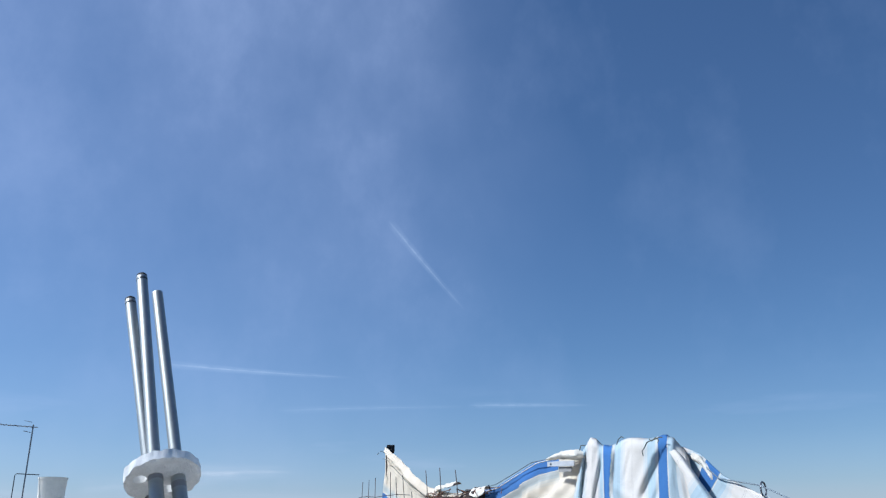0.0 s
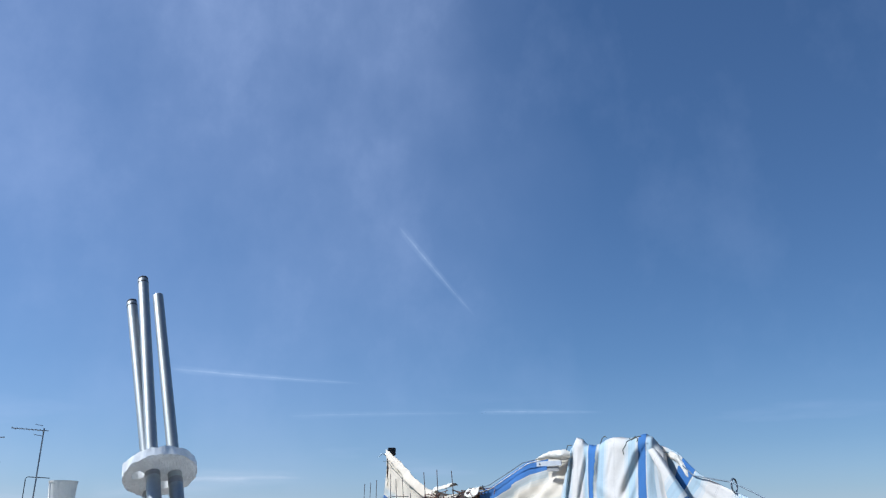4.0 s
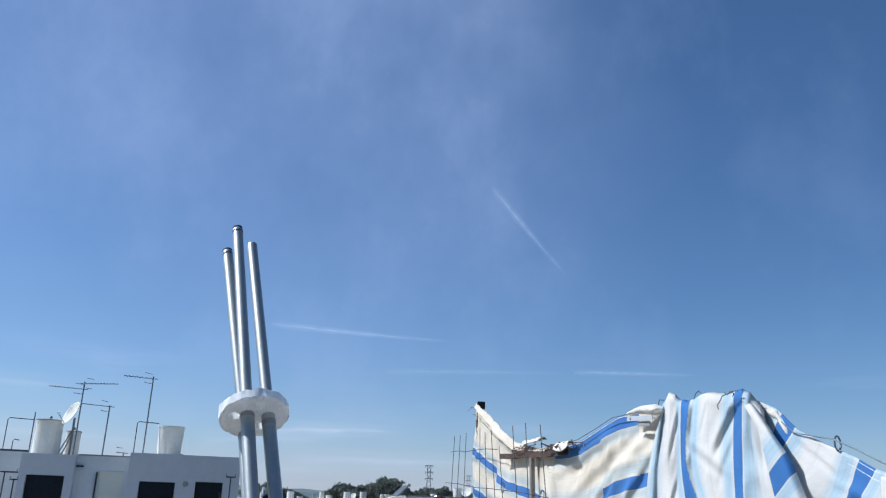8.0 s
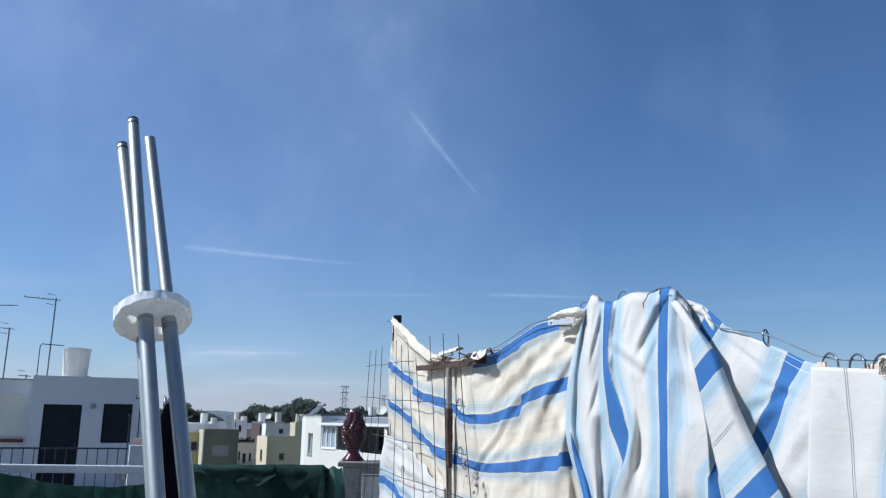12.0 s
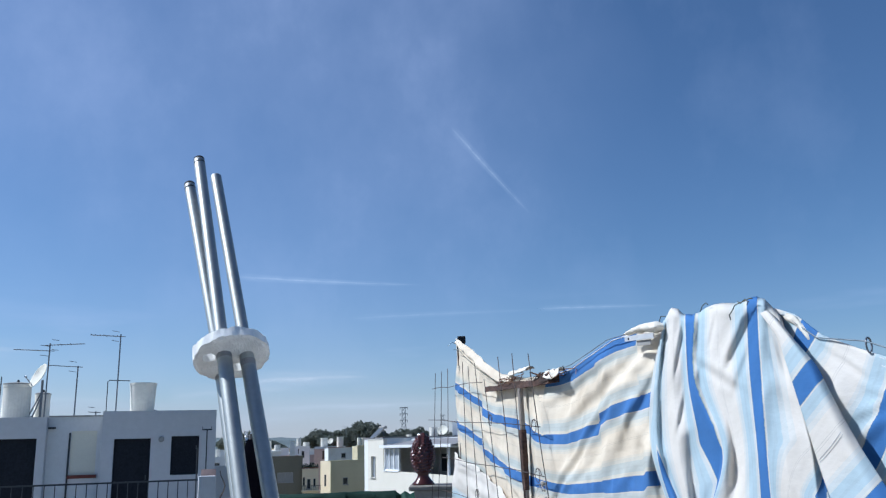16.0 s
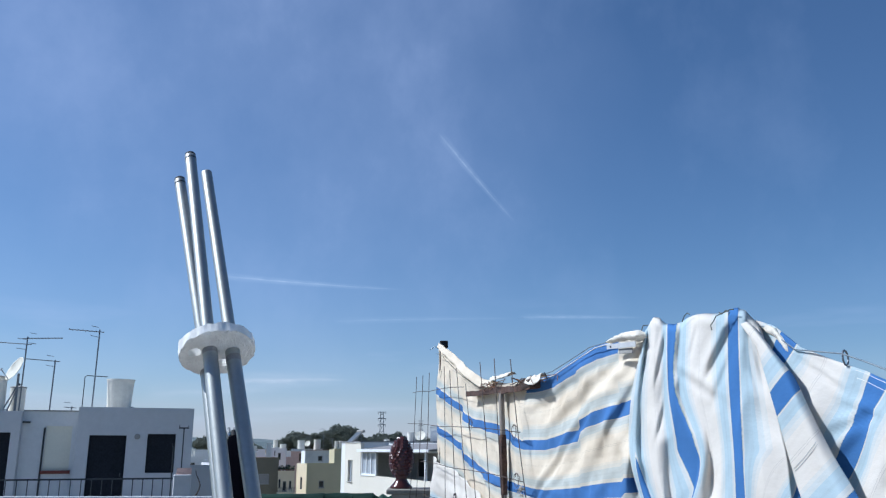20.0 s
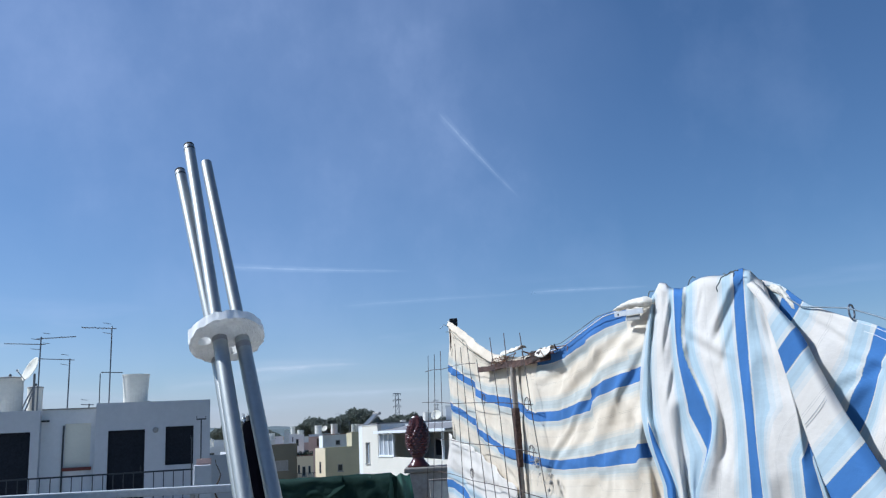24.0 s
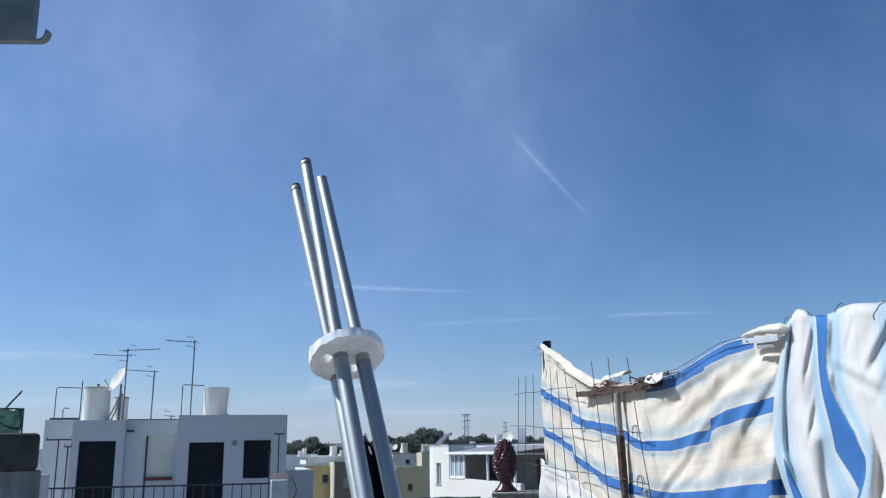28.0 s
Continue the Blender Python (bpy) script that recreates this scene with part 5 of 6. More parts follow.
def folded_canvas():
    """A folded wad of canvas over the wire, pointed at one end, and the painted strip under it."""
    bm = bmesh.new()
    n, seg, rings = 30, 18, []
    for i in range(n + 1):
        s = i / n
        u = 2.805 + 0.285 * s
        h = 0.019 * (s ** 0.6) * min(1, 6 * (1 - s) + 0.25)
        ring = []
        for k in range(seg):
            a = 2 * math.pi * k / seg
            hh = h * (1 + 0.15 * noise.noise((math.cos(a) * 2, s * 6, 1)))
            ring.append(bm.verts.new(on_line(u + 0.012 * math.cos(a) * s, 1.930 + 0.006 * math.sin(s * 3.1) - 0.014 * s * s + hh * math.sin(a) + 0.003 * noise.noise((s * 14, a, 2)), 0.055 + (0.008 + 0.026 * s) * math.cos(a))))
        rings.append(ring)
    for a, b in zip(rings, rings[1:]):
        for k in range(seg):
            bm.faces.new((a[k], b[k], b[(k + 1) % seg], a[(k + 1) % seg]))
    bm.faces.new(rings[0])
    bm.faces.new(rings[-1][::-1])
    bmesh.ops.recalc_face_normals(bm, faces=bm.faces)
    tagged(part("folded_canvas", bm, SCRAP, smooth=True), "folded wad of cream canvas over the wire", "cloth", "scraps of canvas on the wire")
    base = on_line(2.94, 1.905, 0.068)
    t = thing("painted_strip", Matrix.Translation(base), "thin white painted metal strip under the canvas", "strip")
    def strip(u0, u1, z0, z1, o0, o1):
        bm = boxed(u0, u1, o0, o1, z0, z1, bevel=0.001)
        for v in bm.verts:
            u, o, z = v.co
            v.co = on_line(u, z - 0.075 * (u - 2.94), o) - base
        return bm
    part("strip", strip(2.835, 3.05, 1.896, 1.913, 0.066, 0.069), RAIL, t)
    part("bracket", strip(2.91, 3.01, 1.878, 1.895, 0.058, 0.061), GREY, t, "grey steel bracket")
    part("rivet", tubed([on_line(2.868, 1.909, 0.0685) - base, on_line(2.868, 1.909, 0.0715) - base], 0.0035, 8), IRON, t)


folded_canvas()


# ---- the parapet's end: net, rail, pier, finial ----
def rail():
    t = thing("handrail", place(-3.3, 6.33, 0), "pale painted steel handrail above the parapet", "rail")
    part("beam", boxed(-3.2, 2.98, -0.035, 0.035, 1.192, 1.248, bevel=0.006), RAIL, t)
    for x in (-3.1, -1.55, 0.0, 1.5, 2.9):
        part("upright", boxed(x - 0.02, x + 0.02, 0.1, 0.14, 0.95, 1.192), RAIL, t)
        part("clip", boxed(x - 0.02, x + 0.02, 0.0355, 0.14, 1.15, 1.188), RAIL, t)
    return t


rail()


def shade_net():
    t = thing("shade_net", place(-3.3, 6.22, 0), "dark green shade netting draped over the handrail", "shade net")
    rnd = random.Random(5)
    SAG = [(-3.3, -0.03), (0.0, -0.03), (0.55, -0.04), (0.75, -0.06), (0.95, -0.10), (1.25, -0.135), (1.5, -0.14), (1.75, -0.12), (1.95, -0.07), (2.05, -0.04), (2.2, -0.03), (2.5, -0.015), (3.0, -0.01)]
    def sheet(x0, x1, topf, bot, seed, off, amp, nx=150, nz=26, label=""):
        bm = bmesh.new()
        g = []
        for i in range(nx + 1):
            x = x0 + (x1 - x0) * i / nx
            zt = topf(x) + 0.012 * noise.noise((x * 9, seed, 0))
            row = []
            for j in range(nz + 1):
                s = j / nz
                z = zt + (bot - zt) * s
                y = off - amp * (0.5 + 0.5 * noise.noise((x * 3.2 + 1.2 * s, s * 2.0, seed))) - 0.5 * amp * noise.noise((x * 12 + 5 * s, s * 3, seed + 2)) - 0.25 * amp * noise.noise((x * 26 - 7 * s, s * 6, seed + 4))
                row.append(bm.verts.new((x, y, z)))
            g.append(row)
        for i in range(nx):
            for j in range(nz):
                bm.faces.new((g[i][j], g[i][j + 1], g[i + 1][j + 1], g[i + 1][j]))
        return part("sheet", bm, NET, t, label, smooth=True)
    sheet(-3.2, 3.02, lambda x: 1.252 + curve_at(SAG, x), 0.12, 1.3, 0.02, 0.085)
    # folds thrown over the rail
    for x0, x1, d in ((2.12, 2.62, 0.16), (2.35, 2.98, 0.34), (1.98, 2.2, 0.10)):
        bm = bmesh.new()
        n, m = 26, 18
        g = []
        sd = rnd.uniform(0, 9)
        for i in range(n + 1):
            a = i / n
            x = x0 + (x1 - x0) * a
            dd = d * (0.35 + 0.65 * math.sin(a * 3.14)) * (1 + 0.4 * noise.noise((a * 6, sd, 1)))
            row = []
            for j in range(m + 1):
                s = j / m
                z = 1.255 + 0.018 * math.sin(min(1, s * 4) * 3.14) - dd * max(0, s - 0.2) + 0.010 * noise.noise((x * 5, s * 3, sd))
                y = 0.13 - 0.21 * min(1, s * 4) - 0.03 * noise.noise((x * 10, s * 3, sd + 4)) - 0.03 * s
                row.append(bm.verts.new((x + 0.05 * s * math.sin(sd + a * 3), y, z)))
            g.append(row)
        for i in range(n):
            for j in range(m):
                bm.faces.new((g[i][j], g[i][j + 1], g[i + 1][j + 1], g[i + 1][j]))
        part("fold", bm, NET, t, smooth=True)
    # the bunched end beside the pier
    bm = bmesh.new()
    n, m = 40, 24
    g = []
    for i in range(n + 1):
        a = i / n
        row = []
        for j in range(m + 1):
            s = j / m
            row.append(bm.verts.new((2.80 + 0.31 * a + 0.03 * math.sin(s * 5), -0.02 - 0.05 * math.sin(a * 17 + s * 2) - 0.02 * noise.noise((a * 9, s * 12, 2)), 1.262 + 0.02 * noise.noise((a * 8, 0, 6)) - 0.75 * s)))
        g.append(row)
    for i in range(n):
        for j in range(m):
            bm.faces.new((g[i][j], g[i][j + 1], g[i + 1][j + 1], g[i + 1][j]))
    # sun on the bunched end is put into its brighter colour
    part("gathered_end", bm, NETL, t, "gathered end of the net, painted lighter green for the sun on it", smooth=True)
    return t


shade_net()


def finial_pier():
    t = thing("pier", place(-0.13, 6.95, 0), "grey stained masonry pier with a projecting cap", "pier")
    part("shaft", boxed(-0.08, 0.30, -0.16, 0.16, 0, 1.238, bevel=0.008), PIERM, t)
    part("cap", boxed(-0.12, 0.36, -0.20, 0.20, 1.238, 1.276, bevel=0.010), PIERC, t, "stained grey capstone")
    b = thing("cream_board", place(0.02, 6.58, 0), "weathered cream board standing beside the pier", "board")
    part("board", boxed(-0.07, 0.16, -0.015, 0.015, 0, 1.18, bevel=0.004), SCRAP, b)
    part("top_strip", boxed(-0.075, 0.125, -0.02, 0.02, 1.18, 1.195, bevel=0.003), WOOD, b)


finial_pier()


def pine_cone():
    t = thing("ceramic_pine_cone", place(-0.138, 6.95, 1.276) @ Matrix.Diagonal((1.24, 1.24, 1.10, 1)), "glossy brown glazed ceramic pine cone finial on the pier", "ornament")
    part("foot", lathe(bmesh.new(), [(0.074, 0.0), (0.072, 0.012), (0.052, 0.035), (0.038, 0.06), (0.036, 0.075), (0.05, 0.088), (0.03, 0.095)], 28), GLAZE, t, smooth=True)
    H, R = 0.285, 0.086
    def rad(s):
        return R * (math.sin(3.1416 * (0.16 + 0.84 * s)) ** 0.75) * (1 - 0.18 * s) + 0.002
    part("core", lathe(bmesh.new(), [(rad(i / 16) * 0.88, 0.09 + H * i / 16) for i in range(16)] + [(0.004, 0.09 + H)], 24), GLAZE, t, smooth=True)
    rows = 13
    scale = None
    for r in range(rows):
        s = 0.03 + 0.93 * r / rows
        n = max(5, int(15 * rad(s) / R))
        for k in range(n):
            a = 2 * math.pi * (k + 0.5 * (r % 2)) / n
            rr = rad(s)
            w = 3.1416 * rr / n * 1.1
            out = Vector((math.cos(a), math.sin(a), 0))
            tan = Vector((-math.sin(a), math.cos(a), 0))
            c = out * rr * 0.9 + Vector((0, 0, 0.09 + H * s))
            bm = bmesh.new()
            jit = 0.85 + 0.3 * ((k * 7 + r * 13) % 11) / 11
            h = H / rows * 1.25
            vs = [bm.verts.new(c + p) for p in (tan * -w + Vector((0, 0, -h * 0.2)), tan * w + Vector((0, 0, -h * 0.2)), tan * w * 0.7 + Vector((0, 0, h * 0.65)), Vector((0, 0, h)), tan * -w * 0.7 + Vector((0, 0, h * 0.65)), out * 0.0125 * jit + tan * 0.004 * (jit - 1) * 6 + Vector((0, 0, h * 0.42)))]
            for i in range(5):
                bm.faces.new((vs[i], vs[(i + 1) % 5], vs[5]))
            part("scale", bm, GLAZE, t)
    return t


pine_cone()


# ---- eaves gutter of our stair head ----
def gutter():
    t = thing("gutter", place(-0.979, 1.323, 2.358) @ Matrix.Scale(0.65, 4), "grey metal gutter end under the eaves", "gutter")
    bm = bmesh.new()
    n = 14
    curl = [(0.014 + 0.020 * math.cos(q), 0.022 + 0.022 * math.sin(q)) for q in (math.pi + 0.26 * k for k in range(n))]
    back = [(0.014 + 0.026 * math.cos(q), 0.022 + 0.028 * math.sin(q)) for q in (math.pi + 0.26 * k for k in range(n - 1, 5, -1))]
    prof = [(-0.14, 0.18), (-0.008, 0.20), (-0.006, 0.06)] + curl + back + [(-0.02, -0.004), (-0.14, 0.004)]
    a = [bm.verts.new((x, 0.175, z)) for x, z in prof]
    b = [bm.verts.new((x, 0.20, z)) for x, z in prof]
    for k in range(len(prof)):
        j = (k + 1) % len(prof)
        bm.faces.new((a[k], a[j], b[j], b[k]))
    bm.faces.new(a)
    bm.faces.new(b[::-1])
    bmesh.ops.recalc_face_normals(bm, faces=bm.faces)
    part("trough", bm, GUTTER, t)
    part("arm", boxed(-0.17, -0.142, -1.5, 0.18, 0.055, 0.15), GUTTER, t)
    ev = part("roof_slab", boxed(-2.6, -0.90, -3.2, 0.90, 2.142, 2.392), OFFWHITE)
    tagged(ev, "concrete roof slab of the stair head", "roof", kind="structure")


gutter()


# ---- the houses across the way ----
BASE = -7.0


def window(parent, x0, x1, z0, z1, y, style="dark", sill=True):
    """A window set in an opening of a wall whose face is at y (local), glass 8 cm in."""
    fw = min(0.06, (x1 - x0) * 0.12)
    if style == "dark":
        part("shutter", boxed(x0 + 0.003, x1 - 0.003, y + 0.09, y + 0.12, z0 + 0.003, z1 - 0.003), DARK, parent, "closed dark shutter")
        return
    if style == "brown":
        part("shutter", boxed(x0 + 0.003, x1 - 0.003, y + 0.05, y + 0.08, z0 + 0.003, z1 - 0.003), BROWN, parent, "closed brown wooden shutter")
        return
    paint = FRAMEG if style == "plain" else GREY if style == "blind" else FRAMEW
    n = 3 if style == "triple" else 2 if x1 - x0 > 0.7 else 1
    step = (x1 - x0 - fw) / n
    lights = [(x0 + fw + step * k, x0 + step * (k + 1), z0 + fw, z1 - fw) for k in range(n)]
    wf = holed_wall(bmesh.new(), x0 + 0.003, x1 - 0.003, z0 + 0.003, z1 - 0.003, y + 0.03, y + 0.08, lights)
    w = part("window", wf, paint, parent, "white framed window" if style != "plain" else "")
    for p0, p1, q0, q1 in lights:
        part("pane", boxed(p0 - 0.004, p1 + 0.004, y + 0.052, y + 0.058, q0 - 0.004, q1 + 0.004), GLASS if style != "blind" else FRAMEG, w)
    if sill:
        part("sill", boxed(x0 - 0.05, x1 + 0.05, y - 0.05, y + 0.03, z0 - 0.05, z0), paint, w)


def block(parent, x0, x1, y0, y1, z0, z1, mat, openings=(), name="wall", parapet=0.0, roof=None, side_mat=None, th=0.2):
    """Four walls with openings in the front, and a flat roof behind a parapet."""
    front = part(name, holed_wall(bmesh.new(), x0, x1, z0, z1, y0, y0 + th, openings), mat, parent)
    part("side_wall", boxed(x0 + 0.002, x0 + th, y0 + th, y1 - th, z0, z1), side_mat or mat, parent)
    part("side_wall", boxed(x1 - th, x1 - 0.002, y0 + th, y1 - th, z0, z1), mat, parent)
    part("back_wall", boxed(x0, x1, y1 - th, y1, z0, z1), mat, parent)
    part("roof", boxed(x0 + th, x1 - th, y0 + th, y1 - th, z1 - parapet - 0.15, z1 - parapet - 0.003), roof or OFFWHITE, parent)
    return front


def water_tank(m, r, h, flare=1.0, lid=True, label="white fibre-cement water tank on a flat roof"):
    t = thing("water_tank", m, label, "water tank", "rooftop water tanks")
    prof = [(r * 0.96, 0.0), (r, 0.02), (r * (1 + (flare - 1) * 0.5), h * 0.5), (r * flare, h * 0.93), (r * flare * 1.04, h * 0.935), (r * flare * 1.04, h)]
    part("tank", lathe(bmesh.new(), prof, 28), TANK, t, smooth=False)
    if lid:
        part("lid", lathe(bmesh.new(), [(r * flare * 1.06, h + 0.001), (r * flare * 1.06, h + 0.03), (r * 0.6, h + 0.055), (0.05, h + 0.065)], 28), GREY, t, "grey lid")
        part("knob", lathe(bmesh.new(), [(0.03, h + 0.063), (0.04, h + 0.09), (0.02, h + 0.13)], 10), IRON, t)
    part("outlet", tubed([(r * 0.95, 0.0, 0.08), (r * 1.2, 0.0, 0.08), (r * 1.22, 0.0, 0.0)], 0.014, 6), ALU, t)
    return t


def aerial(m, h, booms, label="television aerial mast with thin crossed rods"):
    """booms: (height, reach, bearing in degrees, number of rods, rod length)."""
    t = thing("tv_aerial", m, label, "aerial", "rooftop aerials")
    part("mast", tubed([(0, 0, 0), (0.01, 0, h)], 0.018, 8), ALU, t)
    for z, reach, ang, n, rl in booms:
        d = Vector((math.cos(radians(ang)), math.sin(radians(ang)), 0.08 if reach > 0 else 0.0))
        d = Vector((d.x, d.y, 0.06))
        p = Vector((0.01 * z / h, 0, z))
        b = part("boom", tubed([p - d * 0.12, p + d * reach], 0.011, 6), ALU, t)
        side = Vector((-d.y, d.x, 0)).normalized()
        for k in range(n):
            q = p + d * (reach * (k + 0.5) / n)
            ln = rl * (1.0 if k % 3 else 1.35)
            part("rod", tubed([q - side * ln / 2, q + side * ln / 2], 0.006, 5), ALU, b)
        for s in (-1, 1):
            part("reflector", tubed([p + d * 0.06 + Vector((0, 0, 0.13 * s)) - side * 0.12, p + d * 0.20 + Vector((0, 0, 0.13 * s)) + side * 0.12], 0.008, 5), ALU, b)
    return t


def dish(m, r, label="off-white satellite dish on a bracket"):
    t = thing("satellite_dish", m, label, "satellite dish")
    bm = bmesh.new()
    n, seg = 14, 44
    rings = [[bm.verts.new((r * j / n * math.cos(2 * math.pi * k / seg), r * 0.9 * j / n * math.sin(2 * math.pi * k / seg), 0.22 * r * (j / n) ** 2)) for k in range(seg)] for j in range(1, n + 1)]
    c = bm.verts.new((0, 0, 0))
    for k in range(seg):
        bm.faces.new((c, rings[0][k], rings[0][(k + 1) % seg]))
    for a, b in zip(rings, rings[1:]):
        for k in range(seg):
            bm.faces.new((a[k], b[k], b[(k + 1) % seg], a[(k + 1) % seg]))
    o = part("reflector", bm, DISHM, t, smooth=True)
    md = o.modifiers.new("thickness", "SOLIDIFY")
    md.thickness = 0.01
    part("arm", tubed([(0, -r * 0.85, 0.18 * r), (0, -r * 0.5, r * 0.9)], 0.012, 6), ALU, t)
    part("receiver", tubed([(0, -r * 0.55, r * 0.85), (0, -r * 0.42, r * 0.98)], 0.03, 8), FRAMEW, t)
    return t


H = place(-8.41, 20.847, BASE, 18.15)
Z = -BASE


def at_h(x, y, z, turn=0.0):
    return H @ place(x, y, z + Z, turn)


def terrace_house():
    t = thing("terrace_house", H, "white flat-roofed house with two stair heads and dark shutters", "house")
    part("body", boxed(-5.2, 3.0, -3.1, 7.0, 0, Z - 0.15), LIMEBLUE, t)
    part("roof_floor", boxed(-5.0, 2.9, -3.0, 6.9, Z - 0.15, Z - 0.10), GREY, t)
    fz = Z - 0.10
    # stair head with a door and a window
    block(t, 0.0, 2.72, 0.0, 2.7, fz, Z + 2.58, LIMEBLUE, [(0.29, 1.15, fz, Z + 1.90), (1.64, 2.32, Z + 0.99, Z + 1.94)], "stair_head_wall")
    part("roof_slab", boxed(0.21, 2.51, 0.21, 2.49, Z + 2.44, Z + 2.572), OFFWHITE, t)
    d = part("door", boxed(0.293, 1.147, 0.10, 0.14, fz, Z + 1.897), DARK, t, "dark shut door")
    part("handle", boxed(1.05, 1.08, 0.06, 0.10, Z + 0.9, Z + 1.0), IRON, d)
    window(t, 1.64, 2.32, Z + 0.99, Z + 1.94, 0.0)
    part("vent", lathe(bmesh.new(), [(0.05, 0), (0.07, 0.02), (0.07, 0.05), (0.05, 0.06)], 16, (0, 0, 0)), GREY, t).matrix_local = place(1.40, 0.0, Z + 1.87) @ pose(0, 0, 0, 90, 0, 0)
    # the second one
    block(t, -2.48, -1.26, 0.0, 2.7, fz, Z + 2.46, LIMEBLUE, [(-2.31, -1.45, fz, Z + 1.955)], "stair_head_wall")
    part("door", boxed(-2.307, -1.453, 0.10, 0.14, fz, Z + 1.952), DARK, t, "dark shut door")
    part("set_back_wall", boxed(-3.23, -2.482, 0.55, 2.7, fz, Z + 2.50), WHITE, t)
    # recessed wall between them, with a window and its red-brown sill
    part("recessed_wall", holed_wall(bmesh.new(), -1.258, -0.002, fz, Z + 2.47, 0.35, 0.55, [(-0.72, -0.13, Z + 1.06, Z + 2.12)]), WHITE, t)
    part("blind", boxed(-0.717, -0.133, 0.39, 0.42, Z + 1.063, Z + 2.117), BLIND, t, "lowered cream blind")
    part("sill", boxed(-0.75, -0.09, 0.27, 0.39, Z + 0.98, Z + 1.06), REDB, t, "red-brown tiled sill")
    part("conduit", tubed([(-0.76, 0.32, fz), (-0.75, 0.32, Z + 2.08)], 0.022, 8), IRON, t)
    part("bulkhead_lamp", boxed(-1.255, -1.08, 0.25, 0.349, Z + 2.18, Z + 2.225, bevel=0.01), IRON, t)
    part("eaves_strip", boxed(-1.258, -0.002, 0.30, 0.55, Z + 2.472, Z + 2.50), GREY, t)
    part("low_wall", boxed(2.75, 3.6, 1.9, 2.1, fz, Z + 1.14), LIMEBLUE, t)
    part("low_wall", boxed(3.4, 3.6, 2.1, 6.5, fz, Z + 1.14), LIMEBLUE, t)
    # balustrade at the edge
    r = part("balustrade", boxed(-4.8, 2.22, -2.82, -2.78, Z + 0.93, Z + 0.965), IRON, t, "dark iron balustrade")
    part("lower_rail", boxed(-4.8, 2.22, -2.815, -2.785, Z + 0.10, Z + 0.125), IRON, r)
    n = 0
    x = -4.75
    first = None
    while x < 2.2:
        if first is None:
            first = part("baluster", tubed([(0, 0, Z + 0.125), (0, 0, Z + 0.22), (0, 0, Z + 0.24), (0, 0, Z + 0.93)], 0.0105, 6), IRON, r)
            first.location = (x, -2.8, 0)
        else:
            o = first.copy()
            scene.collection.objects.link(o)
            o.location = (x, -2.8, 0)
        x += 0.205
    part("kerb", boxed(-4.9, 3.0, -3.0, -2.6, Z - 0.1, Z + 0.10), LIMEBLUE, t)
    part("corner_pier", boxed(2.24, 2.60, -2.95, -2.6, fz + 0.002, Z + 1.02, bevel=0.01), LIMEBLUE, t, "white corner pier")
    part("corner_pier", boxed(-2.84, -2.34, -3.05, -2.85, Z - 0.1, Z + 1.24, bevel=0.01), LIMEBLUE, t, "white corner pier")
    part("pier_board", boxed(2.3, 2.62, -2.55, -2.5, Z - 0.1, Z + 1.16), PINK, t)
    part("creeper", tubed([(2.78 + 0.06 * math.sin(k), -2.3 + 0.05 * math.cos(2 * k), Z - 0.1 + 0.11 * k) for k in range(12)], 0.03, 5, 0.008), BARK, t, "bare dry creeper stem")
    return t


terrace_house()


def line_post(x, z, arm):
    t = thing("washing_line_post", at_h(x, -2.4, -0.10), "thin dark iron washing-line post with a crossbar", "post", "posts on the roof terrace")
    part("pole", tubed([(0, 0, 0), (0, 0, z + 0.10)], 0.014, 8), IRON, t)
    part("crossbar", boxed(-arm / 2, arm / 2, -0.015, 0.015, z + 0.09, z + 0.12), IRON, t)
    for s in (-1, 1):
        part("hook", tubed([(s * arm * 0.45, 0, z + 0.13), (s * arm * 0.45, 0.02, z + 0.17)], 0.008, 5), IRON, t)


line_post(-2.32, 1.95, 0.52)
line_post(-2.12, 1.80, 0.16)
line_post(2.40, 2.03, 0.22)
line_post(2.20, 1.62, 0.06)

water_tank(at_h(0.86, 1.5, 2.575), 0.30, 0.80, 1.14, lid=False, label="white flared open water tank on the stair head")
water_tank(at_h(-2.20, 1.5, 2.463), 0.34, 0.88, 0.97, label="white round water tank with a grey lid")
dish(Matrix.Translation(at_h(-1.63, 1.15, 3.53).translation) @ Vector((-0.62, -0.66, 0.42)).to_track_quat("Z", "Y").to_matrix().to_4x4(), 0.36)
t_ = thing("dish_bracket", at_h(-1.62, 1.45, 2.463), "grey steel bracket and pipes behind the dish", "bracket")
part("pipe", tubed([(0, 0, 0), (0, 0, 1.0)], 0.03, 8), ALU, t_)
part("strut", tubed([(-0.3, 0, 0), (0, 0, 0.7)], 0.018, 6), ALU, t_)
part("strut", tubed([(-0.15, -0.3, 0), (0, 0, 0.6)], 0.018, 6), ALU, t_)
water_tank(at_h(-1.66, 2.05, 2.463), 0.19, 0.66, 1.0, label="small weathered grey water tank behind the dish")
aerial(at_h(-1.53, 1.5, 2.46), 1.97, [(1.92, 0.85, 2, 11, 0.26), (1.77, 0.92, 166, 12, 0.16)])
aerial(at_h(-0.82, 1.6, 2.53), 1.32, [(1.29, 0.72, 178, 8, 0.18)])
aerial(at_h(0.20, 1.5, 2.575), 2.12, [(2.06, 0.78, 172, 7, 0.34)])
aerial(at_h(-0.40, 2.9, 2.46), 0.25, [(0.22, 0.2, 180, 4, 0.10)], label="small aerial on the roof edge")


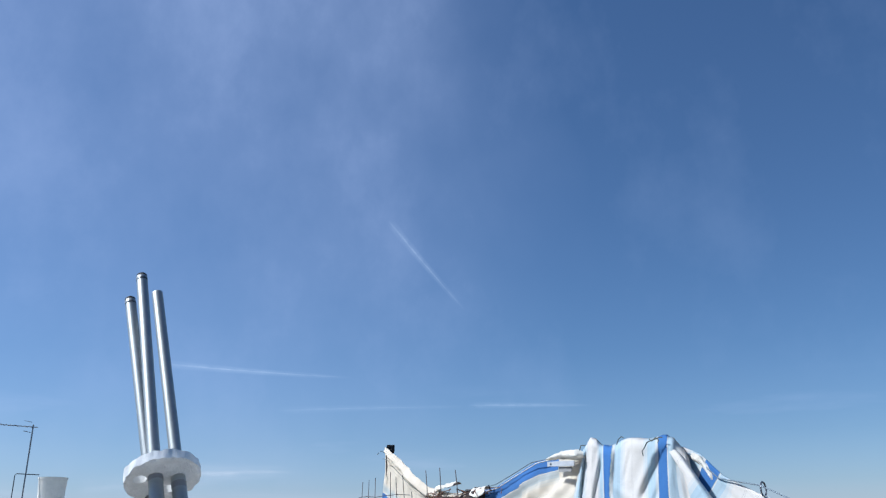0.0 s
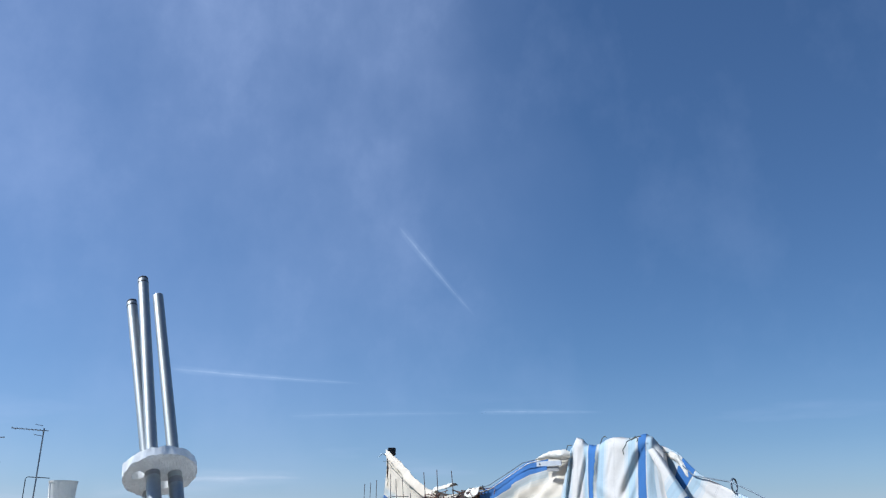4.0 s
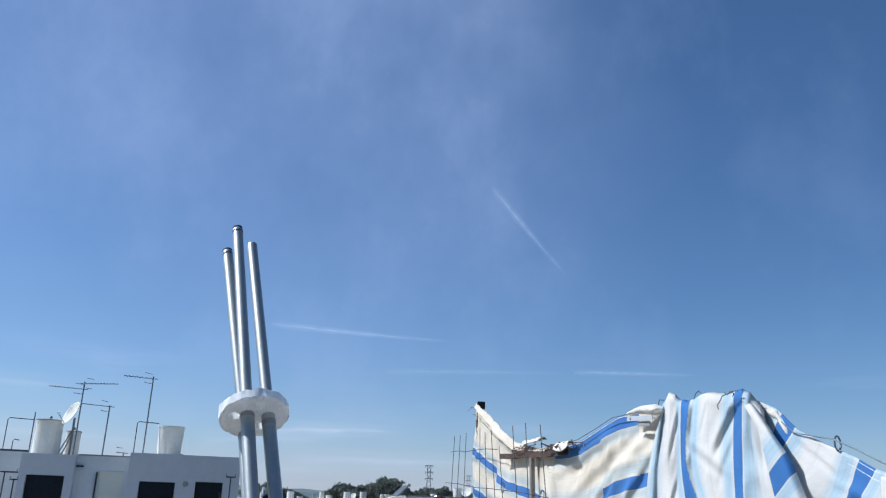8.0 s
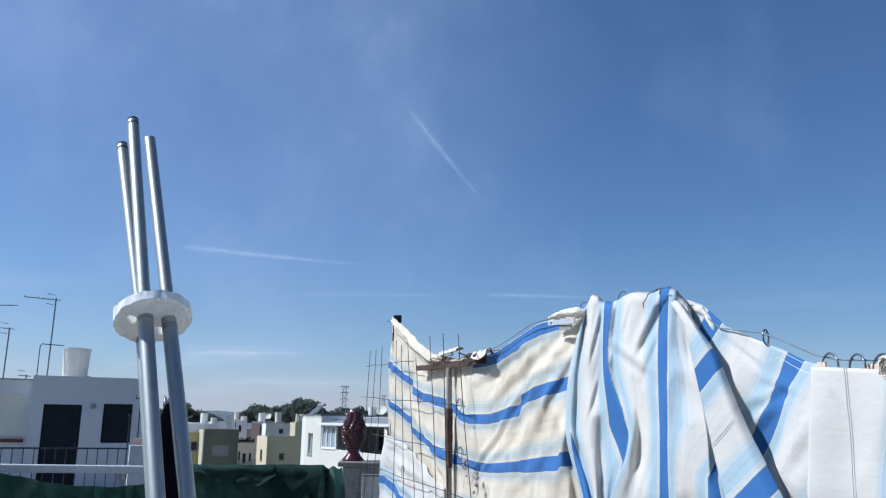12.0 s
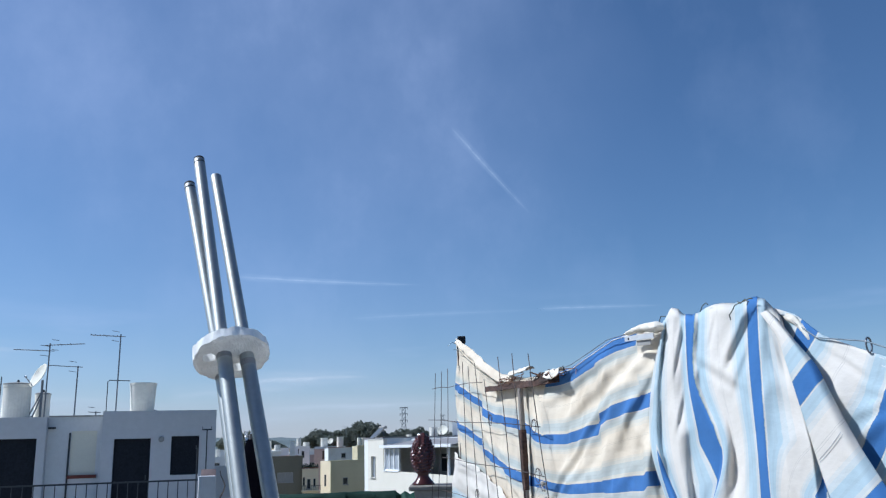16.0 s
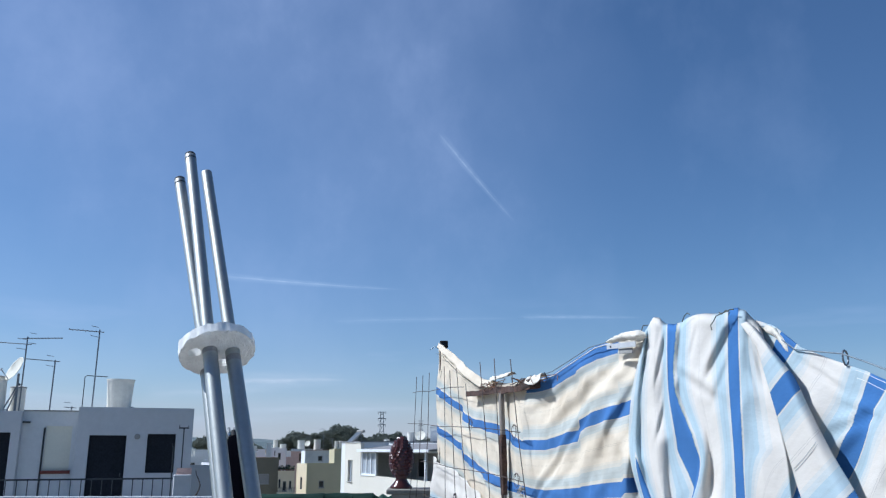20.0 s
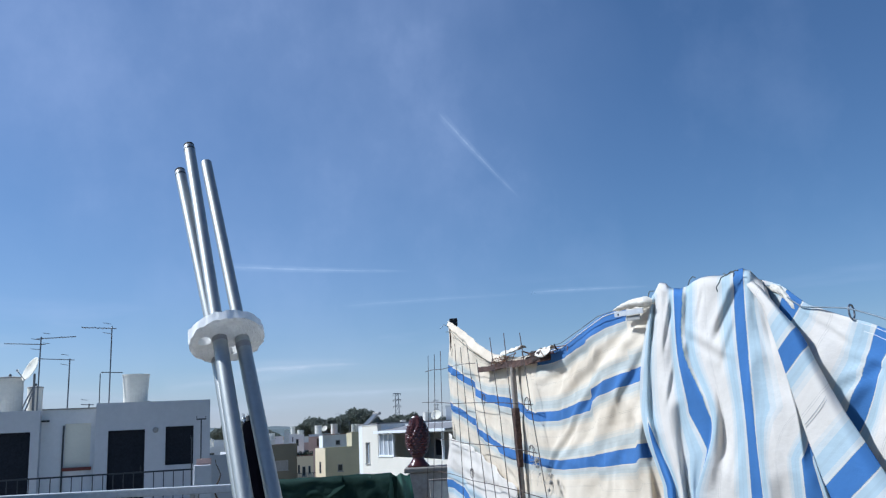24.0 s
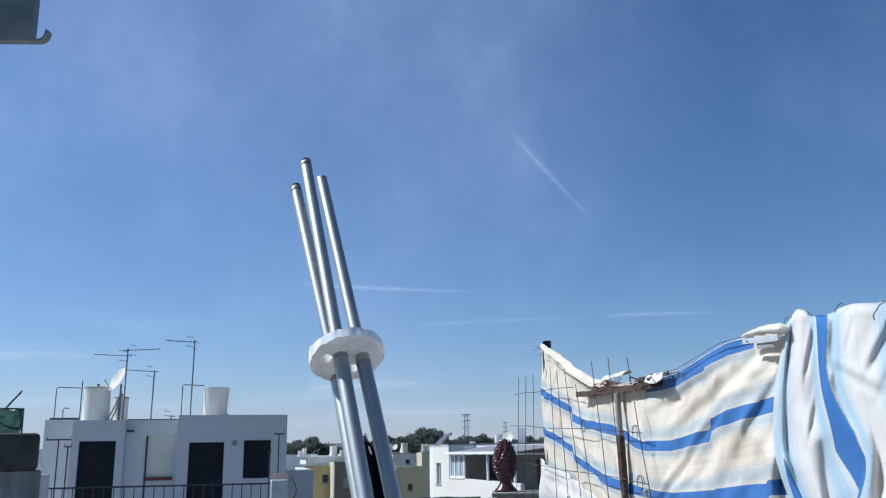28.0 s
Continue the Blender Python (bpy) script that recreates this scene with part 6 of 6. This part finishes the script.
def hoop(x0, x1, y, z0, z1, extra=None):
    t = thing("pipe_hoop", at_h(x0, y, z0), "thin bent iron pipe hoop on the roof", "pipe", "bent pipes on the roof")
    part("pipe", tubed([(0, 0, 0), (0, 0, z1 - z0 - 0.04), (0.04, 0, z1 - z0), (x1 - x0, 0, z1 - z0 - 0.02)], 0.012, 7), IRON, t)
    if extra:
        part("stay", tubed([(x1 - x0, 0.02, 0), (x1 - x0, 0.02, extra - z0)], 0.014, 6), IRON, t)
    return t


hoop(-0.04, 0.52, 1.5, 2.52, 3.46)
hoop(-3.22, -2.60, 1.5, 2.503, 3.38, 3.56)
hoop(-3.05, -2.9, 1.7, 2.503, 2.85)
rb = thing("pipe_run", at_h(-3.2, 0.9, 2.503), "dark pipe lying along the roof edge", "pipe")
part("pipe", tubed([(0, 0, 0.03), (0.7, 0, 0.03)], 0.03, 8), IRON, rb)


# ---- the town further off ----
def town_house(x, y, turn, w, dpt, top, mat, side_mat, label, wins=(), parapet=0.25, roof=None):
    t = thing("town_house", place(x, y, BASE, turn), label, "house", "houses of the town")
    ops = [(a, b, c + Z, e + Z) for a, b, c, e, _ in wins]
    block(t, 0, w, 0, dpt, 0, top + Z, mat, ops, "front_wall", parapet, roof, side_mat)
    for a, b, c, e, st in wins:
        window(t, a, b, c + Z, e + Z, 0.0, st)
    part("coping", boxed(-0.04, w + 0.04, -0.04, 0.24, top + Z + 0.002, top + Z + 0.06), mat, t)
    return t


# white house with a glazed lean-to
def lean_to_house():
    m = place(-3.22, 44.93, BASE, 27)
    t = thing("town_house", m, "white house with a lean-to porch and white-framed windows", "house", "houses of the town")
    # tall wing
    part("side_wall", holed_wall(bmesh.new(), 0, 2.2, 0, 1.86 + Z, 0, 0.2, [(0.45, 1.10, -0.14 + Z, 0.97 + Z)]), WARMW, t).matrix_local = place(0, 2.2, 0, -90)
    part("wing", boxed(0.2, 0.9, 0.0, 2.2, 0, 1.80 + Z), WHITE, t)
    ww = part("wing_window", boxed(0.12, 0.15, 1.103, 1.747, -0.137 + Z, 0.967 + Z), PALEGLASS, t, "tall curtained window")
    part("frame", boxed(0.09, 0.118, 1.40, 1.45, -0.137 + Z, 0.967 + Z), FRAMEG, ww)
    part("sill", boxed(-0.05, 0.088, 1.06, 1.79, -0.19 + Z, -0.143 + Z), FRAMEG, ww)
    part("wing_roof", boxed(-0.03, 1.0, -0.03, 2.23, 1.862 + Z, 1.89 + Z), OFFWHITE, t)
    # porch along the sunny side: yard wall, three lights, a deep recess under a lean-to roof
    bm = boxed(0.0, 0.2, -8.0, -0.01, 0, 0.25 + Z)
    for v in bm.verts:
        if v.co.z > 1 and v.co.y < -1:
            v.co.z -= 0.10
    part("yard_wall", bm, WARMW, t, "sunlit white yard wall below the porch")
    # white wall under the porch; its shade is put into the grey colour
    part("porch_back", boxed(2.2, 2.4, -8.0, -0.01, 0, 1.70 + Z), GREY, t, "wall under the porch, its shade painted grey")
    part("porch_end", boxed(0.2, 2.2, -0.2, -0.01, 0, 1.62 + Z), OFFWHITE, t)
    wf = holed_wall(bmesh.new(), 0.02, 1.90, 0.235 + Z, 1.47 + Z, 0.04, 0.14, [(0.12 + 0.59 * k, 0.61 + 0.59 * k, 0.33 + Z, 1.37 + Z) for k in range(3)])
    for v in wf.verts:
        v.co = Vector((v.co.y, -v.co.x, v.co.z))
    bmesh.ops.recalc_face_normals(wf, faces=wf.faces)
    w = part("window", wf, FRAMEW, t, "white framed porch window of three lights")
    for k in range(3):
        y0 = -0.12 - 0.59 * k
        part("pane", boxed(0.085, 0.095, y0 - 0.49, y0, 0.33 + Z, 1.37 + Z), PALEGLASS, w)
    part("sill", boxed(-0.04, 0.04, -1.92, 0.0, 0.215 + Z, 0.255 + Z), FRAMEW, w)
    bm = bmesh.new()
    vs = [bm.verts.new((x, y, z + Z)) for y in (-8.2, 0.0) for x, z in ((-0.18, 1.47), (2.6, 1.80), (2.6, 1.86), (-0.18, 1.53))]
    for q in ((0, 1, 2, 3), (7, 6, 5, 4), (0, 4, 5, 1), (1, 5, 6, 2), (2, 6, 7, 3), (3, 7, 4, 0)):
        bm.faces.new([vs[i] for i in q])
    bmesh.ops.recalc_face_normals(bm, faces=bm.faces)
    part("porch_roof", bm, ROOFG, t, "grey lean-to roof")
    part("fascia", boxed(-0.24, -0.185, -8.2, 0.0, 1.42 + Z, 1.55 + Z), FRAMEW, t)
    for k in range(9):
        part("rafter_end", boxed(-0.18, 2.1, -0.5 - 0.9 * k, -0.42 - 0.9 * k, 1.38 + Z, 1.46 + Z), FRAMEW, t)
    for y0 in (-4.6, -7.4):
        part("porch_post", boxed(0.04, 0.14, y0, y0 + 0.10, 0.15 + Z, 1.46 + Z), FRAMEW, t)
    part("doorway", boxed(2.17, 2.199, -6.6, -5.6, -0.9 + Z, 1.15 + Z), BROWN, t, "dark red-brown door under the porch")
    part("doorway", boxed(2.17, 2.199, -3.2, -2.5, 0.2 + Z, 1.05 + Z), DARK, t, "dark window under the porch")
    part("upper_body", boxed(0.9, 7.0, 1.8, 5.0, 0, 1.92 + Z), WHITE, t)
    part("main_body", boxed(2.41, 7.0, -8.0, 1.79, 0, 1.86 + Z), WHITE, t)
    part("ridge", boxed(0.85, 7.1, 1.75, 5.1, 1.922 + Z, 1.99 + Z), ROOFG, t)
    s = thing("solar_water_heater", m @ place(0.30, 2.0, 1.89 + Z), "tilted solar water heater on a flat roof", "solar heater")
    o = part("collector", boxed(-0.35, 0.35, -0.03, 0.03, 0, 0.80), PANEL, s, "dark glazed collector")
    o.matrix_local = pose(-0.15, 0.0, 0.03, 0, 48, 0) @ pose(0, 0, 0, 0, 0, 90)
    part("edge", boxed(-0.37, -0.352, -0.04, 0.04, 0, 0.82), FRAMEG, s).matrix_local = pose(-0.15, 0.0, 0.03, 0, 48, 0) @ pose(0, 0, 0, 0, 0, 90)
    for y in (-0.3, 0.3):
        part("leg", tubed([(0.44, y, 0), (0.44, y, 0.54)], 0.018, 6), ALU, s)
    part("cylinder", tubed([(0.52, -0.42, 0.62), (0.52, 0.42, 0.62)], 0.085, 14), FRAMEG, s)
    return t


lean_to_house()
water_tank(place(-0.6, 49.2, 1.99), 0.24, 0.5, 1.0, lid=False)
dish(place(-0.05, 46.6, 2.25) @ pose(0, 0, 0, 68, 0, -25), 0.30, label="white satellite dish on a roof behind the mesh")
ch = thing("chimney", place(0.75, 49.6, 1.99), "white rendered chimney on a roof", "chimney")
part("stack", boxed(-0.25, 0.25, -0.2, 0.2, 0, 0.75), WHITE, ch)
part("cap", boxed(-0.30, 0.30, -0.25, 0.25, 0.75, 0.83), OFFWHITE, ch)

# house: olive front painted as shaded, yellow side as sunlit; flat pale roof
town_house(-12.19, 58.8, 16, 2.35, 5.0, 0.92, OLIVE, YELLOW, "rendered house, its front painted olive for shade, its side wall yellow for sun", [(0.62, 1.72, -0.78, -0.12, "blind")], 0.2)
rp = thing("roof_terrace", place(-15.9, 66.5, BASE, 12), "low white building with a flat pale roof", "house", "houses of the town")
part("wall", boxed(0, 3.0, 0, 6, 0, 1.22 + Z), OFFWHITE, rp)
part("roof", boxed(-0.1, 3.1, -0.1, 6.1, 1.222 + Z, 1.34 + Z), WHITE, rp)
dp = thing("drainpipe", place(-12.2, 58.72, BASE), "white drainpipe on a house corner", "pipe")
part("pipe", tubed([(0, 0, 0), (0, 0, 0.9 + Z)], 0.06, 8), FRAMEW, dp)
town_house(-15.2, 62.5, 14, 2.4, 4.0, 0.62, YELLOW, YELLOW, "yellow-ochre house between larger ones", [(1.3, 1.8, -0.6, 0.05, "plain")])
# cream (sun) and olive (shade) house, small balcony house with plants, tall olive wall
# one render: its lit side and shaded front get separate colours
cream = town_house(-8.51, 63.45, 22, 2.9, 3.2, 0.46, OLIVE2, CREAM, "house with one small window, pale olive for its shaded front, cream for its lit side", [(0.93, 1.33, -1.25, -0.74, "plain")], 0.2)
part("side_door", boxed(-0.012, 0.001, 1.35, 1.85, -1.39 + Z, -0.54 + Z), DARK, cream, "narrow dark doorway")
town_house(-9.91, 59.20, 10, 1.13, 2.0, 0.02, CREAM, CREAM, "small cream balcony house with three little windows", [(0.05, 0.19, -1.04, -0.48, "plain"), (0.34, 0.58, -1.25, -0.61, "plain"), (0.77, 0.93, -1.12, -0.59, "plain")], 0.12)
bal = thing("balcony", place(-9.91, 59.12, 0, 10), "small cream balcony slab with an iron rail", "balcony")
part("slab", boxed(-0.02, 1.3, -0.34, 0.07, -1.42, -1.34), CREAM, bal)
part("rail", boxed(0.0, 1.28, -0.33, -0.30, -1.06, -1.03), IRON, bal)
for k in range(9):
    part("baluster", boxed(0.02 + 0.155 * k, 0.035 + 0.155 * k, -0.325, -0.305, -1.34, -1.06), IRON, bal)


def roof_plants(x, y, z, length, turn, seed):
    t = thing("potted_plants", place(x, y, z, turn), "row of dark potted plants along a roof edge", "plants")
    rnd = random.Random(seed)
    for k in range(5):
        part("pot", lathe(bmesh.new(), [(0.07, 0), (0.10, 0.14), (0.11, 0.15)], 10, (length * (k + 0.5) / 5, 0.1, 0)), ROOFT, t)
    vs, fs = [], []
    for k in range(420):
        p = Vector((rnd.uniform(0, length), 0.1 + rnd.gauss(0, 0.07), 0.15 + abs(rnd.gauss(0, 0.10))))
        u = Vector((rnd.gauss(0, 1), rnd.gauss(0, 1), rnd.gauss(0, 1))).normalized() * 0.05
        v = u.orthogonal().normalized() * 0.025
        n0 = len(vs)
        vs += [p - u, p + v, p + u, p - v]
        fs.append((n0, n0 + 1, n0 + 2, n0 + 3))
    me = bpy.data.meshes.new("leaves")
    me.from_pydata([tuple(v) for v in vs], [], fs)
    me.materials.append(LEAFD)
    o = new("leaves", me)
    o.parent = t


roof_plants(-9.91, 59.22, 0.02, 1.1, 10, 3)
town_house(-7.36, 71.66, 22, 1.0, 1.6, 1.51, OLIVE2, OLIVE2, "tall pale olive house with a blank wall", [])
# white and pink houses behind
town_house(-15.60, 90.69, 8, 1.13, 2.0, 1.54, WHITE, WHITE, "narrow white house with one small window", [(0.29, 0.59, 0.43, 1.12, "plain")], 0.1)
town_house(-14.40, 93.83, 8, 3.4, 3.0, 1.47, WHITE, WHITE, "white flat-roofed house with a dark doorway", [(0.24, 0.52, -0.2, 1.12, "dark")], 0.1)
town_house(-13.68, 88.97, 8, 1.62, 2.0, 1.23, PINK, PINK, "pink rendered house with brown shutters", [(0.84, 1.2, 0.24, 1.09, "brown"), (1.28, 1.56, 0.22, 1.08, "brown")], 0.1)
town_house(-11.40, 83.18, 20, 2.42, 1.8, 1.34, OFFWHITE, WHITE, "pale grey-white house with a square window", [(1.28, 1.75, 0.40, 0.87, "plain")], 0.1, roof=ROOFT)
rl = thing("roof_edge", place(-11.43, 83.12, 1.403, 20), "red-brown tiled roof edge on a pale house", "roof edge")
for k in range(10):
    part("tile", boxed(0.25 * k, 0.25 * k + 0.24, -0.06, 0.24, 0.0, 0.05), ROOFT, rl)
town_house(-9.32, 85.51, 10, 0.95, 1.5, 1.31, WHITE, WHITE, "slim white house with a tall window", [(0.12, 0.36, 0.16, 0.98, "plain")], 0.1)
town_house(-19.78, 108.23, 10, 0.64, 0.6, 2.23, OFFWHITE, OFFWHITE, "slim white stair tower on a far roof", [], 0.1)
town_house(-20.97, 118.17, 10, 1.4, 1.2, 1.65, WHITE, WHITE, "small far white stair head", [(0.5, 0.8, 0.6, 1.3, "dark")], 0.1)
town_house(-22.80, 117.83, 10, 1.1, 1.2, 1.42, WHITE, WHITE, "small far white stair head", [], 0.1)
rnd = random.Random(21)
for k in range(34):
    az = rnd.uniform(-17, 12)
    d = rnd.uniform(95, 190)
    x, y = d * math.sin(radians(az)), d * math.cos(radians(az))
    top = rnd.uniform(0.2, 1.6)
    w = rnd.uniform(3.5, 7.5)
    mt = rnd.choice((WHITE, WHITE, WHITE, OFFWHITE, CREAM, PINK))
    town_house(x, y, rnd.uniform(12, 32), w, 6.0, top, mt, mt, "small far flat-roofed house of the white town",
               [(w * 0.2, w * 0.2 + 0.9, top - 2.0, top - 0.9, "plain"), (w * 0.6, w * 0.6 + 0.9, top - 2.0, top - 0.9, "plain")])
    if k % 3:
        water_tank(place(x + w * (0.25 + 0.4 * ((k * 7) % 5) / 5), y + 4.2, top - 0.253), 0.42, 1.25 + 0.25 * (k % 4), 1.0, lid=k % 2 == 0, label="far pale water tank on a flat roof")
for x, y, z, r, h in ((-14.6, 70.0, 1.34, 0.30, 0.80), (-13.9, 70.5, 1.34, 0.26, 0.45), (-10.40, 84.4, 1.24, 0.33, 1.2), (-7.30, 72.4, 1.36, 0.15, 0.85), (-6.95, 72.6, 1.36, 0.18, 0.85),
                      (-13.55, 95.3, 1.37, 0.40, 1.1), (-15.0, 91.9, 1.44, 0.34, 0.6)):
    water_tank(place(x, y, z), r, h, 1.0, lid=False)
for x, y, z, h in ((-9.85, 84.7, 1.24, 2.2), (-12.6, 95.5, 1.37, 1.5), (-7.65, 72.6, 1.36, 1.1)):
    aerial(place(x, y, z), h, [(h - 0.05, 0.5, 170, 5, 0.3)], label="distant television aerial on a flat roof")
dd = dish(place(-11.20, 83.40, 2.02) @ pose(0, 0, 0, 65, 0, -30), 0.32, label="small satellite dish on a pole on a far roof")
part("pole", tubed([(0, 0, -0.02), pose(0, 0, 0, 65, 0, -30).inverted() @ Vector((0, 0.05, -0.75))], 0.025, 6), ALU, dd)


# ---- trees ----
def tree(x, y, h, spread, seed, label="dark umbrella pine with a broad uneven crown"):
    t = thing("tree", place(x, y, BASE), label, "tree", "trees beyond the town")
    rnd = random.Random(seed)
    bm = bmesh.new()
    top = h * 0.62
    tube(bm, [(0, 0, 0), (0.2, 0.1, top * 0.5), (0.1, 0.2, top)], 0.35, 8, 0.2)
    tips = []
    for k in range(7):
        a, r = rnd.uniform(0, 6.28), spread * rnd.uniform(0.35, 0.8)
        tip = (r * math.cos(a), r * math.sin(a), h * rnd.uniform(0.68, 0.86))
        tube(bm, [(0.1, 0.2, top * rnd.uniform(0.6, 1)), (tip[0] * 0.5, tip[1] * 0.5, (top + tip[2]) / 2), tip], 0.14, 6, 0.05)
        tips.append(tip)
    part("trunk", bm, BARK, t)
    vs, fs = [], []
    clumps = []
    for k in range(36):
        a, r = rnd.uniform(0, 6.28), spread * math.sqrt(rnd.random())
        zz = h * (0.80 + 0.13 * rnd.random() - 0.16 * (r / spread) ** 2)
        clumps.append((r * math.cos(a), r * math.sin(a), zz, spread * rnd.uniform(0.20, 0.36)))
    for cx, cy, cz, cr in clumps:
        for k in range(85):
            d = Vector((rnd.gauss(0, 1), rnd.gauss(0, 1), rnd.gauss(0, 0.7))).normalized() * cr * rnd.uniform(0.5, 1.08)
            p = Vector((cx, cy, cz)) + Vector((d.x, d.y, d.z * 0.62))
            s = rnd.uniform(0.18, 0.42) * (spread / 6) ** 0.5
            u = Vector((rnd.gauss(0, 1), rnd.gauss(0, 1), rnd.gauss(0, 1))).normalized()
            v = u.orthogonal().normalized()
            n0 = len(vs)
            vs += [p + u * s, p + v * s * 0.8, p - u * s, p - v * s * 0.8, p + u.cross(v) * s * 0.7]
            fs += [(n0, n0 + 1, n0 + 4), (n0 + 1, n0 + 2, n0 + 4), (n0 + 2, n0 + 3, n0 + 4), (n0 + 3, n0, n0 + 4)]
    me = bpy.data.meshes.new("crown")
    me.from_pydata([tuple(v) for v in vs], [], fs)
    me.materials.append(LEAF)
    o = new("crown", me)
    o.parent = t
    return t


for k, (x, y, top, spread) in enumerate(((-34.8, 237, 6.9, 4.4), (-38.5, 243, 5.0, 3.2), (-32.5, 240, 4.6, 3.0), (-27.6, 219, 6.2, 3.6), (-24.5, 221, 7.4, 4.0), (-21.0, 219, 9.0, 4.2), (-18.4, 223, 7.2, 3.8),
                                         (-15.2, 226, 6.0, 3.6), (-11.5, 229, 6.6, 3.4), (-7.5, 230, 7.2, 3.2), (-3.6, 232, 6.6, 3.4), (0.8, 234, 6.3, 3.6), (5.5, 236, 6.8, 3.6), (11, 238, 6.2, 3.8), (17, 236, 6.8, 4.0),
                                         (-58.5, 253, 7.4, 3.8), (-53.8, 256, 5.2, 3.4), (-64.0, 255, 6.6, 4.0), (-29.8, 224, 4.8, 2.8))):
    tree(x, y, (top + 7.0) * 0.965, spread * 1.15, 40 + k)
for k in range(16):
    rnd.seed(100 + k)
    az = -24 + 2.5 * k
    tree(300 * math.sin(radians(az)), 300 * math.cos(radians(az)), rnd.uniform(9.0, 11.5), 4.5, 300 + k, "far dark tree on the skyline")


def pylon(x, y, base, h, w):
    t = thing("power_pylon", place(x, y, BASE), "grey lattice power pylon on the skyline", "pylon", "power pylons")
    top = h - BASE
    for sx in (-1, 1):
        for sy in (-1, 1):
            part("leg", tubed([(sx * w, sy * w, 0), (sx * w * 0.42, sy * w * 0.42, top * 0.72), (sx * 0.75, sy * 0.75, top)], 0.11, 5), ALU, t)
    n = 12
    for k in range(n):
        z0, z1 = top * k / n, top * (k + 1) / n
        wz = lambda z: w * (1 - 0.58 * min(1, z / (top * 0.72))) if z < top * 0.72 else 0.42 * w + (0.75 - 0.42 * w) * (z - top * 0.72) / (top * 0.28)
        for s in (-1, 1):
            part("brace", tubed([(-wz(z0), s * wz(z0), z0), (wz(z1), s * wz(z1), z1)], 0.06, 4), ALU, t)
            part("brace", tubed([(wz(z0), s * wz(z0), z0), (-wz(z1), s * wz(z1), z1)], 0.06, 4), ALU, t)
    for k, f in enumerate((1.0, 0.885, 0.77)):
        part("arm", tubed([(-1.9, 0, top * f - 0.2), (1.9, 0, top * f - 0.2)], 0.16, 5), ALU, t)
        for s in (-1, 1):
            part("insulator", tubed([(s * 1.75, 0, top * f - 0.2), (s * 1.75, 0, top * f - 1.2)], 0.12, 5), GREY, t)


pylon(-19.2, 399.6, 4.8, 18.6, 2.0)
pylon(-1.1, 600, 4.8, 21.0, 2.6)


# ---- the neighbour's roof corner ----
def neighbour_corner():
    t = thing("mossy_wall", place(-6.27, 10.55, BASE, 31), "dark mossy concrete tank wall of the neighbouring roof", "wall")
    part("body", boxed(-2.5, 0.19, 0.0, 2.0, 0, 1.42 + Z), STREAKY, t)
    bm = boxed(-2.5, 0.14, -0.05, 1.6, 1.42 + Z, 1.90 + Z, bevel=0.06)
    part("basin", bm, MOSSY, t, "black mossy concrete basin")
    n = thing("shade_net", place(-7.02, 10.5, 1.90), "green shade net heaped on a frame", "shade net")
    bm = bmesh.new()
    g = []
    for i in range(25):
        a = i / 24
        row = []
        for j in range(15):
            s = j / 14
            row.append(bm.verts.new((-0.9 + 1.42 * a + 0.03 * noise.noise((a * 8, s * 6, 0)), 0.25 - 0.10 * math.sin(a * 11 + s * 3) + 0.25 * (s - 0.5), 0.0 + (0.36 - 0.05 * a + 0.03 * noise.noise((a * 9, 1, 2))) * s)))
        g.append(row)
    for i in range(24):
        for j in range(14):
            bm.faces.new((g[i][j], g[i + 1][j], g[i + 1][j + 1], g[i][j + 1]))
    part("sheet", bm, NETL, n, smooth=True)
    part("stick", tubed([(0.15, 0.3, 0), (0.52, 0.3, 0.0), (0.25, 0.3, 0.34), (0.45, 0.3, 0.56)][2:], 0.012, 6), IRON, n)
    part("frame", tubed([(0.5, 0.3, 0.0), (0.5, 0.3, 0.32), (-0.6, 0.3, 0.36), (-0.6, 0.3, 0.0)], 0.012, 6), IRON, n)
    c = thing("neighbour_house", place(-8.9, 9.2, BASE, 31), "pale rendered neighbouring house wall", "house")
    part("wall", boxed(-3.0, 2.2, 0.0, 1.5, 0, 1.05 + Z), OFFWHITE, c)


neighbour_corner()
